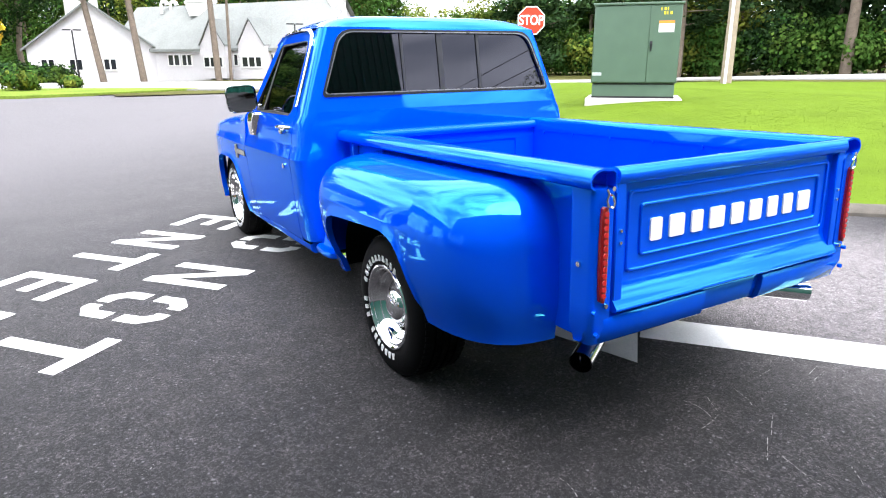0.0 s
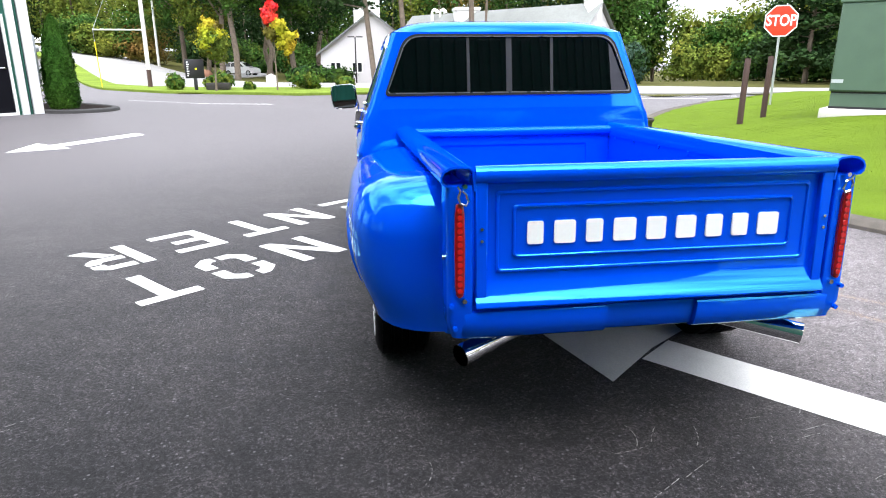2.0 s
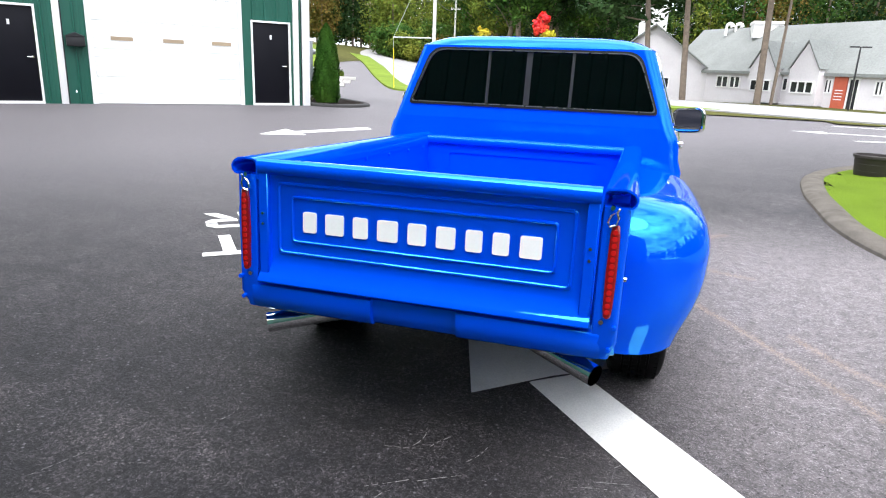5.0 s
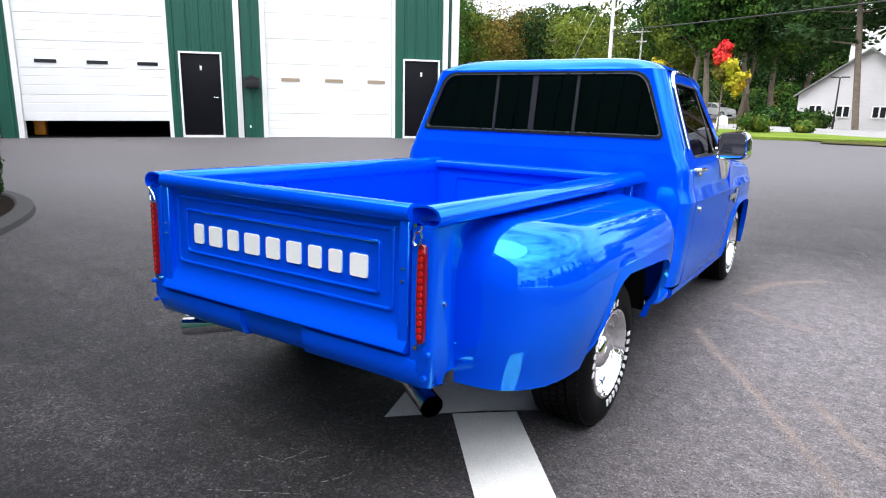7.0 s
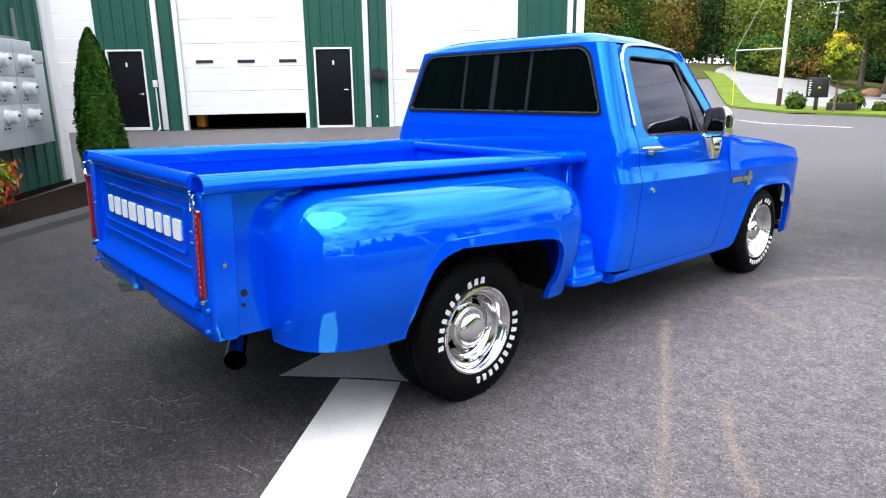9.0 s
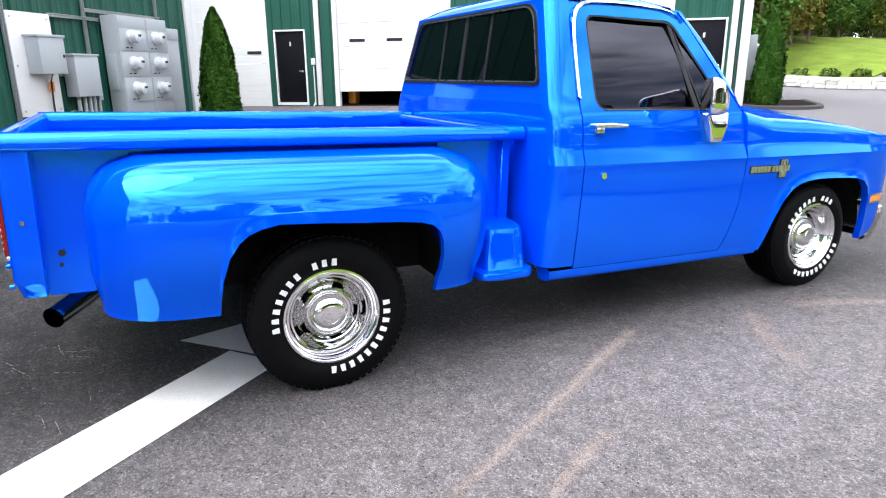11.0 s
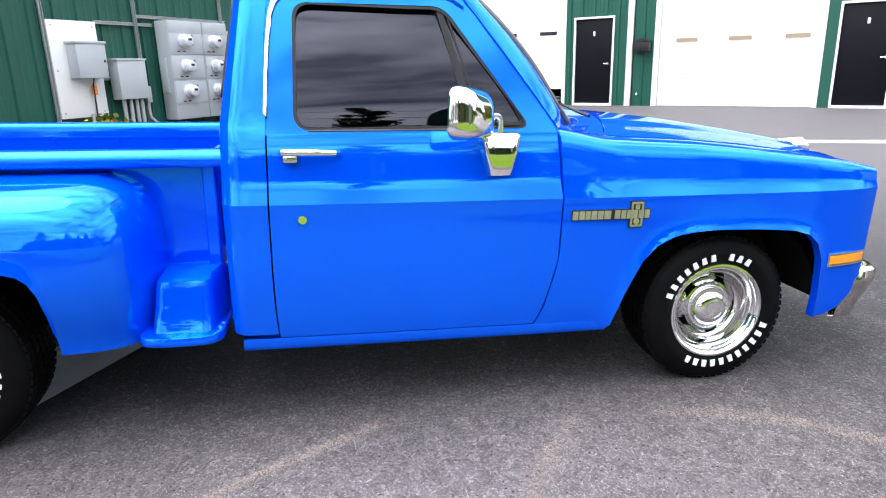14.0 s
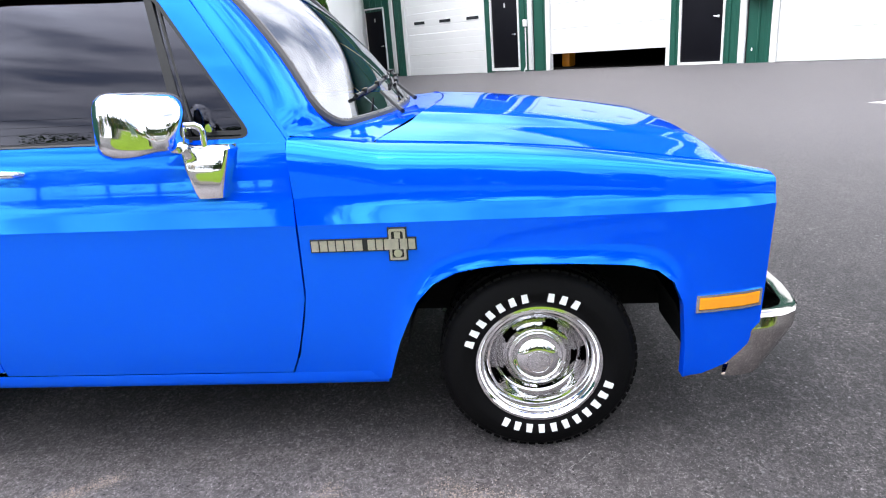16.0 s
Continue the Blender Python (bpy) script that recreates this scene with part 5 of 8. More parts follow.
def front_fender(sx):
    bm = bmesh.new()
    ys = [2.208, 2.258, 2.307, 2.357, 2.406, 2.46, 2.47, 2.485, 2.50, 2.52, 2.54, 2.56, 2.585, 2.61, 2.64, 2.68, 2.72, 2.76, 2.80, 2.85, 2.92, 3.0, 3.08, 3.15, 3.20, 3.24,
          3.27, 3.295, 3.32, 3.34, 3.352, 3.362, 3.37, 3.376, 3.40, 3.44, 3.48, 3.52, 3.56, 3.59, 3.61, 3.62]
    cols = []
    for y in ys:
        zt = float(np.interp(y, SEAM_Y, SEAM_Z))
        zb = front_arch(y)
        if y > 3.44:
            zb = float(np.interp(y, (3.44, 3.52, 3.62), (0.340, 0.37, 0.46)))
        low = [zb + (0.80 - zb) * t for t in (0, 0.02, 0.06, 0.14, 0.25, 0.4, 0.55, 0.72, 0.88, 1)]
        high = [0.84, 0.868, 0.885] + [0.885 + (zt - 0.885) * t for t in (0.06, 0.12, 0.22, 0.30, 0.36, 0.43, 0.50, 0.58, 0.65, 0.71, 0.76, 0.81, 0.85, 0.89, 0.92, 0.945, 0.97, 0.985, 1)]
        zs = low + high
        cols.append([(sx * fender_x(yy, z), yy, z) for z in zs for yy in ((max(y, gap_f(z) + 0.003) if y < 2.45 else y),)])
    # first column follows the door gap
    cols[0] = [(sx * fender_x(gap_f(p[2]) + 0.003, p[2]), gap_f(p[2]) + 0.003, p[2]) for p in cols[0]]
    for k in range(1, 5):
        t = k / 5
        cols[k] = [(sx * fender_x(y2, p[2]), y2, p[2]) for p in cols[k] for y2 in ((gap_f(p[2]) + 0.003) * (1 - t) + 2.455 * t,)]
    quads(bm, cols)
    edge = [e for e in bm.edges if e.is_boundary]
    r = bmesh.ops.extrude_edge_only(bm, edges=edge)
    for v in [g for g in r["geom"] if isinstance(g, bmesh.types.BMVert)]:
        v.co.x -= sx * 0.04
        v.co.z -= 0.006 if v.co.z > 0.95 else 0
    f = crease(part("front_fender", bm, BLUE, truck))
    # amber side marker
    bm = bmesh.new()
    rows = []
    for y in (3.405, 3.45, 3.50, 3.55, 3.60):
        rows.append([(sx * (fender_x(y, 0.6) + d), y, z) for z, d in ((0.572, 0.0), (0.574, 0.008), (0.608, 0.008), (0.610, 0.0))])
    vs = quads(bm, rows)
    cap(bm, vs[0]); cap(bm, vs[-1])
    mk = part("side_marker", bm, AMBER, f, "amber side marker lamp")
    bm = bmesh.new()
    for z0, z1 in ((0.563, 0.571), (0.611, 0.619)):
        rows = [[(sx * (fender_x(y, 0.6) + d), y, z) for z, d in ((z0, 0.0), (z0, 0.006), (z1, 0.006), (z1, 0.0))] for y in (3.395, 3.45, 3.50, 3.55, 3.608)]
        quads(bm, rows)
    for y0, y1 in ((3.395, 3.404), (3.601, 3.608)):
        box(bm, *sorted((sx * (fender_x(y0, 0.6) - 0.004), sx * (fender_x(y0, 0.6) + 0.006))), y0, y1, 0.563, 0.619)
    part("marker_bezel", bm, CHROME, mk)
    # badge: a lettered strip kept as plain bars on a dark backing, with a plaque across it
    X = lambda y, z, d: (sx * (fender_x(y, z) + d), y, z)
    y = 2.262
    for w in (0.021, 0.021, 0.019, 0.021, 0.021, 0.026, 0.008, 0.021, 0.019, 0.017, 0.021, 0.021, 0.019):
        if w > 0.015:
            bm = bmesh.new()
            plate(bm, [(y, 0.804), (y, 0.836), (y + w, 0.836), (y + w, 0.804)], 0.0, 0.008, X)
            part("badge_bar", bm, BADGE, f)
        y += w + 0.004
    bm = bmesh.new()
    plate(bm, [(2.258, 0.800), (2.258, 0.840), (2.40, 0.840), (2.50, 0.840), (y, 0.840), (y, 0.800), (2.50, 0.800), (2.40, 0.800)], 0.0, 0.004, X)
    part("badge_backing", bm, SIGN_BLACK, f)
    bm = bmesh.new()
    plate(bm, [(2.486, 0.768), (2.486, 0.871), (2.542, 0.871), (2.542, 0.768)], 0.0, 0.005, X)
    part("badge_backing", bm, SIGN_BLACK, f)
    bm = bmesh.new()
    ring(bm, rounded([(2.490, 0.772), (2.490, 0.867), (2.538, 0.867), (2.538, 0.772)], 0.005), rounded([(2.497, 0.779), (2.497, 0.860), (2.531, 0.860), (2.531, 0.779)], 0.005), 0.0, 0.010, X)
    plate(bm, [(2.506, 0.838), (2.506, 0.857), (2.523, 0.857), (2.523, 0.838)], 0.0, 0.009, X)
    disc(bm, X(2.514, 0.792, 0.006), 0.013, "x", 0.008)
    part("badge_plaque", bm, BADGE, f, "pewter badge plaque")
    return f


for _s in (1, -1):
    door_side(_s)
    front_fender(_s)

# cab shell: corner posts, back panel, roof, windscreen surround
CTOP = 1.616
CAB_Z = [0.40, 0.50, 0.60, 0.72, 0.82, 0.874, 0.885, 0.905, 0.925, 0.95, 0.965, 0.985, 1.015, 1.05, 1.10, 1.135, 1.20, 1.28, 1.36, 1.44, 1.52, 1.58, CTOP]


def cab_x(z):
    return side_x(1.15, z) if z < 1.135 else green_x(z) - 0.002


def cab_y(z):
    return 1.022 if z < 1.15 else 1.022 + (z - 1.15) * 0.135


CR = 0.072
bm = bmesh.new()
for sx in (1, -1):
    rows = []
    for z in CAB_Z:
        x, y = cab_x(z), cab_y(z)
        gb = gap_b(z) - 0.003 if z < 1.14 else 1.182 + 0.02 * smoothstep(1.45, 1.6, z)
        r = [(sx * (x - 0.03), gb, z), (sx * x, gb, z), (sx * x, (gb + y + CR) / 2, z)]
        for k in range(9):
            a = math.pi / 2 * k / 8
            r.append((sx * (x - CR + CR * math.cos(a)), y + CR - CR * math.sin(a), z))
        rows.append(r)
    quads(bm, rows)
low = [[((cab_x(z) - CR) * t, cab_y(z), z) for t in (-1, -0.5, 0, 0.5, 1)] for z in CAB_Z if z <= 1.10] + [[((cab_x(1.15) - CR) * t, cab_y(1.15), 1.15) for t in (-1, -0.5, 0, 0.5, 1)]]
quads(bm, low)
bx0, bx1 = cab_x(1.15) - CR, cab_x(CTOP) - CR
BWIN = [(-0.812, 1.230), (-0.672, 1.604), (0.672, 1.604), (0.812, 1.230)]
bplace = lambda x, z, d: (x, cab_y(z) + d, z)
b_outer = rounded([(-bx0, 1.15), (-bx1, CTOP), (bx1, CTOP), (bx0, 1.15)], 0.002)
b_inner = rounded(BWIN, [0.035, 0.09, 0.09, 0.035])
ring(bm, b_outer, b_inner, 0.0, 0.03, bplace)
# swage line at the rail
cab = crease(part("cab", bm, BLUE, truck))

bm = bmesh.new()
rows = []
RB = cab_y(CTOP)
RY = [RB + d for d in (0.0, 0.004, 0.012, 0.024, 0.040, 0.060)] + [1.16, 1.20, 1.26, 1.34, 1.44, 1.54, 1.64, 1.74, 1.82, 1.87, 1.91, 1.935]
for y in RY:
    q = (y - RB) / (1.935 - RB)
    hw = cab_x(CTOP) + 0.004 - 0.105 * smoothstep(1.82, 1.935, y)
    if y < RB + CR:
        hw -= CR - math.sqrt(max(0, CR ** 2 - (RB + CR - y) ** 2))
    z0 = CTOP + 0.0005 - 0.014 * smoothstep(1.78, 1.935, y)
    rise = 0.078 * (1 - (1 - min(1, q / 0.26)) ** 2.6) - 0.052 * smoothstep(0.55, 1.0, q)
    rows.append([(hw * u, y, z0 + rise * (1 - abs(u) ** 7)) for u in (-1, -0.992, -0.98, -0.96, -0.93, -0.89, -0.83, -0.75, -0.6, -0.4, -0.2, 0, 0.2, 0.4, 0.6, 0.75, 0.83, 0.89, 0.93, 0.96, 0.98, 0.992, 1)])
quads(bm, rows)
part("roof", bm, BLUE, cab)

# back window: gasket, bright moulding, sliding panes
bm = bmesh.new()
w1 = rounded([(-0.797, 1.244), (-0.660, 1.592), (0.660, 1.592), (0.797, 1.244)], [0.03, 0.085, 0.085, 0.03])
w2 = rounded([(-0.789, 1.250), (-0.655, 1.587), (0.655, 1.587), (0.789, 1.250)], [0.03, 0.085, 0.085, 0.03])
ring(bm, b_inner, w1, -0.008, 0.03, bplace)
gk = part("back_window_gasket", bm, TRIMBLACK, cab, "black rubber window gasket")
part("moulding", ring(bmesh.new(), w1, w2, -0.010, 0.01, bplace), DULLSTEEL, gk, "bright back window moulding")
bm = bmesh.new()
plate(bm, [tuple(p) for p in w2], 0.010, 0.014, bplace)
part("back_window", bm, TINT, cab, "dark tinted sliding back window")
for x in (-0.275, -0.012, 0.268):
    bm = bmesh.new()
    hw_ = 0.018 if abs(x) < 0.1 else 0.009
    plate(bm, [(x - hw_, 1.252), (x - hw_, 1.585), (x + hw_, 1.585), (x + hw_, 1.252)], 0.003, 0.012, bplace)
    part("slider_bar", bm, SIGN_BLACK, cab)

# windscreen pillars, glass, gasket
WS_B = lambda s: (0.775 * s, 2.455 - 0.165 * abs(s) ** 2.2, 1.134)
WS_T = lambda s: (0.650 * s, 1.985 - 0.052 * abs(s) ** 2.0, 1.606 + 0.008 * (1 - abs(s)))


def ws(s, t):
    a, b = Vector(WS_B(s)), Vector(WS_T(s))
    p = a.lerp(b, t)
    p.y += 0.035 * math.sin(math.pi * t) * (1 - 0.3 * abs(s))
    p.z += 0.018 * math.sin(math.pi * t)
    return p


bm = bmesh.new()
WR = 0.105                               # rounded lower and upper corners of the screen


def ws_half(t):
    d = max(0.0, WR - 0.64 * t, (WR - 0.64 * (1 - t)) * 0.8)
    return 1 - (WR - math.sqrt(max(0.0, WR ** 2 - d ** 2))) / 0.775


TS = [0, 0.003, 0.01, 0.022, 0.04, 0.065, 0.10, 0.164, 0.25, 0.35, 0.45, 0.55, 0.65, 0.75, 0.84, 0.90, 0.94, 0.97, 0.99, 1.0]
quads(bm, [[ws(ws_half(t) * (-1 + i / 10), t) for i in range(21)] for t in TS])
part("windscreen", bm, CLEAR, cab, "clear curved windscreen")
bm = bmesh.new()
_w = ws_half(0)
line = [ws(_w * (-1 + i / 10), 0) for i in range(21)] + [ws(ws_half(t), t) for t in TS[1:-1]] + [ws(ws_half(1) * (1 - i / 10), 1) for i in range(21)] + [ws(-ws_half(t), t) for t in TS[-2:0:-1]]
tube(bm, line + [line[0]], 0.017, 8)
part("windscreen_gasket", bm, GASKET, cab, "black windscreen gasket")
bm = bmesh.new()
tube(bm, [p + Vector((0, 0.007, 0.012)) for p in line + [line[0]]], 0.0055, 6)
part("windscreen_moulding", bm, DULLSTEEL, cab)
for sx in (1, -1):
    bm = bmesh.new()
    rows = []
    for t in TS:
        bulge = smoothstep(0.0, 0.12, t)
        z = 1.134 + (1.598 - 1.134) * t
        ye = 2.212 + (1.872 - 2.212) * t + 0.006 * math.sin(math.pi * t)
        o = Vector((sx * (green_x(z) - 0.001), ye, z))
        w = ws(sx * ws_half(t), t)
        mid = o.lerp(w, 0.5) + Vector((sx * 0.022, 0.016, 0.006)) * bulge
        q1, q2 = o.lerp(w, 0.25) + Vector((sx * 0.017, 0.010, 0.004)) * bulge, o.lerp(w, 0.75) + Vector((sx * 0.015, 0.012, 0.004)) * bulge
        rows.append([o - Vector((sx * 0.03, 0, 0)), o, q1, mid, q2, w])
    quads(bm, rows)
    part("windscreen_pillar", bm, BLUE, cab)
# bright drip moulding over the doors
for sx in (1, -1):
    bm = bmesh.new()
    pts = [(1.181, 1.180), (1.188, 1.32), (1.197, 1.44), (1.206, 1.51), (1.218, 1.548), (1.240, 1.582), (1.275, 1.603), (1.32, 1.613), (1.45, 1.619), (1.62, 1.617), (1.74, 1.609), (1.80, 1.597), (1.84, 1.580), (1.878, 1.556)]
    rows = []
    for y, z in pts:
        x = green_x(min(z, 1.612)) + 0.004
        c, d = Vector((y, z)), 0.0065
        rows.append([(sx * (x - 0.004), y - d, z + d), (sx * (x + 0.003), y - d * 0.9, z + d), (sx * (x + 0.012), y + d * 0.6, z - d * 0.6), (sx * (x + 0.010), y + d, z - d), (sx * x, y + d, z - d)])
    vs = quads(bm, rows, close=True)
    cap(bm, vs[0]); cap(bm, vs[-1])
    part("drip_moulding", bm, CHROME, cab, "chrome drip moulding")

# rocker panels
for sx in (1, -1):
    bm = bmesh.new()
    rows = []
    for y in (1.06, 1.10, 1.205, 1.5, 1.8, 2.10, 2.2, 2.45):
        x = side_x(y, 0.40)
        rows.append([(sx * (x - 0.004), y, 0.383), (sx * (x - 0.005), y, 0.352), (sx * (x - 0.012), y, 0.338), (sx * (x - 0.03), y, 0.328), (sx * (x - 0.10), y, 0.324), (sx * (x - 0.12), y, 0.43)])
    vs = quads(bm, rows)
    cap(bm, vs[0]); cap(bm, vs[-1])
    part("rocker_panel", bm, BLUE, truck)

# hood and cowl
HREAR = lambda s: 2.62 - 0.175 * abs(s) ** 2.0
bm = bmesh.new()
rows = []
for j in range(19):
    t = j / 18
    r = []
    for i in range(33):
        s = -1 + i / 16
        y = HREAR(s) + (3.60 - HREAR(s)) * t
        zs = float(np.interp(y, SEAM_Y, SEAM_Z))
        crown = 0.050 * (1 - abs(s) ** 2.6) + 0.012 * (1 - smoothstep(0.60, 0.72, abs(s)))
        nose = 0.05 * smoothstep(0.86, 1.0, t) ** 2
        r.append((0.800 * s, y, zs + crown * (1 - 0.25 * t) - nose + 0.002))
    rows.append(r)
quads(bm, rows)
edge = [e for e in bm.edges if e.is_boundary]
r = bmesh.ops.extrude_edge_only(bm, edges=edge)
for v in [g for g in r["geom"] if isinstance(g, bmesh.types.BMVert)]:
    v.co.z -= 0.03
part("hood", bm, BLUE, truck)
bm = bmesh.new()
back_edge, front_edge = [], []
for k in range(5):
    t = k / 4
    back_edge.append(Vector((0.918, 2.213, 1.131)).lerp(ws(1, 0), t) + Vector((0, 0.0, 0.004 * math.sin(math.pi * t))))
    y = 2.214 + t * (HREAR(1.0) - 0.006 - 2.214)
    front_edge.append(Vector((float(np.interp(y, SEAMX_Y, SEAMX_X)) + 0.002, y, float(np.interp(y, SEAM_Y, SEAM_Z)) + 0.001)))
for i in range(1, 13):
    u = 1 - i / 12
    back_edge.append(ws(u, 0.0))
    y = HREAR(u) - 0.006
    front_edge.append(Vector((0.80 * u, y, float(np.interp(y, SEAM_Y, SEAM_Z)) + 0.062 * (1 - u ** 2.6))))
for sx in (1, -1):
    quads(bm, [[Vector((sx * q.x, q.y, q.z)) for q in (a.lerp(b, t) - Vector((0, 0, 0.008 * math.sin(math.pi * t) * min(1, i / 4))) for t in (0, 0.2, 0.4, 0.6, 0.8, 1))] for i, (a, b) in enumerate(zip(back_edge, front_edge))])
part("cowl", bm, BLUE, truck)
for x0, x1 in ((0.50, 0.16), (-0.02, -0.42)):
    bm = bmesh.new()
    tube(bm, [(x0, 2.50, 1.150), (x0 - 0.06, 2.47, 1.165), (x0 - 0.17, 2.405, 1.205)], [0.009, 0.007, 0.006], 6)
    wiper = part("wiper", bm, TRIMBLACK, truck, "black wiper arm")
    bm = bmesh.new()
    a, b = ws((x0 + 0.10) / 0.775, 0.10), ws((x1 - 0.12) / 0.775, 0.14)
    pts = [ws((x0 + 0.05 + (x1 - x0 - 0.15) * k / 6) / 0.775, 0.12 + 0.012 * k) + Vector((0, 0.012, 0.012)) for k in range(7)]
    tube(bm, pts, 0.007, 6)
    for k in (1, 3, 5):
        box(bm, pts[k].x - 0.02, pts[k].x + 0.02, pts[k].y - 0.008, pts[k].y + 0.01, pts[k].z - 0.004, pts[k].z + 0.014, 0.003, 1)
    part("wiper_blade", bm, TRIMBLACK, wiper)

# front end
bm = bmesh.new()
box(bm, -0.80, 0.80, 3.50, 3.585, 0.55, 0.93, 0.02)
part("grille_panel", bm, SIGN_BLACK, truck, "dark grille panel")
bm = bmesh.new()
o = rounded([(-0.818, 0.56), (-0.818, 0.925), (0.818, 0.925), (0.818, 0.56)], 0.03)
i_ = rounded([(-0.775, 0.60), (-0.775, 0.895), (0.775, 0.895), (0.775, 0.60)], 0.03)
ring(bm, o, i_, 3.57, 3.618, lambda a, b, d: (a, d, b))
part("grille_surround", bm, CHROME, truck, "chrome grille surround")
bm = bmesh.new()
path = [(0.872, 3.525), (0.874, 3.56), (0.870, 3.61), (0.857, 3.66), (0.825, 3.71), (0.765, 3.745), (0.6, 3.775), (0.3, 3.79), (0, 3.795)]
path = path + [(-x, y) for x, y in path[-2::-1]]
rows = []
for k, (x, y) in enumerate(path):
    a, b = path[max(0, k - 1)], path[min(len(path) - 1, k + 1)]
    d = Vector((b[0] - a[0], b[1] - a[1])).normalized()
    nrm = Vector((-d.y, d.x)) * -1
    if nrm.y < 0 and abs(x) < 0.8:
        nrm = -nrm
    if abs(x) >= 0.8 and nrm.x * x < 0:
        nrm = -nrm
    q = lambda z: smoothstep(0.50, 0.30, z) * 0.9 + (0.1 if z < 0.5 else 0)
    rows.append([(x + nrm.x * o, (y - 3.525) * (1 - 0.32 * q(z)) + 3.565 - 0.036 * q(z) + nrm.y * o, z) for o, z in ((-0.05, 0.516), (-0.014, 0.518), (0.0, 0.510), (0.010, 0.482), (0.013, 0.470), (0.012, 0.458), (0.012, 0.40), (0.010, 0.345), (0.004, 0.312), (-0.018, 0.300), (-0.03, 0.300), (-0.026, 0.34))])
quads(bm, rows)
part("front_bumper", bm, BUMPERCHROME, truck, "chrome front bumper")

# dark inner body, floor, frame
bm = bmesh.new()
box(bm, -0.88, 0.88, 1.10, 2.20, 0.40, 0.55)
box(bm, -0.60, 0.60, 2.25, 3.50, 0.45, 0.95)
box(bm, -0.84, 0.84, 2.20, 2.44, 0.42, 1.05)
box(bm, -0.80, 0.80, 3.42, 3.52, 0.45, 0.92)
for sx in (1, -1):
    box(bm, *sorted((sx * 0.78, sx * 0.82)), 2.46, 3.40, 0.80, 0.92)
part("inner_body", bm, UNDER, truck)
for sx in (1, -1):
    bm = bmesh.new()
    box(bm, sx * 0.42 - 0.035, sx * 0.42 + 0.035, -0.95, 3.45, 0.40, 0.52, 0.01, 1)
    part("frame_rail", bm, UNDER, truck)
bm = bmesh.new()
tube(bm, [(-0.62, -0.01, 0.335), (-0.12, -0.01, 0.335), (0.12, -0.01, 0.335), (0.62, -0.01, 0.335)], [0.045, 0.05, 0.05, 0.045], 12)
bmesh.ops.create_uvsphere(bm, u_segments=14, v_segments=10, radius=0.13, matrix=Matrix.Translation((0, 0.0, 0.335)))
part("rear_axle", bm, RUSTY, truck, "dull brown rear axle")
for y in (-0.45, 0.42):
    bm = bmesh.new()
    box(bm, -0.60, 0.60, y - 0.04, y + 0.04, 0.52, 0.57, 0.008, 1)
    part("cross_member", bm, RUSTY, truck)

# interior
bm = bmesh.new()
box(bm, -0.66, 0.66, 1.22, 1.72, 0.62, 0.86, 0.06, 3)
box(bm, -0.66, 0.66, 1.13, 1.30, 0.80, 1.26, 0.06, 3)
part("bench_seat", bm, DARKINT, truck, "dark bench seat")
bm = bmesh.new()
box(bm, -0.78, 0.78, 2.02, 2.34, 0.85, 1.13, 0.05, 3)
part("dashboard", bm, DARKINT, truck, "dark dashboard")
bm = bmesh.new()
m = Matrix.Translation((-0.36, 1.86, 1.10)) @ Matrix.Rotation(radians(-58), 4, "X")
circle = [m @ Vector((0.19 * math.cos(a), 0.19 * math.sin(a), 0)) for a in (2 * math.pi * k / 28 for k in range(29))]
tube(bm, circle, 0.014, 8, caps=False)
for a in (0, math.pi, 1.5 * math.pi):
    tube(bm, [m @ Vector((0, 0, -0.01)), m @ Vector((0.19 * math.cos(a), 0.19 * math.sin(a), 0))], 0.012, 6)
tube(bm, [m @ Vector((0, 0, 0.0)), m @ Vector((0, 0, -0.30))], 0.03, 8)
part("steering_wheel", bm, SIGN_BLACK, truck, "black steering wheel")

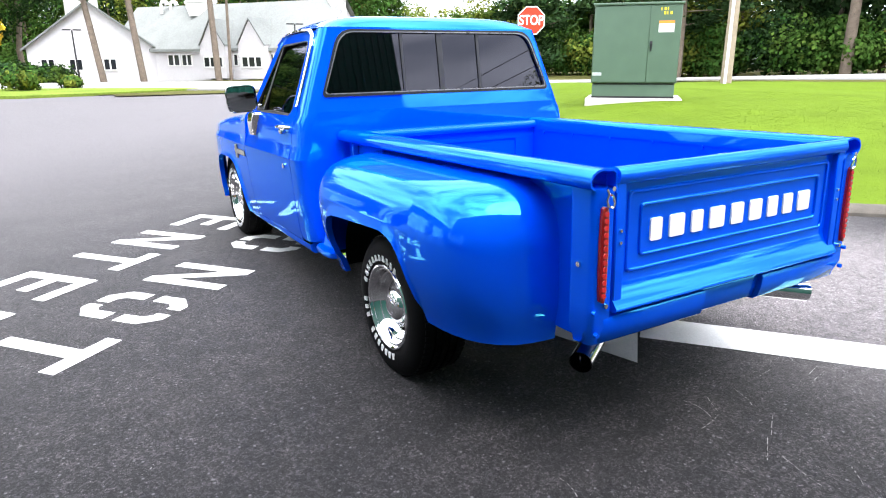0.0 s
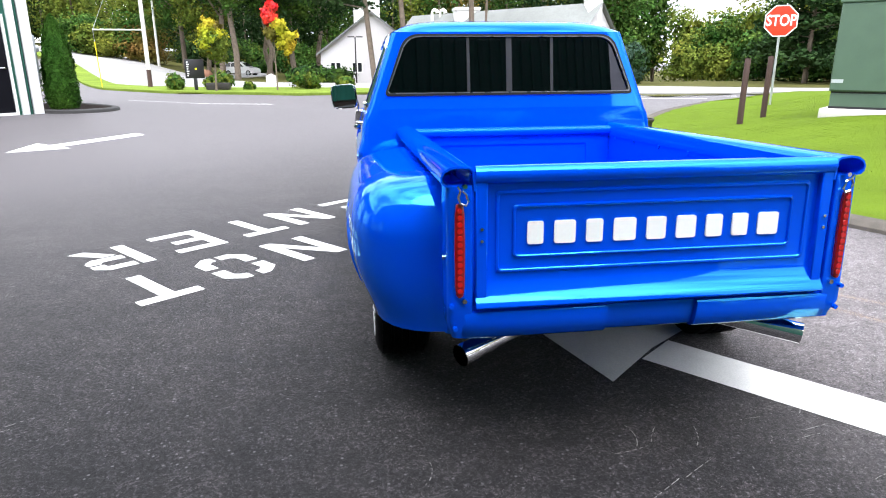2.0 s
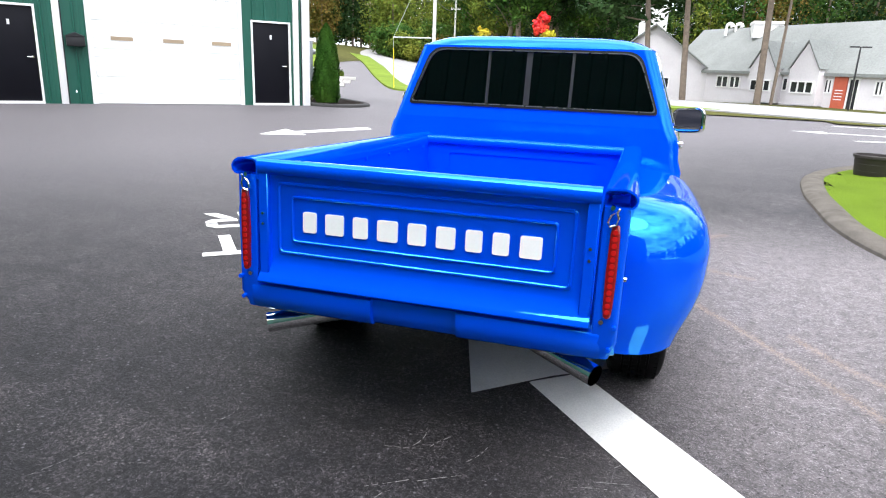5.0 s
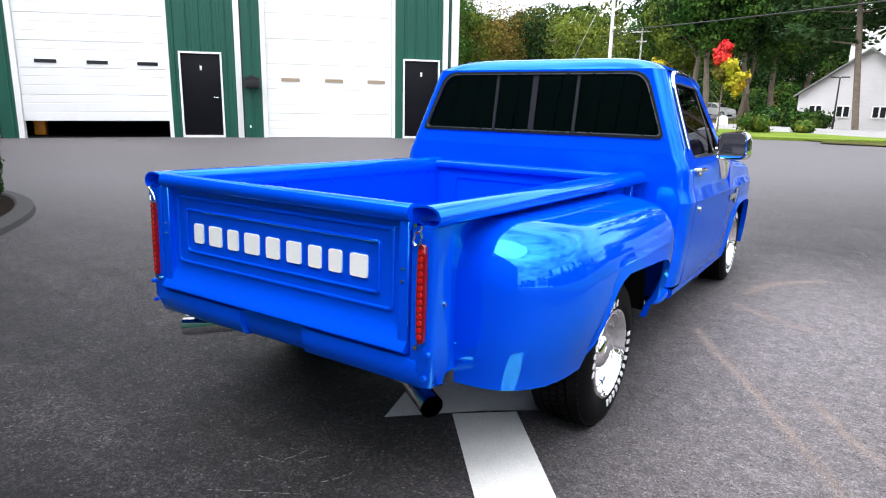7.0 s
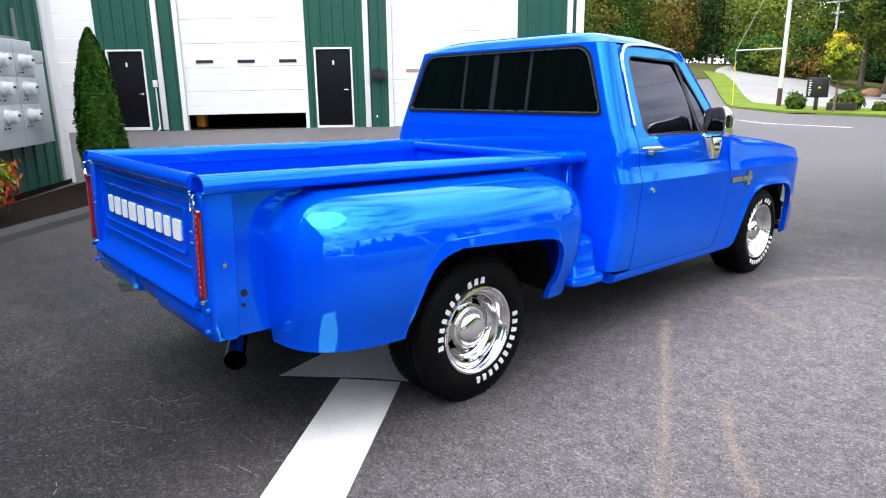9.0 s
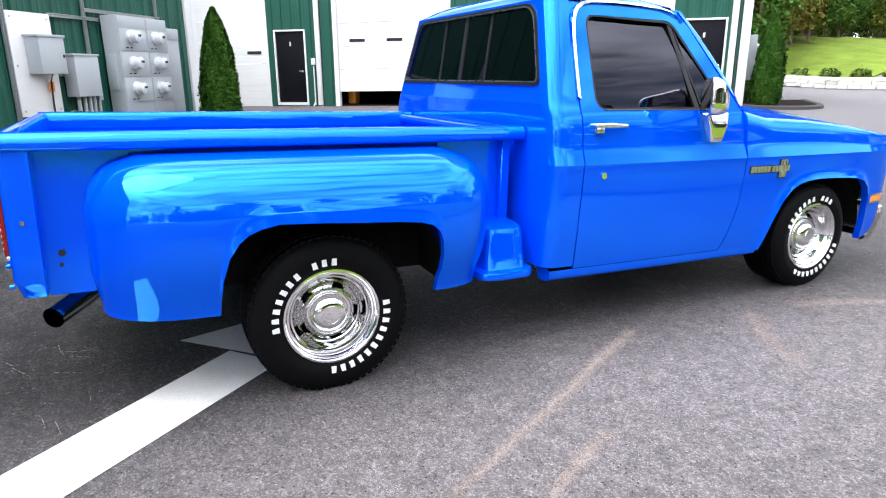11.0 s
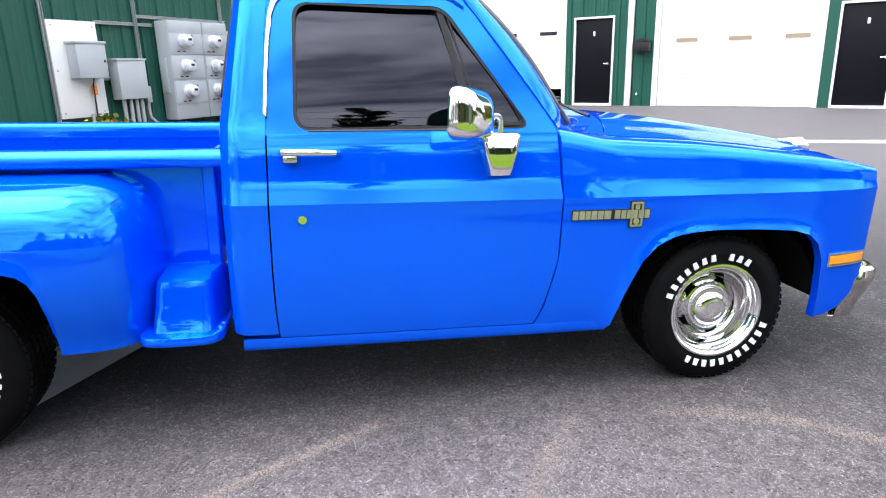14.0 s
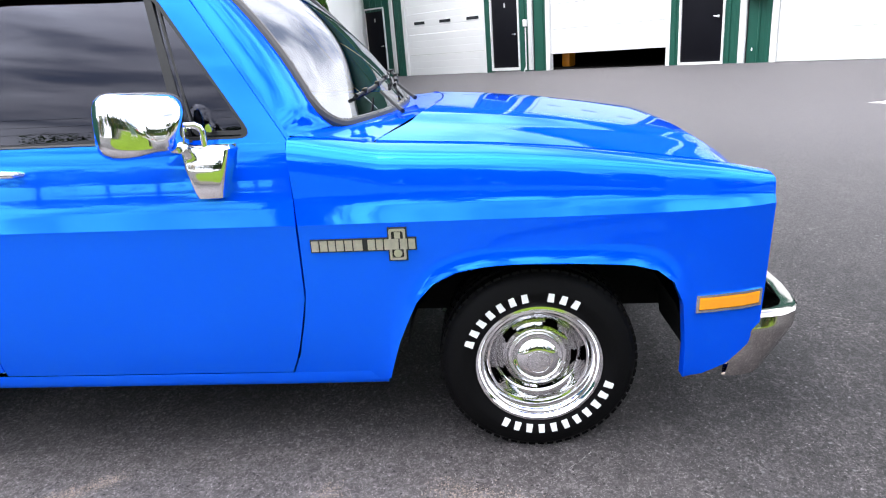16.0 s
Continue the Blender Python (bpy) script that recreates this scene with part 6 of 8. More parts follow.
# ---- cargo bed
TGY = -1.085
bm = bmesh.new()
box(bm, -0.632, 0.632, -1.04, 0.965, 0.585, 0.615)
part("bed_floor", bm, BED_BLUE, truck)
for sx in (1, -1):
    bm = bmesh.new()
    box(bm, *sorted((sx * 0.632, sx * 0.644)), -1.05, 0.968, 0.50, 1.022)
    side = part("bed_side", bm, BED_BLUE, truck)
    bm = bmesh.new()
    prof = [(0.628, 0.965), (0.630, 1.018), (0.636, 1.034), (0.648, 1.043), (0.690, 1.047), (0.715, 1.043), (0.735, 1.031), (0.745, 1.012), (0.742, 0.993), (0.730, 0.982), (0.716, 0.980), (0.716, 0.985), (0.728, 0.988), (0.737, 0.997), (0.739, 1.011), (0.730, 1.026), (0.712, 1.036), (0.690, 1.040), (0.650, 1.036), (0.640, 1.028), (0.636, 0.965)]
    ys = [-1.088, -1.0, -0.6, 0.0, 0.5, 0.9, 1.012]
    rows = [[(sx * x, y, z) for x, z in prof] for y in ys]
    vs = quads(bm, rows, close=True)
    n = len(prof)
    for k in range(10):
        for r_, fl in ((vs[0], 1), (vs[-1], 0)):
            cap(bm, (r_[k], r_[k + 1], r_[n - 2 - k], r_[n - 1 - k]) if k + 1 < n - 2 - k else (r_[k], r_[k + 1], r_[n - 1 - k]))
    part("bed_rail", bm, BLUE, truck, "rolled blue bed rail")
    for y in (-0.72, -0.40, -0.08, 0.24, 0.56, 0.84):
        for zz in (0.955,):
            bm = bmesh.new()
            disc(bm, (sx * 0.629, y, zz), 0.011, "x", 0.012, 10)
            part("bolt", bm, BED_BLUE, side)
    # rear stake post
    bm = bmesh.new()
    rows = []
    for z in (0.455, 0.47, 0.52, 0.60, 0.70, 0.80, 0.90, 0.984):
        k = 0.02 * smoothstep(0.52, 0.455, z)
        o = rounded([(0.640, -1.088 + k), (0.724 - k, -1.084 + k), (0.728 - k, -0.985), (0.642, -0.985)], [0.006, 0.022, 0.006, 0.002])
        rows.append([(sx * p.x, p.y, z) for p in o])
    vs = quads(bm, rows, close=True)
    cap(bm, vs[0]); cap(bm, vs[-1])
    post = part("stake_post", bm, BLUE, truck)
    bm = bmesh.new()
    box(bm, *sorted((sx * 0.644, sx * 0.652)), -0.985, -0.55, 0.44, 0.975)
    part("outer_bed_panel", bm, BLUE, truck)
    bm = bmesh.new()
    box(bm, *sorted((sx * 0.644, sx * 0.652)), 0.60, 0.966, 0.44, 0.985)
    part("outer_bed_panel", bm, BLUE, truck)
    bm = bmesh.new()
    box(bm, *sorted((sx * 0.652, sx * 0.69)), 0.918, 0.966, 0.44, 0.985, 0.006, 1)
    part("front_stake", bm, BLUE, truck)
    # taillight
    bm = bmesh.new()
    rows = []
    for z, w in ((0.612, 0.006), (0.618, 0.013), (0.65, 0.0165), (0.77, 0.0185), (0.89, 0.0165), (0.922, 0.013), (0.928, 0.006)):
        rows.append([(sx * (0.684 + a * w), -1.087 - b, z) for a, b in ((-1, 0), (-0.95, 0.010), (-0.5, 0.014), (0.5, 0.014), (0.95, 0.010), (1, 0))])
    vs = quads(bm, rows)
    cap(bm, vs[0]); cap(bm, vs[-1])
    tl = part("taillight", bm, REDLENS, post, "slim red LED taillight strip")
    for k in range(13):
        bm = bmesh.new()
        z = 0.635 + k * 0.0225
        disc(bm, (sx * 0.684, -1.101, z), 0.0095, "y", 0.004, 10)
        part("led_dot", bm, REDDOT, tl)
    # latch hook and bolts
    bm = bmesh.new()
    hook = [(0.690, 1.0), (0.683, 0.985), (0.690, 0.965), (0.682, 0.945), (0.664, 0.938), (0.657, 0.95), (0.664, 0.975), (0.676, 0.985)]
    tube(bm, [(sx * x, -1.105, z - 0.015) for x, z in hook], 0.0045, 6)
    tube(bm, [(sx * 0.668, -1.088, 0.985), (sx * 0.668, -1.112, 0.985)], 0.008, 8)
    part("latch_hook", bm, CHROME, post, "chrome latch hook")
    for x, z in ((0.668, 0.597), (0.712, 0.58), (0.700, 0.50)):
        bm = bmesh.new()
        disc(bm, (sx * x, -1.092, z), 0.009, "y", 0.014, 10)
        part("bolt", bm, STEEL if x < 0.67 else BLUE, post)
    for y, z, r_ in ((-1.03, 0.735, 0.009), (-1.035, 0.62, 0.0)):
        if r_:
            bm = bmesh.new()
            disc(bm, (sx * 0.729, y, z), r_, "x", 0.012, 10)
            part("bolt", bm, STEEL, post)
    for y, z, r_ in ((-0.93, 0.60, 0.014), (-0.935, 0.555, 0.008)):
        bm = bmesh.new()
        disc(bm, (sx * 0.653, y, z), r_, "x", 0.006, 12)
        part("drain_hole", bm, SIGN_BLACK, post, "small dark drain hole")

# front bed wall with rolled top
bm = bmesh.new()
box(bm, -0.632, 0.632, 0.952, 0.966, 0.60, 1.0)
quads(bm, [[(x, y, z) for y, z in ((0.930, 0.985), (0.923, 1.0), (0.926, 1.018), (0.940, 1.03), (0.958, 1.032), (0.970, 1.02), (0.971, 1.0))] for x in (-0.632, 0, 0.632)])
bed_front = part("bed_front_wall", bm, BED_BLUE, truck)
bm = bmesh.new()
ring(bm, rounded([(-0.50, 0.70), (-0.50, 0.945), (0.50, 0.945), (0.50, 0.70)], 0.02), rounded([(-0.48, 0.72), (-0.48, 0.925), (0.48, 0.925), (0.48, 0.72)], 0.02), 0.952, 0.944, lambda a, b, d: (a, d, b))
part("stamped_frame", bm, BED_BLUE, bed_front)

# tailgate
bm = bmesh.new()
prof = [(-0.010, 0.565), (0.012, 0.566), (0.020, 0.569), (0.023, 0.574), (0.022, 0.580), (0.012, 0.593), (0.000, 0.610), (-0.010, 0.628), (-0.016, 0.644), (-0.020, 0.660), (-0.020, 0.972), (-0.014, 0.985), (0.002, 0.990), (0.012, 1.000), (0.016, 1.016), (0.012, 1.032), (0.0, 1.043), (-0.016, 1.046), (-0.034, 1.040), (-0.042, 1.02), (-0.042, 0.565)]
rows = [[(x, TGY - o, z) for o, z in prof] for x in (-0.630, -0.4, 0, 0.4, 0.630)]
vs = quads(bm, rows, close=True)
cap(bm, vs[0]); cap(bm, vs[-1])
for sx in (1, -1):
    box(bm, *sorted((sx * 0.590, sx * 0.630)), TGY - 0.004, TGY + 0.03, 0.60, 1.0, 0.004, 1)
tailgate = part("tailgate", bm, BLUE, truck)
tp = lambda a, b, d: (a, TGY - d, b)
for hw, z0, z1, w, d in ((0.560, 0.684, 0.962, 0.012, -0.013), (0.502, 0.733, 0.914, 0.010, -0.012)):
    bm = bmesh.new()
    ring(bm, rounded([(-hw, z0), (-hw, z1), (hw, z1), (hw, z0)], 0.018), rounded([(-hw + w, z0 + w), (-hw + w, z1 - w), (hw - w, z1 - w), (hw - w, z0 + w)], 0.014), -0.022, d, tp)
    bmesh.ops.bevel(bm, geom=[e for e in bm.edges if abs(e.verts[0].co.y - e.verts[1].co.y) < 1e-6 and e.verts[0].co.y < TGY + 0.018], offset=0.003, segments=1, affect="EDGES")
    part("stamped_frame", bm, BLUE, tailgate)
# nine plain white blocks in place of the maker's name
x = -0.456
for w, h0, h1 in ((0.064, 0.778, 0.856), (0.086, 0.778, 0.856), (0.068, 0.778, 0.856), (0.092, 0.778, 0.856), (0.080, 0.778, 0.856), (0.082, 0.778, 0.856), (0.070, 0.778, 0.856), (0.068, 0.778, 0.856), (0.088, 0.778, 0.856)):
    bm = bmesh.new()
    k = w * 0.07
    o = rounded([(x + k, h0), (x + k, h1), (x + w - k, h1), (x + w - k, h0)], 0.010)
    plate(bm, [tuple(p) for p in o], -0.021, -0.014, tp)
    part("white_block", bm, WHITEPAINT, tailgate, "plain white block")
    x += w + 0.0268
for sx in (1, -1):
    for z in (0.84, 0.80):
        bm = bmesh.new()
        disc(bm, (sx * 0.610, TGY - 0.006, z), 0.006, "y", 0.008, 8)
        part("bolt", bm, STEEL, tailgate)

# roll pan with a plate recess
bm = bmesh.new()
RP = [(-0.045, 0.572), (-0.016, 0.553), (0.001, 0.551), (0.006, 0.543), (0.002, 0.50), (-0.010, 0.462), (-0.030, 0.447), (-0.07, 0.442)]
xs = [-0.722, -0.70, -0.66, -0.40, -0.166, -0.164, 0.0, 0.164, 0.166, 0.40, 0.66, 0.70, 0.722]
rows = []
for x in xs:
    inset = 0.020 if abs(x) < 0.165 else 0
    e = 0.03 * smoothstep(0.66, 0.722, abs(x))
    rows.append([(x, TGY - o + inset + e, z + 0.4 * e) for o, z in RP])
quads(bm, rows)
part("roll_pan", bm, BLUE, truck)

# exhaust tips
for sx in (1, -1):
    bm = bmesh.new()
    a, b = Vector((sx * 0.36, -0.80, 0.405)), Vector((sx * 0.665, -0.985, 0.355))
    d = (b - a).normalized()
    tube(bm, [a, b], 0.041, 20, caps=False)
    tube(bm, [b, b - d * 0.30], 0.037, 20, caps=False)
    tube(bm, [a - Vector((0, -0.9, -0.05)), a], 0.026, 10)
    part("exhaust_tip", bm, CHROME, truck, "polished steel exhaust tip")
    bm = bmesh.new()
    disc(bm, a.lerp(b, 0.3), 0.036, "x", 0.01)
    part("exhaust_bore", bm, UNDER, truck)

# ---- rear fenders
RA_Y = (-0.9, -0.428, -0.424, -0.41, -0.385, -0.35, -0.316, -0.27, -0.207, -0.05, 0.109, 0.25, 0.347, 0.40, 0.430, 0.450, 0.462, 0.472, 0.476, 0.9)
RA_Z = (0.384, 0.384, 0.44, 0.53, 0.62, 0.675, 0.703, 0.722, 0.735, 0.728, 0.718, 0.710, 0.700, 0.685, 0.660, 0.615, 0.54, 0.44, 0.372, 0.372)


def rear_fender(sx):
    # outline in plan from the bed side round the outside to the front
    plan = [(0.645, -0.845), (0.71, -0.842), (0.79, -0.832), (0.857, -0.812), (0.912, -0.780), (0.960, -0.735), (1.000, -0.675), (1.025, -0.60), (1.037, -0.53), (1.042, -0.455)]
    ys = [-0.430, -0.424, -0.416, -0.41, -0.40, -0.385, -0.37, -0.35, -0.333, -0.316, -0.295, -0.27, -0.24, -0.207, -0.13, -0.05, 0.03, 0.109, 0.18, 0.25, 0.30, 0.347, 0.375, 0.40, 0.417, 0.430, 0.442, 0.450, 0.457, 0.462, 0.468, 0.472, 0.476]
    plan += [(1.042 + 0.008 * (1 - ((y - 0.0) / 0.5) ** 2), y) for y in ys]
    plan += [(1.039, 0.52), (1.030, 0.58), (1.008, 0.635), (0.975, 0.682), (0.928, 0.716), (0.868, 0.740), (0.795, 0.755), (0.72, 0.761), (0.645, 0.763)]
    prof = [(0.0, 0.962), (0.15, 0.962), (0.32, 0.960), (0.48, 0.955), (0.62, 0.946), (0.73, 0.932), (0.82, 0.912), (0.89, 0.884), (0.945, 0.848), (0.98, 0.806), (0.995, 0.775)]
    cols = []
    for x, y in plan:
        outside = smoothstep(0.90, 0.97, x)
        zb = 0.384 if y < 0 else 0.372
        if -0.43 < y < 0.477 and x > 0.95:
            zb = float(np.interp(y, RA_Y, RA_Z))
        c = []
        for k, z in prof:
            d = 0.35 * (1 - k)
            ky = 1 - min(d, 0.16) / 0.76
            c.append((sx * (0.645 + (x - 0.645) * k), -0.042 + (y + 0.042) * ky, z))
        for t in (0.06, 0.16, 0.30, 0.45, 0.60, 0.74, 0.86, 0.94, 0.98, 1.0):
            z = 0.775 + (zb - 0.775) * t
            tuck = 1 - 0.23 * smoothstep(0.74, 0.33, z) ** 1.7
            d = zb + 0.05 - z
            lip = 0.012 * max(0.0, d / 0.05) if zb > 0.45 else 0.0
            c.append((sx * (0.645 + (x - 0.645) * tuck + lip), -0.042 + (y + 0.042) * (1 - 0.03 * smoothstep(0.55, 0.38, z)), z))
        cols.append(c)
    bm = bmesh.new()
    quads(bm, cols)
    bmesh.ops.remove_doubles(bm, verts=bm.verts, dist=2e-4)
    low = [e for e in bm.edges if e.is_boundary and abs(e.verts[0].co.x) > 0.70 and abs(e.verts[1].co.x) > 0.70]
    r = bmesh.ops.extrude_edge_only(bm, edges=low)
    for v in [g for g in r["geom"] if isinstance(g, bmesh.types.BMVert)]:
        v.co.x -= sx * 0.03
    return part("rear_fender", bm, BLUE, truck, "bulging blue stepside rear fender")


def side_step(sx):
    bm = bmesh.new()
    o = rounded([(0.66, 0.70), (0.935, 0.70), (0.955, 0.79), (0.945, 0.945), (0.90, 0.988), (0.66, 0.99)], [0.01, 0.04, 0.06, 0.06, 0.04, 0.01])
    rows = []
    for k, z in ((0.985, 0.375), (1.0, 0.383), (1.0, 0.398), (0.985, 0.408), (0.94, 0.412)):
        rows.append([(sx * (0.66 + (p.x - 0.66) * k), 0.87 + (p.y - 0.87) * k, z) for p in o])
    vs = quads(bm, rows, close=True)
    cap(bm, vs[0]); cap(bm, vs[-1])
    # riser
    rows = []
    for z, x1, y0, y1 in ((0.40, 0.915, 0.722, 0.984), (0.42, 0.902, 0.728, 0.982), (0.50, 0.885, 0.738, 0.979), (0.565, 0.876, 0.744, 0.977), (0.592, 0.866, 0.750, 0.974), (0.604, 0.83, 0.76, 0.970)):
        o2 = rounded([(0.65, y0), (x1, y0 + 0.015), (x1, y1 - 0.03), (0.65, y1)], [0.002, 0.03, 0.04, 0.002])
        rows.append([(sx * p.x, p.y, z) for p in o2])
    vs = quads(bm, rows, close=True)
    cap(bm, vs[-1])
    return part("side_step", bm, BLUE, truck, "blue side step ahead of the rear fender")


for _s in (1, -1):
    rear_fender(_s)
    side_step(_s)

# ---- wheels


def wheel(sx, y, z, R, xc, name, top_mid, low_mid):
    """A steel rally wheel with trim ring and cap in a tyre with raised white blocks; the disc faces sx."""
    axis = Matrix.Translation((sx * xc, y, z)) @ (Matrix.Identity(4) if sx > 0 else Matrix.Rotation(math.pi, 4, "Z"))
    W, rr = 0.128, 0.191
    bm = bmesh.new()
    prof = [(rr, -W + 0.02), (rr + 0.01, -W + 0.01), (rr + 0.04, -W), (R - 0.06, -W - 0.004), (R - 0.025, -W + 0.008), (R - 0.006, -W + 0.028), (R, -W + 0.045)]
    for g in (-0.055, -0.018, 0.018, 0.055):
        prof += [(R, g - 0.006), (R - 0.009, g - 0.005), (R - 0.009, g + 0.005), (R, g + 0.006)]
    prof += [(R, W - 0.045), (R - 0.006, W - 0.028), (R - 0.025, W - 0.008), (R - 0.045, W - 0.001), (R - 0.062, W + 0.004), (rr + 0.055, W + 0.005), (rr + 0.045, W + 0.004), (rr + 0.012, W - 0.004), (rr + 0.004, W - 0.012), (rr, W - 0.02)]
    lathe(bm, prof, 72, axis)
    tyre = part("tyre", bm, RUBBER, truck, "black tyre with raised white marking")
    # tread lugs
    bm = bmesh.new()
    for k in range(64):
        a = 2 * math.pi * k / 64
        for x0, x1, off in ((-W + 0.026, -0.064, 0.0), (-0.047, -0.027, 0.5), (-0.010, 0.010, 0.2), (0.027, 0.047, 0.7), (0.064, W - 0.026, 0.35)):
            aa = a + off * 2 * math.pi / 64
            mm = axis @ Matrix.Rotation(aa, 4, "X")
            shoulder = 0.004 if abs(x0 + x1) > 0.1 else 0.0
            box(bm, x0, x1, -0.0105, 0.0105, R - 0.012, R + 0.004 - shoulder, m=mm)
    tread = part("tread", bm, RUBBER, tyre)
    tread["kind"] = "stuff"
    # raised white marks: two arcs of plain bars
    r0, r1, xs_ = rr + 0.026, rr + 0.054, W + 0.0045

    def bars(mid, n, step, skip=-1):
        for i in range(n):
            if i == skip:
                continue
            a = mid + (i - (n - 1) / 2) * step
            w = step * 0.27
            bm = bmesh.new()
            plate(bm, [(a - w, r0), (a - w * 0.8, r1), (a, r1), (a + w * 0.8, r1), (a + w, r0), (a, r0)], xs_ - 0.006, xs_ + 0.0015, lambda q, r_, d: axis @ Vector((d, r_ * math.sin(q), r_ * math.cos(q))))
            part("white_bar", bm, TYREWHITE, tyre)
    bars(radians(top_mid), 11, radians(9.9), 7)
    bars(radians(low_mid), 11, radians(9.9))
    # rim: stepped trim ring, dished disc with slots, cap
    bm = bmesh.new()
    lathe(bm, [(rr + 0.006, W - 0.016), (rr + 0.012, W - 0.006), (rr + 0.008, W + 0.001), (rr, W + 0.002), (rr - 0.006, W - 0.004), (rr - 0.010, W - 0.012), (rr - 0.016, W - 0.012), (rr - 0.022, W - 0.020), (rr - 0.030, W - 0.040), (rr - 0.036, W - 0.042), (rr - 0.042, W - 0.056), (rr - 0.052, W - 0.075), (rr - 0.060, W - 0.080), (rr - 0.060, W - 0.11)], 64, axis)
    rim = part("rim", bm, CHROME, truck, "chrome slotted rally rim")
    bm = bmesh.new()
    n, rows = 90, []
    dp = [(0.134, W - 0.088), (0.128, W - 0.078), (0.118, W - 0.068), (0.108, W - 0.062), (0.098, W - 0.060), (0.090, W - 0.066), (0.080, W - 0.066), (0.070, W - 0.060)]
    for k in range(n):
        a = 2 * math.pi * k / n
        rows.append([axis @ Vector((h, r_ * math.sin(a), r_ * math.cos(a))) for r_, h in dp])
    vs = [[bm.verts.new(p) for p in r_] for r_ in rows]
    for k in range(n):
        slot = (k % 18) in (2, 3, 4, 5, 6, 7, 8)
        tip = (k % 18) in (2, 8)
        for j in range(len(dp) - 1):
            if slot and (j in (1, 2) and not (tip and j == 1)):
                continue
            bm.faces.new((vs[k][j], vs[k][j + 1], vs[(k + 1) % n][j + 1], vs[(k + 1) % n][j]))
    bmesh.ops.solidify(bm, geom=bm.faces[:], thickness=0.004)
    part("slotted_disc", bm, CHROME, rim)
    bm = bmesh.new()
    lathe(bm, [(0.0, W - 0.016), (0.026, W - 0.016), (0.034, W - 0.017), (0.0355, W - 0.020), (0.0375, W - 0.018), (0.041, W - 0.018), (0.056, W - 0.023), (0.068, W - 0.031), (0.077, W - 0.042), (0.082, W - 0.053), (0.083, W - 0.060), (0.088, W - 0.0585), (0.092, W - 0.060), (0.094, W - 0.063), (0.098, W - 0.061), (0.103, W - 0.063), (0.104, W - 0.068), (0.102, W - 0.076)], 64, axis)
    part("centre_cap", bm, CHROME, rim, "domed chrome centre cap")
    bm = bmesh.new()
    lathe(bm, [(0.001, -0.03), (0.15, -0.03), (0.17, -W + 0.03), (rr, -W + 0.025)], 32, axis)
    part("brake_drum", bm, UNDER, rim)
    return tyre


def local(y, z):
    s, c = math.sin(radians(-RAKE)), math.cos(radians(RAKE))
    return y * c - z * s, z * c + y * s


for _s in (1, -1):
    wheel(_s, *local(0.02, 0.312), 0.331, 0.815, "rear", *((-47, 131) if _s > 0 else (215, -20)))
    wheel(_s, *local(2.940, 0.298), 0.312, 0.806, "front", -21, 158)
# front wheel inner arch liners
for sx in (1, -1):
    bm = bmesh.new()
    rows = []
    for k in range(15):
        a = math.pi * k / 14
        rows.append([(sx * 0.60, 2.95 - 0.44 * math.cos(a), 0.42 + 0.40 * math.sin(a)), (sx * 0.90, 2.95 - 0.44 * math.cos(a), 0.42 + 0.37 * math.sin(a))])
    quads(bm, rows)
    part("wheel_liner", bm, UNDER, truck)
    bm = bmesh.new()
    rows = []
    for k in range(17):
        a = math.pi * k / 16
        y, z = 0.024 - 0.49 * math.cos(a), 0.40 + 0.40 * math.sin(a) ** 0.7
        rows.append([(sx * 0.655, y, 0.40), (sx * 0.655, y, z), (sx * 0.93, y, z - 0.01)])
    quads(bm, rows)
    part("wheel_liner", bm, UNDER, truck)

# ---------------------------------------------------------------- plants


def leaves(name, centres, sizes, material, parent=None, seed=1, flat=0.0, stretch=1.6, out=None):
    """Many small leaf blades, each a bent pair of triangles, at given places; out: the way each one faces."""
    r = np.random.RandomState(seed)
    c, s = np.asarray(centres, float), np.asarray(sizes, float)[:, None]
    n = len(c)
    d = r.normal(size=(n, 3))
    d[:, 2] *= 1 - flat
    d /= np.linalg.norm(d, axis=1)[:, None]
    u = np.cross(d, r.normal(size=(n, 3)))
    u /= np.linalg.norm(u, axis=1)[:, None]
    w = np.cross(d, u)
    if out is not None:
        w = np.asarray(out, float) + 0.42 * r.normal(size=(n, 3))
        w /= np.linalg.norm(w, axis=1)[:, None]
        u = np.cross(w, r.normal(size=(n, 3)))
        u /= np.linalg.norm(u, axis=1)[:, None]
        d = np.cross(u, w)
    v = np.empty((n, 4, 3))
    v[:, 0], v[:, 2] = c - d * s * stretch * 0.5, c + d * s * stretch * 0.5
    v[:, 1], v[:, 3] = c + u * s * 0.5 + w * s * 0.12, c - u * s * 0.5 + w * s * 0.12
    me = bpy.data.meshes.new(name)
    me.vertices.add(4 * n)
    me.vertices.foreach_set("co", v.reshape(-1))
    me.loops.add(4 * n)
    me.loops.foreach_set("vertex_index", np.arange(4 * n, dtype=np.int32))
    me.polygons.add(n)
    me.polygons.foreach_set("loop_start", np.arange(0, 4 * n, 4, dtype=np.int32))
    me.update(calc_edges=True)
    me.materials.append(material)
    ob = new(name, me)
    if parent:
        ob.parent = parent
    return ob


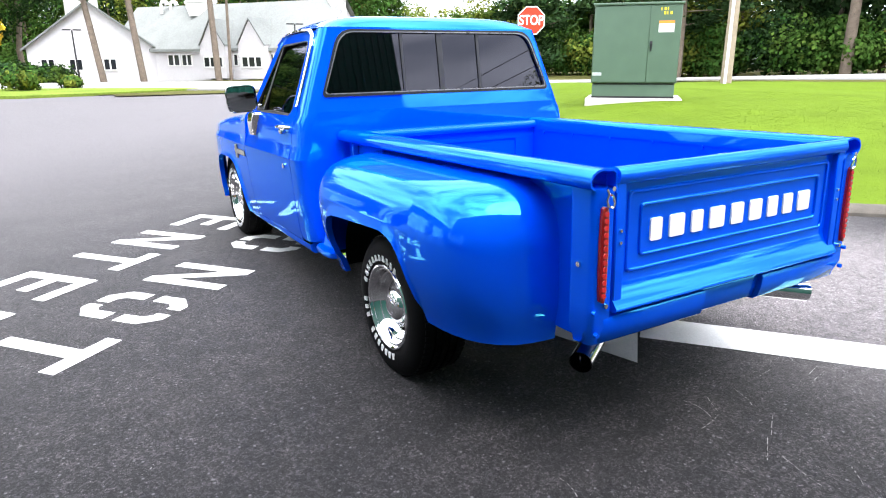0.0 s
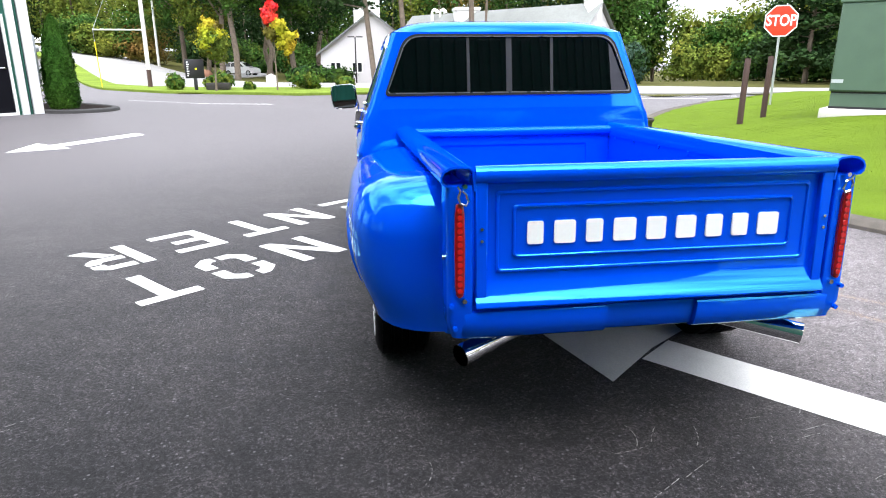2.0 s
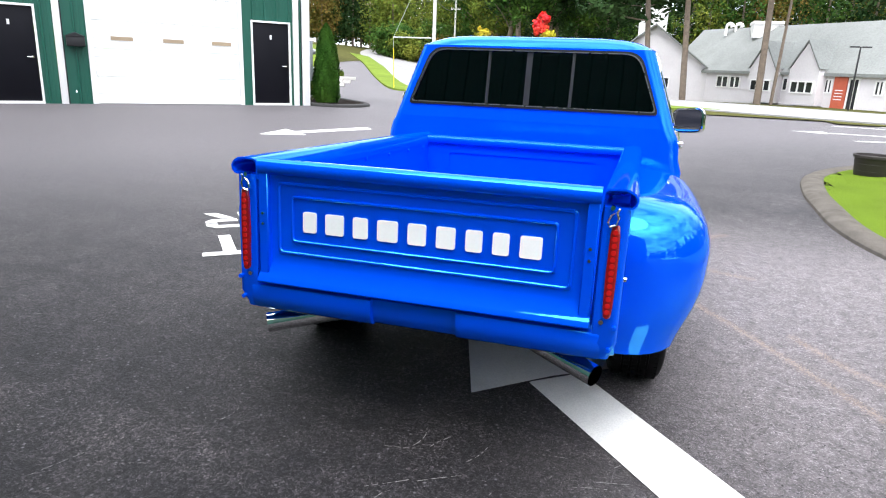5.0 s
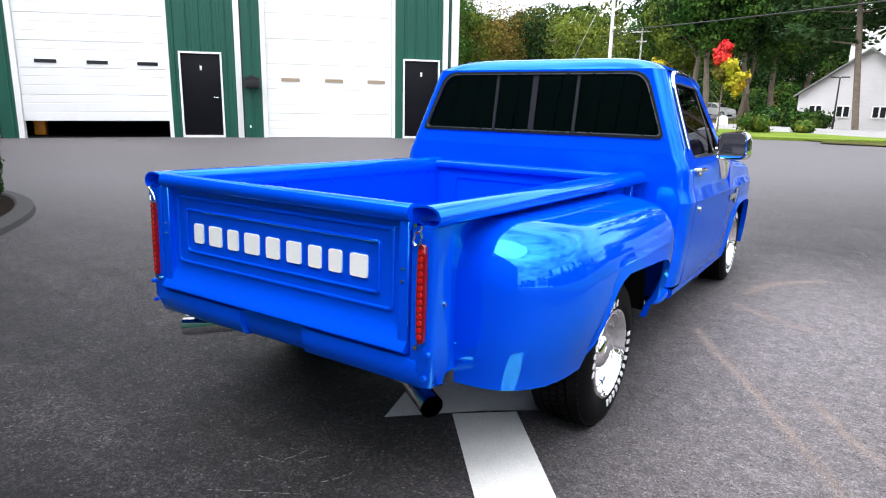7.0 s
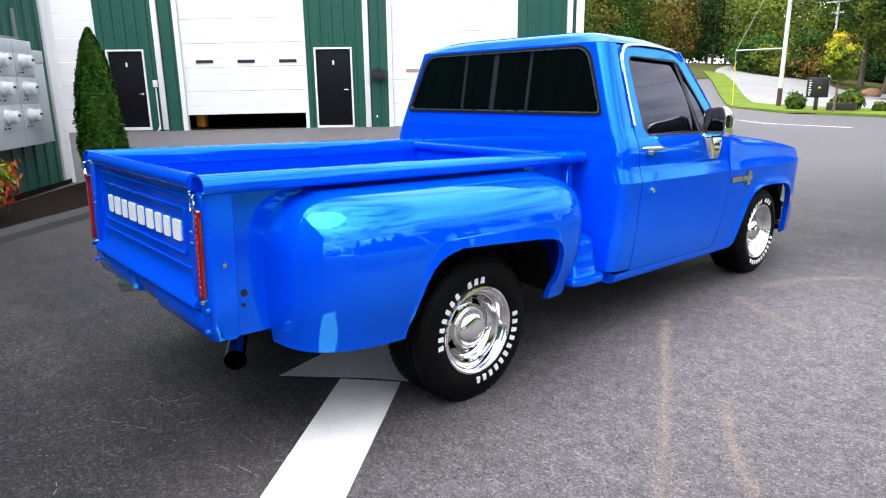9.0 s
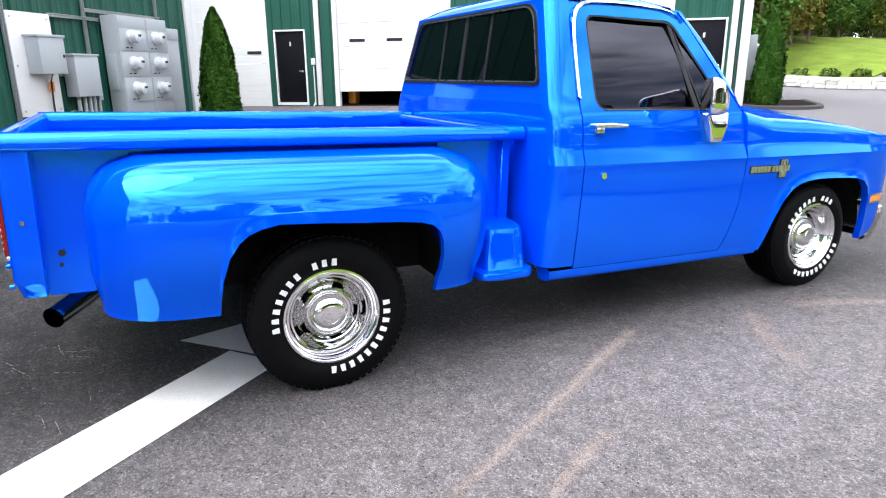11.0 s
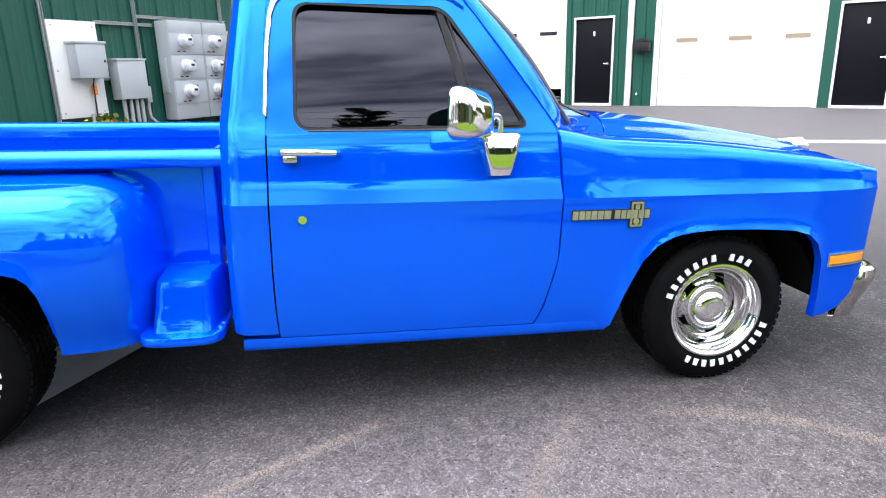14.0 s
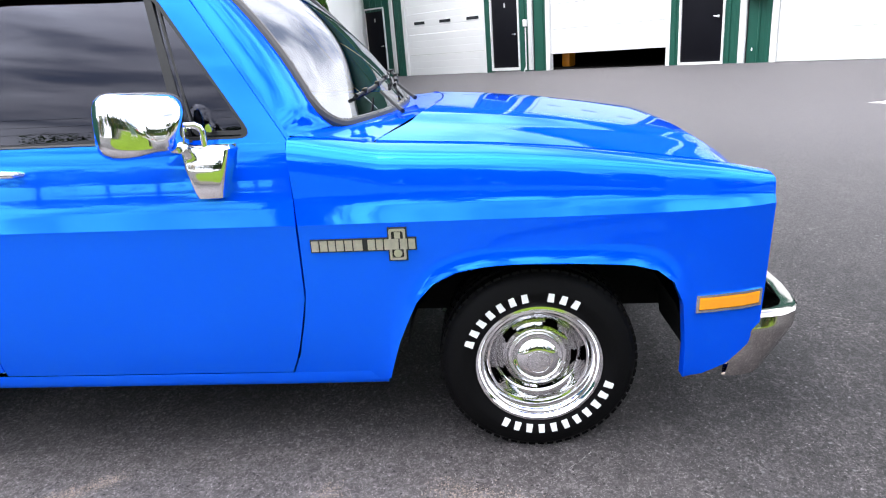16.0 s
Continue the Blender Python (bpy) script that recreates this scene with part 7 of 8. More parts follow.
def clumps(r, n_clump, centre, radii, per, spread, shell=0.35):
    """Leaf places: clumps scattered in an uneven ellipsoid."""
    out, face = [], []
    for _ in range(n_clump):
        d = r.normal(size=3)
        d /= np.linalg.norm(d)
        q = (shell + (1 - shell) * r.rand()) ** 0.6 * (0.78 + 0.3 * r.rand())
        p = np.array(centre) + d * np.array(radii) * q
        o = r.normal(size=(per, 3))
        out.append(p + o * spread * (0.6 + 0.8 * r.rand()))
        face.append(d * 0.7 + 0.5 * o / np.linalg.norm(o, axis=1)[:, None])
    return np.concatenate(out), np.concatenate(face)


def limbs(bm, base, top, r0, r, n=6, spread=1.2, up=0.5):
    b, t = Vector(base), Vector(top)
    pts = [b.lerp(t, k / 6) + Vector((r.normal(0, 0.03), r.normal(0, 0.03), 0)) * (t - b).length * 0.4 * (1 if 0 < k < 6 else 0) for k in range(7)]
    tube(bm, pts, [r0 * (1 - 0.75 * k / 6) for k in range(7)], 8)
    for k in range(n):
        q = 0.35 + 0.6 * k / n
        s = b.lerp(t, q)
        a = r.rand() * 6.28
        L = spread * (1.1 - 0.6 * q)
        e = s + Vector((math.cos(a) * L, math.sin(a) * L, L * up))
        mid = s.lerp(e, 0.5) + Vector((0, 0, 0.08 * L))
        tube(bm, [s, mid, e], [r0 * 0.35 * (1 - q * 0.5), r0 * 0.22, r0 * 0.08], 5)


def small_tree(name, x, y, h, crowns, label, seed, trunk=0.09, wood=None):
    """crowns: (height share, offset x, radius, leaf material, clumps)."""
    r = np.random.RandomState(seed)
    z = hgt(x, y)
    root = thing(name, pose(x, y, z), label, "tree")
    bm = bmesh.new()
    limbs(bm, (0, 0, -0.1), (0.05, 0, h * 0.92), trunk, r, 9, h * 0.22, 0.9)
    part("trunk", bm, wood or BARK, root)
    for i, (q, ox, rad, m, n) in enumerate(crowns):
        c, o = clumps(r, n, (ox, 0, h * q), (rad, rad, rad * 1.15), 60, rad * 0.13)
        leaves("crown", c, 0.08 + 0.06 * r.rand(len(c)), m, root, seed + i, out=o)
    return root


def arborvitae(x, y, h, w, seed, label):
    r = np.random.RandomState(seed)
    root = thing("arborvitae", pose(x, y, hgt(x, y) + 0.05), label, "evergreen shrub")
    bm = bmesh.new()
    limbs(bm, (0, 0, 0), (0, 0, h * 0.9), 0.05, r, 8, w * 0.5, 1.4)
    part("trunk", bm, BARK, root)
    n = 42000
    t = r.rand(n) ** 0.85
    a = r.rand(n) * 6.28
    prof = np.interp(t, [0, 0.08, 0.25, 0.5, 0.75, 0.92, 1], [0.80, 0.97, 1.0, 0.90, 0.67, 0.36, 0.05])
    lob = 1 + 0.10 * np.sin(5 * a + 9 * t) + 0.07 * np.sin(11 * a - 23 * t) + 0.05 * r.normal(size=n)
    q = w / 2 * prof * lob * (0.72 + 0.30 * r.rand(n) ** 0.5)
    c = np.stack([q * np.cos(a), q * np.sin(a), 0.04 + t * h], 1)
    o = np.stack([np.cos(a), np.sin(a), 0.35 + 0.5 * np.sin(17 * t + 4 * a)], 1)
    leaves("crown", c, 0.019 + 0.014 * r.rand(n), LEAF_ARBOR, root, seed, stretch=2.6, out=o)
    return root


arborvitae(-6.95, 0.62, 2.06, 0.54, 3, "tall narrow dark green arborvitae in the mulch bed")
arborvitae(-7.55, 13.05, 2.02, 0.64, 5, "tall narrow arborvitae at the corner of the garage")


def shrub(x, y, w, h, m, label, seed, size=0.05, n=70, per=40, lift=0.0):
    r = np.random.RandomState(seed)
    root = thing("shrub", pose(x, y, hgt(x, y) + lift), label, "shrub", "shrubs")
    bm = bmesh.new()
    for k in range(7):
        a = k * 0.9
        tube(bm, [(0, 0, -0.02), (0.25 * w * math.cos(a), 0.25 * w * math.sin(a), h * 0.5), (0.38 * w * math.cos(a), 0.38 * w * math.sin(a), h * 0.85)], [0.016, 0.01, 0.004], 5)
    part("stems", bm, BARK, root)
    for i, mm in enumerate(m):
        c, o = clumps(r, n // len(m), (0, 0, h * 0.52), (w / 2, w / 2, h * 0.48), per, w * 0.06)
        c[:, 2] = np.maximum(c[:, 2], 0.02)
        leaves("crown", c, size * (0.7 + 0.8 * r.rand(len(c))), mm, root, seed + i, out=o)
    return root


p = at_wing(3.62, 0.55, 0)
shrub(p.x, p.y, 0.85, 0.72, [LEAF_YELLOW, LEAF_OLIVE, LEAF_RED], "low shrub turning yellow and red below the meters", 21, 0.045, 110, 40, 0.06)
p = at_wall(7.0, -1.9, 0)
shrub(p.x, p.y, 0.9, 0.8, [LEAF_OLIVE, LEAF_GREEN], "leafy yellow-green shrub at the garage corner", 22, 0.05, 80, 40, 0.05)

# ---------------------------------------------------------------- transformer, posts, sign, planter on the lawn
TX = Vector((8.32, 7.49))
TA = radians(-46.5)
tr = thing("transformer_cabinet", pose(TX.x, TX.y, 0.565, 0, 0, math.degrees(TA)) @ Matrix.Diagonal((0.905, 0.80, 0.925, 1)), "olive green steel transformer cabinet on a concrete pad", "transformer")
# local: x along the front, y to the back
bm = bmesh.new()
box(bm, -0.92, 0.92, 0.08, 1.45, 0.0, 0.30, 0.01)
part("plinth", bm, TRANSGREEN, tr)
bm = bmesh.new()
box(bm, -0.95, 0.95, 0.02, 1.50, 0.335, 2.02, 0.02)
part("body", bm, TRANSGREEN, tr)
bm = bmesh.new()
box(bm, -0.915, 0.915, 0.085, 1.44, 0.30, 0.335)
box(bm, -0.93, 0.93, 0.075, 1.46, -0.005, 0.045)
part("shadow_gap", bm, SIGN_BLACK, tr)
bm = bmesh.new()
box(bm, -0.98, 0.98, -0.03, 1.54, 2.0, 2.05, 0.012)
part("lid", bm, TRANSGREEN, tr)
for x0, x1 in ((-0.935, 0.268), (0.276, 0.935)):
    bm = bmesh.new()
    box(bm, x0, x1, -0.004, 0.03, 0.36, 1.985, 0.006, 1)
    d = part("cabinet_door", bm, TRANSGREEN, tr)
bm = bmesh.new()
box(bm, 0.31, 0.36, -0.035, 0.0, 1.08, 1.24, 0.008)
box(bm, 0.325, 0.345, -0.06, -0.03, 1.02, 1.12, 0.005)
part("latch", bm, SIGN_BLACK, tr, "dark padlocked latch")
bm = bmesh.new()
box(bm, 0.47, 0.80, -0.009, -0.003, 1.42, 1.66)
lab = part("warning_label", bm, WHITEPAINT, tr, "white and orange warning label")
bm = bmesh.new()
box(bm, 0.47, 0.80, -0.011, -0.008, 1.60, 1.66)
part("label_band", bm, ORANGE, lab)
bm = bmesh.new()
box(bm, -0.93, -0.72, -0.009, -0.003, 0.50, 0.57)
part("pale_sticker", bm, GREYBOX, tr, "small pale sticker")
for k in range(6):
    bm = bmesh.new()
    x0 = (0.49 if k < 3 else 0.555) + (k % 3) * 0.068
    z0 = 1.875 if k < 3 else 1.79
    box(bm, x0, x0 + (0.045 if k not in (0, 2, 4) else 0.022), -0.010, -0.003, z0, z0 + 0.06)
    part("yellow_mark", bm, YELLOW, tr, "plain yellow stencil bar")
bm = bmesh.new()
box(bm, -1.06, 1.10, -0.12, 1.65, -0.25, 0.0, 0.02)
pad = tagged(link_mesh("concrete_pad", bm, CONCRETE), "pale concrete pad under the transformer", "concrete pad")
pad.matrix_world = tr.matrix_world.copy()

for x, y in ((6.52, 8.88), (7.58, 9.75)):
    bm = bmesh.new()
    tube(bm, [(0, 0, -0.1), (0, 0, 0.6), (0.01, 0, 1.22), (0.01, 0, 1.24)], [0.058, 0.056, 0.055, 0.047], 14)
    ob = tagged(link_mesh("bollard_post", bm, BROWNPOST), "round brown wooden post standing in the lawn", "post", "brown posts in the lawn")
    ob.location = (x, y, lawn_h(x, y))

SX, SY = 10.25, 13.5
sg = thing("stop_sign", pose(SX, SY, 0.42, 0, 0, -32), "red octagonal stop sign with white lettering on a steel post", "stop sign")
bm = bmesh.new()
tube(bm, [(0, 0.03, -0.3), (0, 0.03, 2.40)], 0.032, 8)
part("post", bm, GALV, sg)
octo = lambda r: [(r * math.cos(math.pi / 8 + k * math.pi / 4), 2.02 + r * math.sin(math.pi / 8 + k * math.pi / 4)) for k in range(8)]
spl = lambda a, b, d: (a, d, b)
bm = bmesh.new()
plate(bm, octo(0.425), 0.0, -0.008, spl)
part("border", bm, WHITEPAINT, sg)
bm = bmesh.new()
plate(bm, octo(0.395), -0.008, -0.011, spl)
part("face", bm, STOPRED, sg)
cu = bpy.data.curves.new("lettering", "FONT")
cu.body, cu.size, cu.align_x, cu.align_y, cu.extrude = "STOP", 0.38, "CENTER", "CENTER", 0.0015
cu.space_character, cu.offset = 1.0, 0.008
cu.materials.append(WHITEPAINT)
lt = new("lettering", cu)
lt.parent = sg
lt.matrix_local = pose(0, -0.014, 2.02, 90) @ Matrix.Diagonal((0.78, 1, 1, 1))
lt["label"] = "white lettering STOP"

x, y = 4.30, 8.66
pt = thing("planter_tub", pose(x, y, lawn_h(x, y) - 0.02), "dark brown ribbed planter tub on the lawn edge", "planter")
bm = bmesh.new()
lathe(bm, [(0.0, 0.01), (0.24, 0.0), (0.25, 0.02), (0.275, 0.28), (0.280, 0.29), (0.300, 0.295), (0.302, 0.335), (0.294, 0.345), (0.274, 0.34), (0.270, 0.30), (0.0, 0.29)], 36, Matrix.Rotation(radians(-90), 4, "Y"))
part("tub", bm, TUBBLACK, pt)
for zz in (0.09, 0.20):
    bm = bmesh.new()
    rr = 0.246 + 0.10 * zz
    tube(bm, [(rr * math.cos(a), rr * math.sin(a), zz) for a in (2 * math.pi * k / 30 for k in range(31))], 0.005, 6, caps=False)
    part("band", bm, TUBBLACK, pt)


# ---------------------------------------------------------------- poles and wires
def utility_pole(x, y, h, r, label, m, arms=()):
    z = hgt(x, y)
    root = thing("utility_pole", pose(x, y, z), label, "utility pole", "utility poles")
    bm = bmesh.new()
    tube(bm, [(0, 0, -0.2), (0, 0, h * 0.5), (0, 0, h)], [r, r * 0.85, r * 0.7], 12)
    part("shaft", bm, m, root)
    for az, w in arms:
        bm = bmesh.new()
        box(bm, -w, w, -0.05, 0.05, az - 0.06, az + 0.06, 0.01)
        arm = part("cross_arm", bm, m, root)
        for k in (-0.9, -0.45, 0.45, 0.9):
            bm = bmesh.new()
            tube(bm, [(w * k, 0, az + 0.06), (w * k, 0, az + 0.2)], [0.04, 0.03], 8)
            part("insulator", bm, GALV, arm)
    return root


pole_w = utility_pole(-13.3, 39.9, 10.6, 0.135, "pale grey utility pole with a stained foot beside the road", POLEPALE)
bm = bmesh.new()
tube(bm, [(0, 0, -0.1), (0, 0, 0.9), (0, 0, 1.15)], [0.142, 0.138, 0.134], 12, caps=False)
part("stained_foot", bm, BROWNPOST, pole_w, "reddish stained foot of the pole")
utility_pole(-22.7, 77.0, 9.0, 0.15, "weathered grey utility pole with a cross arm", POLEPALE, ((8.5, 1.2), (7.4, 0.6)))
utility_pole(-44.0, 100.0, 7.4, 0.15, "weathered utility pole with a cross arm", POLEWOOD, ((6.9, 1.0),))
pole_e = utility_pole(20.6, 14.4, 10.5, 0.21, "pale wooden utility pole at the lawn's far edge", POLEWOOD)
bm = bmesh.new()
tube(bm, [(-0.20, -0.10, -0.1), (-0.20, -0.10, 3.0), (-0.18, -0.08, 7.0)], 0.06, 8)
tube(bm, [(0.19, 0.08, -0.1), (0.19, 0.08, 3.0), (0.17, 0.06, 7.0)], 0.05, 8)
part("cable_guard", bm, WHITEMETAL, pole_e, "white cable guard")
# guy strut and yellow guard on the pale pole
guy = thing("guy_brace", pose(-13.3, 39.9, hgt(-13.3, 39.9)), "horizontal guy strut with a yellow guarded wire", "guy wire")
bm = bmesh.new()
tube(bm, [(0, 0, 3.45), (-2.9, 0, 3.45)], 0.045, 8)
part("strut", bm, GALV, guy)
bm = bmesh.new()
tube(bm, [(0, 0, 9.4), (-2.9, 0, 3.45), (-2.8, 0, 0.0)], 0.014, 6)
part("wire", bm, GALV, guy)
bm = bmesh.new()
tube(bm, [(-2.88, 0, 2.75), (-2.84, 0, 1.2), (-2.8, 0, 0.0)], 0.026, 8)
part("wire_guard", bm, YELLOW, guy, "yellow wire guard")


def wire(a, b, sag, r, label):
    a, b = Vector(a), Vector(b)
    bm = bmesh.new()
    pts = []
    for k in range(25):
        t = k / 24
        p_ = a.lerp(b, t)
        p_.z -= sag * 4 * t * (1 - t)
        pts.append(p_)
    tube(bm, pts, r, 5)
    return tagged(link_mesh("overhead_wire", bm, CABLE), label, "wire", "overhead wires")


wire((-13.3, 39.9, 5.85), (20.6, 14.4, 5.4), 0.25, 0.032, "thick black overhead wire between the poles")
wire((-13.3, 39.9, 10.3), (20.6, 14.4, 10.2), 0.5, 0.014, "thin black overhead wire between the poles")
wire((-13.3, 39.9, 5.85), (-22.7, 77.0, 8.6), 0.5, 0.03, "black overhead wire along the road")
wire((-22.7, 77.0, 9.9), (-44.0, 100.0, 11.2), 0.5, 0.025, "black overhead wire along the road")
for z, s_ in ((8.3, 0.5), (9.2, 0.5), (10.1, 0.45)):
    wire((20.6, 14.4, z), (19.0, -36.0, z), s_, 0.022, "black overhead wire along the road")
utility_pole(19.0, -36.0, 10.5, 0.16, "weathered utility pole behind the lot", POLEWOOD, ((10.0, 1.0),))

# ---------------------------------------------------------------- roads, verges and fields
ROADLINE = spline([(-44, 118), (-32, 83), (-20.6, 61.4), (-13.0, 47.8), (-7.6, 43.8), (1.6, 40.0), (7.2, 36.0), (12.4, 32.4), (18.0, 29.0), (26, 22.5), (37, 12), (56, -8), (80, -40)], 8)
strip("road", [(p.x, p.y) for p in ROADLINE], 11.0, 0.11, ROADGREY, "pale worn road curving past the lot", "road", profile=[(0, -0.3), (0, 0), (0.17, 0.01), (0.33, 0.02), (0.5, 0.03), (0.67, 0.02), (0.83, 0.01), (1, 0), (1, -0.3)])
strip("drive", [(p.x, p.y) for p in spline([(-18.5, 56.0), (-14.6, 66.0), (-13.0, 78.0), (-14.4, 90.0), (-18.0, 98.0)], 5)], 4.6, 0.12, ROADGREY, "pale drive branching off towards the trees", "drive", profile=[(0, -0.3), (0, 0), (0.5, 0.02), (1, 0), (1, -0.3)])
LOT = [(-40, -45), (40, -45), (40, -14), (28, 4), (23, 15), (15, 23.5), (6, 28), (0, 29.2), (-9, 33), (-20, 54), (-27, 66), (-30, 50), (-26, 36), (-18, 23), (-14, 13.5), (-25, 0)]
fv, ff, idx = [], [], {}
FS = 2.0
for i in range(-75, 75):
    for j in range(-50, 90):
        cx, cy = (i + 0.5) * FS, (j + 0.5) * FS
        if in_poly(cx, cy, LOT) or (cx > 2 and in_poly(cx, cy, inside)):
            continue
        q = []
        for a, b in ((0, 0), (1, 0), (1, 1), (0, 1)):
            k = (i + a, j + b)
            if k not in idx:
                idx[k] = len(fv)
                x, y = k[0] * FS, k[1] * FS
                fv.append((x, y, hgt(x, y) + 0.05))
            q.append(idx[k])
        ff.append(q)
tagged(sheet_mesh("field", fv, ff, FIELD, smooth=True), "rough green-brown woodland floor", "field", kind="structure")
patch("grass_slope", [(-25.0, 41.0), (-27.0, 50.0), (-32.0, 62.0), (-40.0, 76.0), (-70, 76), (-70, 38), (-40, 34), (-27.6, 37.2)], 0.10, VERGE, "sunlit grass slope beyond the stone wall", "grass slope")
patch("verge", [(-32, 72), (-24.8, 59), (-17, 45), (-14, 42), (-9.1, 38.3), (-4.3, 38), (-0.6, 36), (3.1, 33.7), (4.4, 32.6), (2.8, 31.5), (-0.9, 29.9), (-3.6, 29.3), (-5, 30.2), (-10.8, 33.2), (-15.6, 38.6), (-20.4, 47.6), (-27.6, 60), (-34.5, 72)], 0.125, VERGE, "thin mown grass verge across the lot", "grass verge")

# stone planter beyond the garage
sw = thing("stone_planter_wall", pose(0, 0, 0), "low wall of pale granite blocks round a planting", "stone wall")
rng = random.Random(8)
a, b = Vector((-27.5, 36.0)), Vector((-19.5, 39.2))
L = (b - a).length
for row in range(3):
    s = 0.0 if row % 2 else -0.3
    while s < L:
        w_ = rng.uniform(0.55, 1.0)
        bm = bmesh.new()
        box(bm, 0, w_ - 0.02, -0.22, 0.22, 0, 0.215, 0.02, 1)
        ob = link_mesh("granite_block", bm, STONE, sw)
        p_ = a + (b - a).normalized() * s
        ob.matrix_world = pose(p_.x, p_.y, hgt(p_.x, p_.y) + 0.05 + row * 0.22, 0, 0, math.degrees(math.atan2(b.y - a.y, b.x - a.x)) + rng.uniform(-1.5, 1.5))
        s += w_
for k in range(5):
    p_ = a.lerp(b, 0.1 + 0.2 * k)
    shrub(p_.x - 0.5, p_.y + 1.6, 1.2, 0.8, [LEAF_GREEN, LEAF_OLIVE], "rounded green shrub behind the stone wall", 60 + k, 0.09, 40, 30, 0.4)

# ---------------------------------------------------------------- trees across the lot
small_tree("maple_tree", -4.95, 33.2, 4.75, [(0.80, -0.20, 0.42, LEAF_RED, 42), (0.70, 0.26, 0.46, LEAF_YELLOW, 24), (0.54, 0.66, 0.54, LEAF_YELLOW, 38), (0.91, -0.05, 0.30, LEAF_RED, 24), (0.64, -0.15, 0.42, LEAF_RUST, 22)], "young maple turning red and yellow with a slim grey trunk", 31, 0.05)
small_tree("maple_tree", -8.0, 32.6, 3.85, [(0.72, 0.0, 0.66, LEAF_YELLOW, 52), (0.62, 0.1, 0.70, LEAF_OLIVE, 60), (0.86, -0.1, 0.42, LEAF_YELLOW, 26), (0.80, 0.15, 0.4, LEAF_RUST, 12)], "round young maple turning yellow", 32, 0.06)
for k, (x, y, w_, h_) in enumerate(((-10.6, 35.2, 1.1, 0.85), (-8.2, 35.6, 1.35, 0.95), (-6.6, 34.6, 0.6, 0.45), (-3.5, 35.2, 1.7, 1.05), (-1.4, 37.0, 1.1, 0.7), (-9.0, 36.6, 0.9, 0.7))):
    shrub(x, y, w_, h_, [LEAF_OLIVE, LEAF_GREEN], "rounded yellow-green shrub on the verge", 40 + k, 0.10, 60, 34, 0.05)
bm = bmesh.new()
box(bm, -0.6, 0.6, -0.3, 0.3, -0.05, 0.42, 0.03)
ob = tagged(link_mesh("planter_box", bm, TUBBLACK), "dark planter box in front of a shrub", "planter")
ob.location = (-8.2, 34.4, hgt(-8.2, 34.4) + 0.07)
sb = thing("directory_sign", pose(-9.35, 34.3, hgt(-9.35, 34.3) + 0.05, 0, 0, 15) @ Matrix.Diagonal((0.78, 0.78, 0.84, 1)), "black directory sign board with pale rows on a post", "sign board")
bm = bmesh.new()
box(bm, -0.12, 0.12, -0.06, 0.06, -0.1, 0.9, 0.01)
part("post", bm, SIGN_BLACK, sb)
bm = bmesh.new()
box(bm, -0.62, 0.62, -0.08, 0.08, 0.82, 1.98, 0.02)
part("board", bm, SIGN_BLACK, sb)
for k in range(7):
    bm = bmesh.new()
    box(bm, -0.50, -0.40 + 0.03 * (k % 3), -0.09, -0.075, 0.95 + k * 0.14, 1.01 + k * 0.14)
    part("text_bar", bm, WHITEPAINT, sb)
bm = bmesh.new()
box(bm, 0.02, 0.16, -0.09, -0.075, 1.35, 1.45)
part("yellow_bar", bm, YELLOW, sb)
for x, y in ((-6.1, 40.6), (-8.7, 36.9)):
    bm = bmesh.new()
    plate(bm, [(-0.32, 0.3), (-0.32, 0.72), (0, 0.88), (0.32, 0.72), (0.32, 0.3)], -0.02, 0.02, lambda a_, b_, d_: (a_, d_, b_))
    box(bm, -0.30, -0.26, -0.03, 0.03, 0, 0.35)
    box(bm, 0.26, 0.30, -0.03, 0.03, 0, 0.35)
    ob = tagged(link_mesh("yard_sign", bm, WHITEMETAL), "small white yard sign on two legs", "yard sign", "white yard signs")
    ob.location = (x, y, hgt(x, y))
bm = bmesh.new()
bmesh.ops.create_icosphere(bm, subdivisions=3, radius=1.0)
for v in bm.verts:
    v.co *= 1 + 0.18 * noise.noise(v.co * 1.7)
    v.co.x *= 0.85; v.co.y *= 0.6; v.co.z = max(v.co.z * 0.55, -0.3)
ob = tagged(link_mesh("boulder", bm, BOULDER, smooth=60), "rounded red-brown boulder beside the road", "boulder")
ob.location = (-15.3, 65.0, hgt(-15.3, 65.0) + 0.27)

# parked white car far off
cx, cy = -14.1, 80.0
car = thing("parked_car", pose(cx, cy, hgt(cx, cy) + 0.06, 0, 0, -20), "white compact estate car parked under the trees", "car")
prof = [(-2.05, 0.32), (-2.12, 0.55), (-2.10, 0.86), (-2.02, 1.05), (-1.84, 1.36), (-1.62, 1.54), (-1.2, 1.62), (-0.5, 1.66), (0.1, 1.62), (0.45, 1.50), (0.98, 1.12), (1.10, 1.04), (1.65, 0.95), (1.95, 0.84), (2.08, 0.66), (2.10, 0.42), (2.02, 0.30)]
bm = bmesh.new()
rows = []
for u in (-1, -0.97, -0.88, -0.6, 0, 0.6, 0.88, 0.97, 1):
    rows.append([(x * (1 - 0.02 * abs(u) ** 4), u * (0.88 - 0.20 * smoothstep(0.95, 1.62, z)), z - 0.05 * abs(u) ** 6 * smoothstep(0.9, 1.6, z)) for x, z in prof])
vs = quads(bm, rows)
cap(bm, vs[0]); cap(bm, vs[-1])
bmesh.ops.contextual_create(bm, geom=[e for e in bm.edges if e.is_boundary])
part("body", bm, CARWHITE, car)
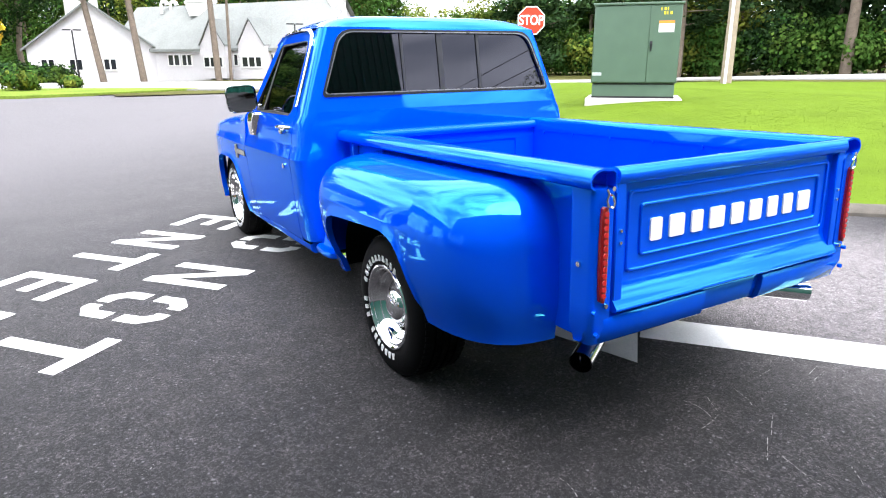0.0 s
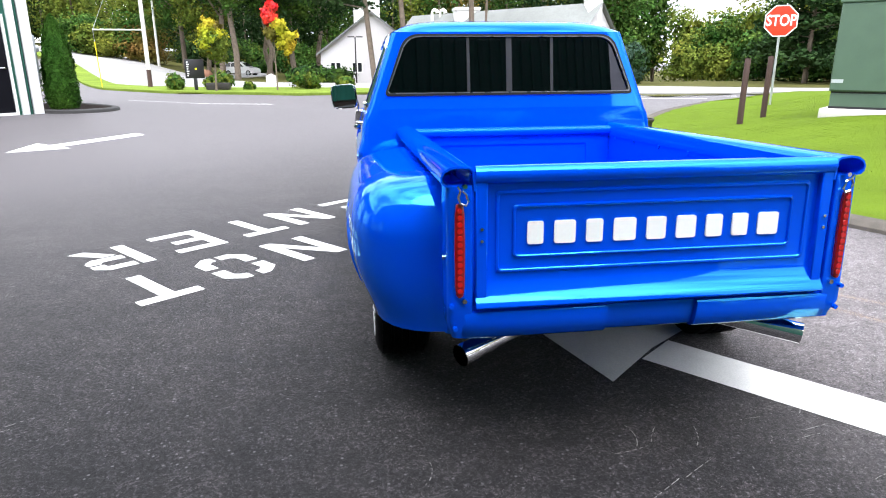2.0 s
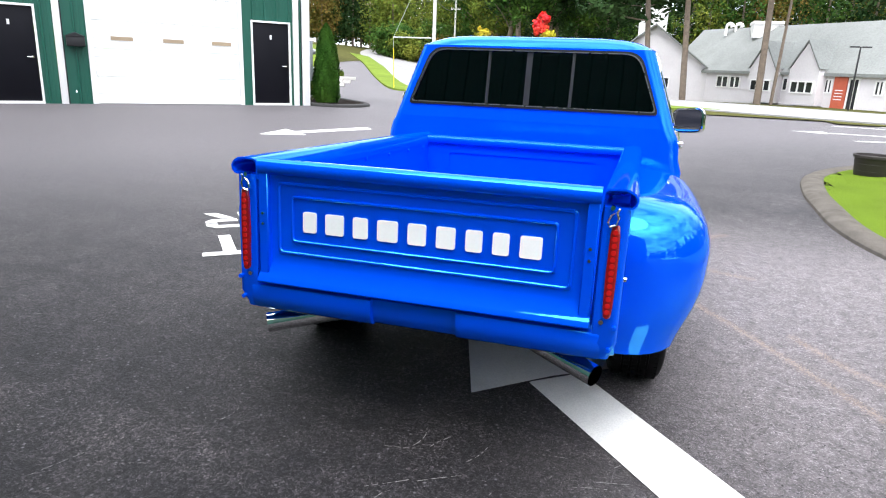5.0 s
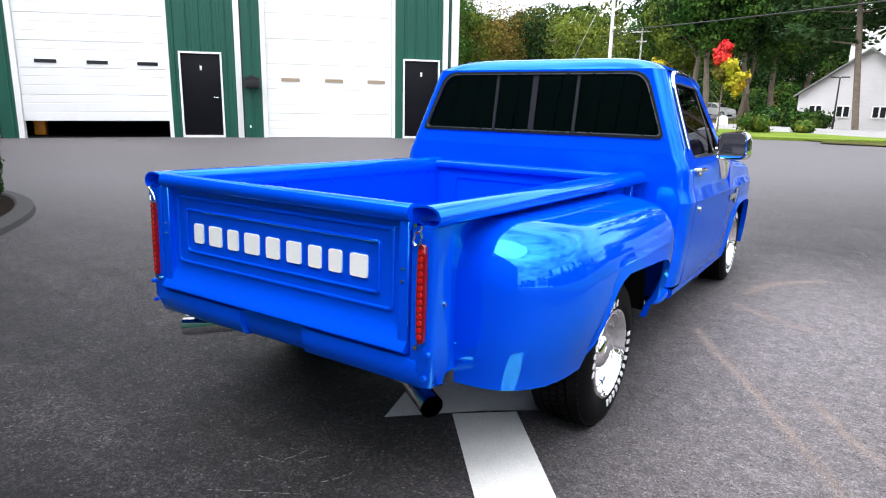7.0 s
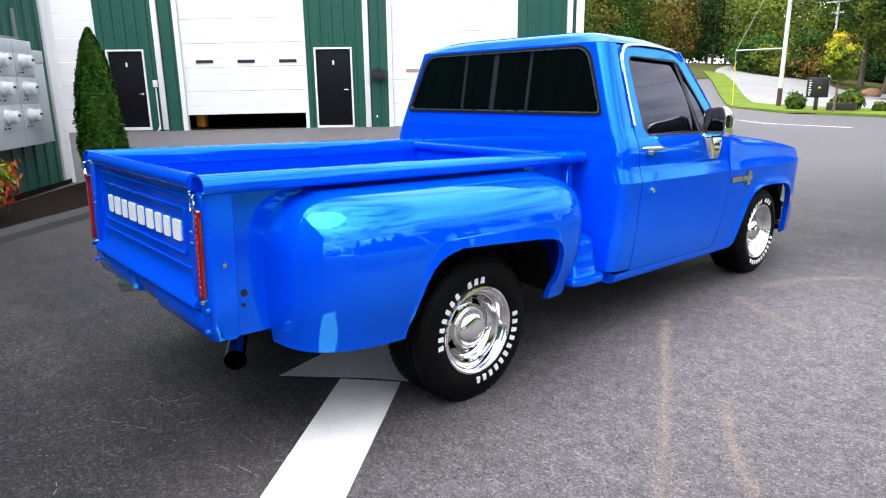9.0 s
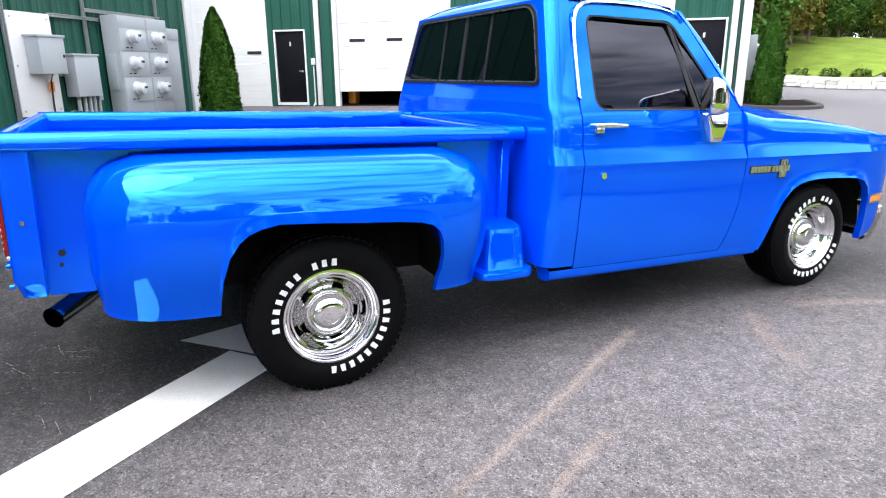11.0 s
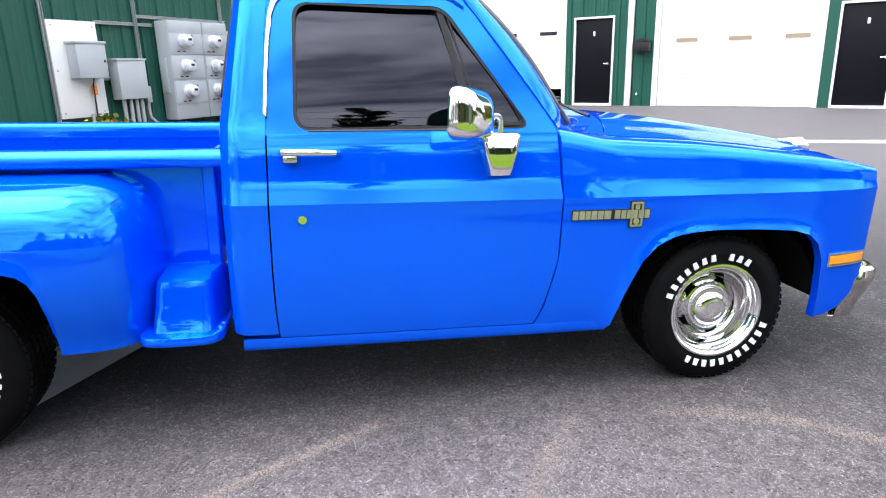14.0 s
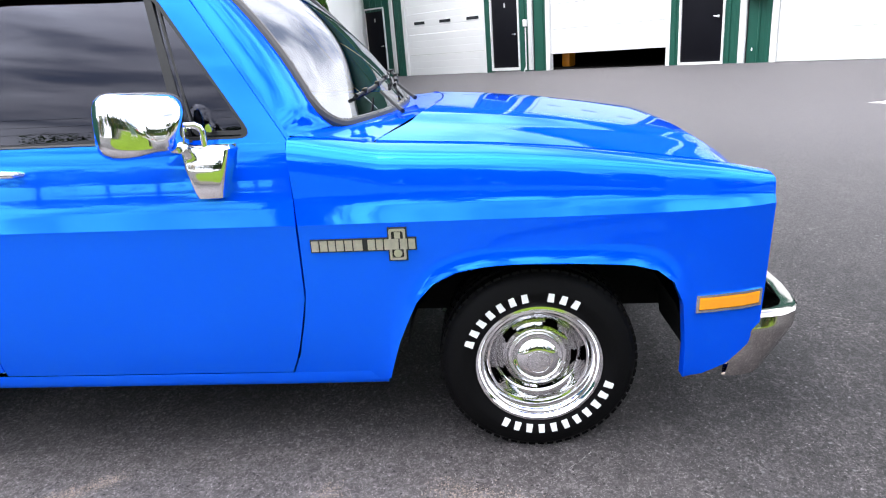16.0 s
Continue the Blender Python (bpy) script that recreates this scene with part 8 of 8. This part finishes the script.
for u in (-1, 1):
    for o in ([(-1.70, 1.08), (-1.52, 1.42), (-0.98, 1.50), (-0.98, 1.06)], [(-0.90, 1.06), (-0.90, 1.51), (-0.22, 1.52), (-0.22, 1.05)], [(-0.14, 1.05), (-0.14, 1.52), (0.22, 1.46), (0.72, 1.10), (0.72, 1.05)]):
        bm = bmesh.new()
        plate(bm, o, -0.01, 0.012, lambda a_, b_, d_: (a_, u * (0.885 - 0.20 * smoothstep(0.95, 1.62, b_) + d_), b_))
        part("side_glass", bm, DARKGLASS, car)
    for x in (-1.28, 1.30):
        bm = bmesh.new()
        lathe(bm, [(0.0, -0.10), (0.20, -0.10), (0.31, -0.09), (0.33, -0.05), (0.33, 0.05), (0.31, 0.09), (0.20, 0.08), (0.0, 0.07)], 24, Matrix.Translation((x, u * 0.80, 0.33)) @ Matrix.Rotation(radians(90 * u), 4, "Z"))
        w_ = part("wheel", bm, RUBBER, car)
        bm = bmesh.new()
        lathe(bm, [(0.0, 0.085), (0.08, 0.088), (0.18, 0.084), (0.20, 0.075)], 20, Matrix.Translation((x, u * 0.80, 0.33)) @ Matrix.Rotation(radians(90 * u), 4, "Z"))
        part("rim", bm, GALV, w_)
for x0, x1, nm in ((1.02, 0.50, "windscreen"), (-1.86, -1.66, "rear_window")):
    z0, z1 = (1.10, 1.47) if x0 > 0 else (1.13, 1.50)
    bm = bmesh.new()
    quads(bm, [[(x0 + 0.02 * (1 if x0 > 0 else -1), y_ * 0.70, z0 + 0.012) for y_ in (-1, 0, 1)], [(x1 + 0.02 * (1 if x0 > 0 else -1), y_ * 0.60, z1 + 0.012) for y_ in (-1, 0, 1)]])
    part(nm, bm, DARKGLASS, car)
for u in (-1, 1):
    bm = bmesh.new()
    box(bm, -2.13, -2.04, u * 0.70 - 0.10, u * 0.70 + 0.10, 0.82, 1.02, 0.02, 1)
    part("taillight", bm, REDLENS, car)

# ---------------------------------------------------------------- houses
GZ = -0.75


def house_box(root, a, b, depth, eave, ridge, gable_front, low=GZ - 0.5, o=0.35):
    """A wing with its front along a-b; ridge along the front, or across it when gable_front."""
    a, b = Vector(a), Vector(b)
    f = (b - a).normalized()
    n_ = Vector((-f.y, f.x))
    if n_.y < 0:
        n_ = -n_
    W = (b - a).length
    P = lambda u, v, z: Vector((a.x + f.x * u + n_.x * v, a.y + f.y * u + n_.y * v, z))
    bm = bmesh.new()
    base = [P(0, 0, low), P(W, 0, low), P(W, depth, low), P(0, depth, low)]
    top = [P(0, 0, eave), P(W, 0, eave), P(W, depth, eave), P(0, depth, eave)]
    lo, hi = [bm.verts.new(p) for p in base], [bm.verts.new(p) for p in top]
    for i in range(4):
        bm.faces.new((lo[i], lo[(i + 1) % 4], hi[(i + 1) % 4], hi[i]))
    if gable_front:
        r0, r1 = bm.verts.new(P(W / 2, 0, ridge)), bm.verts.new(P(W / 2, depth, ridge))
        bm.faces.new((hi[0], hi[1], r0)); bm.faces.new((hi[3], r1, hi[2]))
    else:
        r0, r1 = bm.verts.new(P(0, depth / 2, ridge)), bm.verts.new(P(W, depth / 2, ridge))
        bm.faces.new((hi[0], r0, hi[3])); bm.faces.new((hi[1], hi[2], r1))
    part("wall", bm, HOUSE, root, smooth=0)
    bm = bmesh.new()
    t = 0.16
    if gable_front:
        for s in (0, 1):
            u0, ue = (W / 2, -o) if s == 0 else (W / 2, W + o)
            ze = eave - (ridge - eave) * o / (W / 2)
            rows = [[P(u0, -o, ridge + t), P(ue, -o, ze + t)], [P(u0, depth + o, ridge + t), P(ue, depth + o, ze + t)]]
            quads(bm, rows)
            quads(bm, [[P(u0, -o, ridge), P(ue, -o, ze)], [P(u0, -o, ridge + t), P(ue, -o, ze + t)]])
    else:
        for s in (0, 1):
            v0, ve = (depth / 2, -o) if s == 0 else (depth / 2, depth + o)
            ze = eave - (ridge - eave) * o / (depth / 2)
            quads(bm, [[P(-o, v0, ridge + t), P(-o, ve, ze + t)], [P(W + o, v0, ridge + t), P(W + o, ve, ze + t)]])
            quads(bm, [[P(-o, ve, ze - 0.05), P(W + o, ve, ze - 0.05)], [P(-o, ve, ze + t), P(W + o, ve, ze + t)]])
    part("roof", bm, ROOF, root, smooth=0)
    return P, W


def house_window(root, P, u, z0, z1, w, panes=2):
    bm = bmesh.new()
    o, i_ = [(u - w / 2, z0), (u - w / 2, z1), (u + w / 2, z1), (u + w / 2, z0)], [(u - w / 2 + 0.09, z0 + 0.09), (u - w / 2 + 0.09, z1 - 0.09), (u + w / 2 - 0.09, z1 - 0.09), (u + w / 2 - 0.09, z0 + 0.09)]
    pl = lambda a_, b_, d_: P(a_, d_, b_)
    ring(bm, [Vector(q) for q in o], [Vector(q) for q in i_], -0.08, 0.02, pl)
    for k in range(1, panes):
        x = u - w / 2 + w * k / panes
        plate(bm, [(x - 0.06, z0 + 0.09), (x - 0.06, z1 - 0.09), (x + 0.06, z1 - 0.09), (x + 0.06, z0 + 0.09)], -0.06, 0.0, pl)
    win = part("window", bm, HOUSEWHITE, root, "white framed window", smooth=0)
    bm = bmesh.new()
    plate(bm, i_, -0.02, -0.01, pl)
    part("pane", bm, DARKGLASS, win, smooth=0)
    return win


house = thing("house", pose(0, 0, 0), "long pale clapboard house with grey shingled roofs and cross gables", "house")
P1 = house_box(house, (-3.65, 57.6), (5.36, 57.0), 11, 2.28, 5.65, True)[0]
for u in (1.3, 3.2, 5.6):
    house_window(house, P1, u, 0.55, 1.5, 1.0)
F0, F1 = Vector((5.36, 57.0)), Vector((15.05, 44.5))
fd = (F1 - F0).normalized()
W2 = (F1 - F0).length
PL = house_box(house, F0 - fd * 4.5, F1, 6.8, 2.35, 5.6, False)[0]
P2 = lambda u, v, z: PL(u + 4.5, v, z)
fnn = Vector((fd.y, -fd.x))
for t in (0.415, 0.645):
    c = F0.lerp(F1, t)
    a_, b_ = c - fd * 1.2 + fnn * 0.8, c + fd * 1.2 + fnn * 0.8
    Pg = house_box(house, a_, b_, 4.0, 2.4, 4.2, True, -0.05, 0.10)[0]
    house_window(house, Pg, 1.2, 0.75, 1.6, 1.9, 3)
for t, w_ in ((0.12, 1.3), (0.205, 1.1), (0.525, 0.9), (0.735, 0.6), (0.965, 0.6)):
    house_window(house, P2, W2 * t, 0.85, 1.8, w_)
bm = bmesh.new()
pl2 = lambda a_, b_, d_: P2(a_, d_, b_)
plate(bm, [(W2 * 0.765, GZ), (W2 * 0.765, 1.95), (W2 * 0.825, 1.95), (W2 * 0.825, GZ)], -0.12, 0.0, pl2)
part("red_panel", bm, REDDOOR, house, "red panel beside the entrance", smooth=0)
for k in range(4):
    bm = bmesh.new()
    plate(bm, [(W2 * 0.777, 0.45 + 0.2 * k), (W2 * 0.777, 0.51 + 0.2 * k), (W2 * 0.813, 0.51 + 0.2 * k), (W2 * 0.813, 0.45 + 0.2 * k)], -0.15, -0.12, pl2)
    part("pale_bar", bm, HOUSEWHITE, house, smooth=0)
bm = bmesh.new()
ring(bm, [Vector(q) for q in ((W2 * 0.83, GZ), (W2 * 0.83, 1.9), (W2 * 0.88, 1.9), (W2 * 0.88, GZ))], [Vector(q) for q in ((W2 * 0.836, GZ + 0.1), (W2 * 0.836, 1.8), (W2 * 0.874, 1.8), (W2 * 0.874, GZ + 0.1))], -0.08, 0.02, pl2)
plate(bm, [(W2 * 0.853, GZ), (W2 * 0.853, 1.85), (W2 * 0.857, 1.85), (W2 * 0.857, GZ)], -0.07, 0.0, pl2)
part("entrance", bm, HOUSEWHITE, house, "white glazed entrance", smooth=0)
bm = bmesh.new()
plate(bm, [(W2 * 0.836, GZ + 0.1), (W2 * 0.836, 1.8), (W2 * 0.874, 1.8), (W2 * 0.874, GZ + 0.1)], -0.02, -0.01, pl2)
part("entrance_pane", bm, DARKGLASS, house, smooth=0)
# rows of windows in the end wall
Pe = lambda u, v, z: P2(W2 - v, u, z)
for u, z0, z1, w_ in ((1.9, 0.9, 1.7, 2.3), (4.9, 0.9, 1.7, 2.3), (2.2, -0.5, 0.1, 3.6)):
    house_window(house, Pe, u, z0, z1, w_, 5)
for x, y, w_, z0, z1 in ((0.55, 59.0, 2.3, 4.6, 8.6), (17.4, 47.0, 1.1, 3.6, 6.2), (9.4, 57.4, 2.1, 4.8, 6.1)):
    bm = bmesh.new()
    box(bm, -w_ / 2, w_ / 2, -w_ / 2, w_ / 2, 0, z1 - z0, 0.03)
    box(bm, -w_ / 2 - 0.08, w_ / 2 + 0.08, -w_ / 2 - 0.08, w_ / 2 + 0.08, z1 - z0 - 0.22, z1 - z0, 0.02)
    ob = part("chimney", bm, HOUSEWHITE, house, smooth=20)
    ob.location = (x, y, z0)


for k in (0.0, 0.75):
    bm = bmesh.new()
    tube(bm, [(k, 0, -0.5), (k, 0, 0.25), (k + 0.08, 0, 0.42), (k + 0.25, 0, 0.48), (k + 0.42, 0, 0.40), (k + 0.48, 0, 0.22)], [0.12, 0.12, 0.14, 0.17, 0.18, 0.20], 10)
    ob = part("roof_vent", bm, HOUSEWHITE, house, "white gooseneck roof vent")
    ob.location = (6.6, 59.6, 5.6)


def lamp_post(x, y, h):
    root = thing("street_lamp", pose(x, y, hgt(x, y)), "dark slender lamp post with two flat heads", "street lamp", "lamp posts by the house")
    bm = bmesh.new()
    tube(bm, [(0, 0, -0.2), (0, 0, h)], [0.07, 0.045], 8)
    part("post", bm, SIGN_BLACK, root)
    for s in (-1, 1):
        bm = bmesh.new()
        box(bm, s * 0.32 - 0.26, s * 0.32 + 0.26, -0.14, 0.14, h - 0.03, h + 0.05, 0.02)
        part("head", bm, SIGN_BLACK, root)


lamp_post(-0.62, 49.5, 3.5)
lamp_post(12.75, 43.2, 3.8)
for k, (x, y, w_, h_) in enumerate(((-2.4, 52.0, 3.0, 1.0), (-4.6, 53.5, 3.4, 1.2), (17.7, 43.9, 1.7, 2.5), (18.9, 42.6, 2.4, 2.9))):
    shrub(x, y, w_, h_, [LEAF_GREEN, LEAF_DARK] if k < 2 else [LEAF_BLUE, LEAF_DARK], "broad dark green shrub by the house" if k < 2 else "blue-green young spruce by the house", 80 + k, 0.16 if k < 2 else 0.11, 110, 48)


# ---------------------------------------------------------------- tall trees and woods
def pine(x, y, h, seed, label, r0=0.26, low=0.35, lean=0.0):
    r = np.random.RandomState(seed)
    z = hgt(x, y)
    root = thing("pine_tree", pose(x, y, z), label, "pine tree", "tall pines")
    bm = bmesh.new()
    pts = [(lean * h * t, 0, h * t) for t in (-0.02, 0.25, 0.5, 0.75, 1)]
    tube(bm, pts, [r0, r0 * 0.85, r0 * 0.65, r0 * 0.4, r0 * 0.08], 10)
    cs = []
    k = low
    while k < 0.98:
        for _ in range(3):
            a = r.rand() * 6.28
            L = (1.02 - k) * h * 0.30 * (0.6 + 0.6 * r.rand()) + 0.5
            s = Vector((lean * h * k, 0, h * k))
            e = s + Vector((math.cos(a) * L, math.sin(a) * L, L * (0.12 + 0.2 * r.rand())))
            tube(bm, [s, s.lerp(e, 0.6) - Vector((0, 0, 0.05 * L)), e], [r0 * 0.22, r0 * 0.12, 0.015], 5, caps=False)
            n = int(40 + 36 * L)
            t = 0.25 + 0.75 * r.rand(n, 1) ** 0.7
            c = np.array(s) + (np.array(e) - np.array(s)) * t + r.normal(size=(n, 3)) * np.array([0.32, 0.32, 0.12]) * (0.5 + 0.35 * L)
            cs.append(c)
        k += 0.035 + 0.02 * r.rand()
    part("trunk", bm, BARK, root)
    c = np.concatenate(cs)
    leaves("crown", c, 0.15 + 0.12 * r.rand(len(c)), LEAF_DARK, root, seed, flat=0.5, stretch=2.4)
    return root


for k, (x, y, h, r0, low, lean) in enumerate(((0.75, 47.4, 18, 0.22, 0.30, -0.10), (3.2, 47.2, 19, 0.23, 0.45, -0.07), (8.0, 46.4, 18, 0.24, 0.5, -0.02), (8.9, 46.6, 15, 0.12, 0.55, 0.03),
                                             (40.0, 20.5, 20, 0.34, 0.32, 0.0), (46.0, 13.0, 20, 0.30, 0.3, 0.0), (38.0, 4.0, 19, 0.3, 0.22, 0.01), (37.5, -9.0, 19, 0.3, 0.2, 0.0), (34.7, 28.7, 16, 0.22, 0.18, 0.0), (31.5, 41.1, 11.5, 0.2, 0.10, 0.0), (38.6, 41.8, 15, 0.18, 0.34, 0.0), (41.2, 39.6, 16, 0.18, 0.36, 0.0))):
    pine(x, y, h, 100 + k, "tall pine with a bare grey trunk and dark needles", r0, low, lean)


def shade_tree(x, y, h, w, low, m, seed, label):
    """A tall leafy tree: bare trunk below, wide uneven crown above low (share of the height)."""
    r = np.random.RandomState(seed)
    root = thing("shade_tree", pose(x, y, hgt(x, y)), label, "tree", "tall shade trees by the road")
    bm = bmesh.new()
    limbs(bm, (0, 0, -0.2), (r.normal(0, 0.4), r.normal(0, 0.4), h * 0.93), 0.30, r, 11, w * 0.62, 0.75)
    part("trunk", bm, BARK, root)
    c, o = clumps(r, 190, (0, 0, h * (low + 1) / 2), (w, w, h * (1 - low) / 2), 66, w * 0.10)
    leaves("crown", c, 0.13 + 0.13 * r.rand(len(c)), m, root, seed, out=o)
    return root


for k, (x, y, h, w, low, m) in enumerate(((-11.4, 60.6, 17.0, 4.4, 0.30, LEAF_GREEN), (-13.0, 62.2, 18.0, 4.6, 0.34, LEAF_DARK), (-9.2, 65.0, 18.0, 4.6, 0.28, LEAF_DARK), (-6.8, 68.0, 19.0, 5.0, 0.26, LEAF_GREEN), (-4.4, 72.0, 19.0, 5.0, 0.24, LEAF_DARK),
                                         (-16.8, 74.0, 16.0, 4.4, 0.22, LEAF_OLIVE), (-20.5, 80.0, 17.0, 5.0, 0.20, LEAF_GREEN), (-10.5, 80.0, 20.0, 5.2, 0.30, LEAF_DARK))):
    shade_tree(x, y, h, w, low, m, 300 + k, "tall leafy tree with a bare grey trunk by the road")


def woods(name, spots, material, label, seed, leaf_size=(0.14, 0.28), per=2350):
    """A stand of broad-crowned trees, as one mass of leaves with gaps and uneven tops."""
    r = np.random.RandomState(seed)
    cs, ss, os_ = [], [], []
    for x, y, h, w in spots:
        z = hgt(x, y)
        nc = 15
        for q in range(nc):
            t = (q + r.rand()) / nc
            rad = w * (0.35 + 0.65 * math.sin(math.pi * (0.12 + 0.80 * t))) * 0.55
            a = r.rand() * 6.28
            c = np.array([x + math.cos(a) * rad, y + math.sin(a) * rad, z + h * (0.10 + 0.88 * t)])
            n = per // nc
            o = r.normal(size=(n, 3))
            o /= np.linalg.norm(o, axis=1)[:, None]
            o[:, 2] = np.abs(o[:, 2]) * np.where(r.rand(n) < 0.75, 1, -1)
            lump = 1 + 0.22 * np.sin(5 * o[:, :1] + q) * np.sin(6 * o[:, 1:2] + 2 * q)
            cs.append(c + o * lump * (0.74 + 0.32 * r.rand(n, 1)) * np.array([0.40, 0.40, 0.30]) * w * (0.75 + 0.5 * r.rand()))
            ss.append(r.uniform(*leaf_size, size=n))
            os_.append(o)
        m_ = 1350
        cs.append(np.array([x, y, z + h * 0.5]) + r.uniform(-1, 1, size=(m_, 3)) * np.array([w * 0.38, w * 0.38, h * 0.36]))
        ss.append(r.uniform(0.25, 0.48, size=m_))
        os_.append(r.normal(size=(m_, 3)))
    c = np.concatenate(cs)
    ob = leaves(name, c, np.concatenate(ss), material, None, seed, stretch=1.3, out=np.concatenate(os_))
    return tagged(ob, label, "woods", kind="stuff")


rng = random.Random(77)
stands = {"dark": [], "green": [], "olive": [], "rust": []}


def put(x, y, h, w, mixk):
    r_ = rng.random()
    acc = 0
    for k, p_ in mixk:
        acc += p_
        if r_ < acc:
            stands[k].append((x, y, h, w))
            return


NORTH = (("dark", 0.42), ("green", 0.36), ("olive", 0.16), ("rust", 0.06))
BRIGHT = (("dark", 0.06), ("green", 0.34), ("olive", 0.48), ("rust", 0.12))
for row, y0 in enumerate((92, 101, 112)):
    x = -26
    while x < 34:
        put(x + rng.uniform(-1.5, 1.5), y0 + rng.uniform(-3, 3) - 0.25 * max(0, x) + 9 * smoothstep(6, -2, x), rng.uniform(17, 25) + 2 * row, rng.uniform(4.5, 6.5), NORTH)
        x += 4.6
for row, y0 in enumerate((100, 112, 124)):
    x = -95
    while x < -26:
        put(x + rng.uniform(-1.5, 1.5), y0 + rng.uniform(-4, 4) + 0.15 * x, rng.uniform(9, 13) + 1.0 * row, rng.uniform(4.5, 6.5), BRIGHT)
        x += 5.0
for row in range(3):
    for k in range(26):
        t = k / 25
        x, y = 34 + 22 * t + 8 * row + rng.uniform(-1.5, 1.5), 64 - 84 * t + 5 * row + rng.uniform(-1.5, 1.5)
        put(x, y, rng.uniform(12, 17) + 2 * row if t > 0.30 else rng.uniform(5.6, 7.4) + 0.5 * row, rng.uniform(3.0, 4.5), NORTH if t > 0.35 else BRIGHT)
for row in range(2):
    for k in range(13):
        put(-34 - 4 * k * 0.6 - 7 * row + rng.uniform(-2, 2), 46 + 4.2 * k + rng.uniform(-2, 2), rng.uniform(10, 14), rng.uniform(4, 6), BRIGHT)
for k in range(26):
    put(-70 + 6.0 * k + rng.uniform(-2, 2), -78 + rng.uniform(-6, 6), rng.uniform(6, 12), rng.uniform(4.5, 7), NORTH)
for k in range(12):
    put(44 + rng.uniform(-3, 6), -16 - 5.0 * k, rng.uniform(14, 19), rng.uniform(4.5, 6.5), NORTH)
for k in range(5):
    put(24 + 2.2 * k + rng.uniform(-1, 1), 66 + 1.6 * k + rng.uniform(-3, 3), rng.uniform(10, 13), rng.uniform(3.4, 4.6), NORTH)
# understorey along the wood's edge
for k in range(46):
    t = k / 45
    x = -34 + 70 * t + rng.uniform(-1, 1)
    if -25 < x < 0:
        put(x, 99 + rng.uniform(-2, 2), rng.uniform(2.5, 4.5), rng.uniform(3.0, 4.2), NORTH)
    else:
        put(x, 86 - 10 * abs(t - 0.4) + rng.uniform(-2, 2), rng.uniform(3.0, 5.5), rng.uniform(3.0, 4.2), BRIGHT)
for k in range(24):
    t = k / 23
    put(31.5 + 20 * t + rng.uniform(-1, 1), 60 - 70 * t + rng.uniform(-1, 1), rng.uniform(2.2, 4.2), rng.uniform(2.6, 3.6), BRIGHT if t < 0.35 else NORTH)
behind = [(-110 + 5.0 * k + rng.uniform(-2, 2), 132 + rng.uniform(-4, 4), 16 if k < 14 else 25, 6.0) for k in range(32)]
woods("far_woods", behind, LEAF_DARK, "dark far edge of the woods", 205, (0.40, 0.70), 1500)
woods("dark_woods", stands["dark"], LEAF_DARK, "dark green woods of pines and oaks behind the houses", 201)
woods("green_woods", stands["green"], LEAF_GREEN, "green leafy woods behind the houses", 202)
woods("olive_woods", stands["olive"], LEAF_OLIVE, "yellow-green leafy trees at the wood's edge", 203)
woods("rusty_woods", stands["rust"], LEAF_RUST, "trees turning rusty brown at the wood's edge", 204)
bm = bmesh.new()
for k, (x, y, h, w) in enumerate(s_ for st in stands.values() for s_ in st):
    if h > 7:
        z = hgt(x, y)
        tube(bm, [(x, y, z - 0.3), (x + rng.uniform(-0.4, 0.4), y, z + h * 0.8)], [0.22, 0.08], 6, caps=False)
tagged(link_mesh("wood_trunks", bm, BARK), "grey-brown trunks standing in the woods", "trunks", kind="stuff")
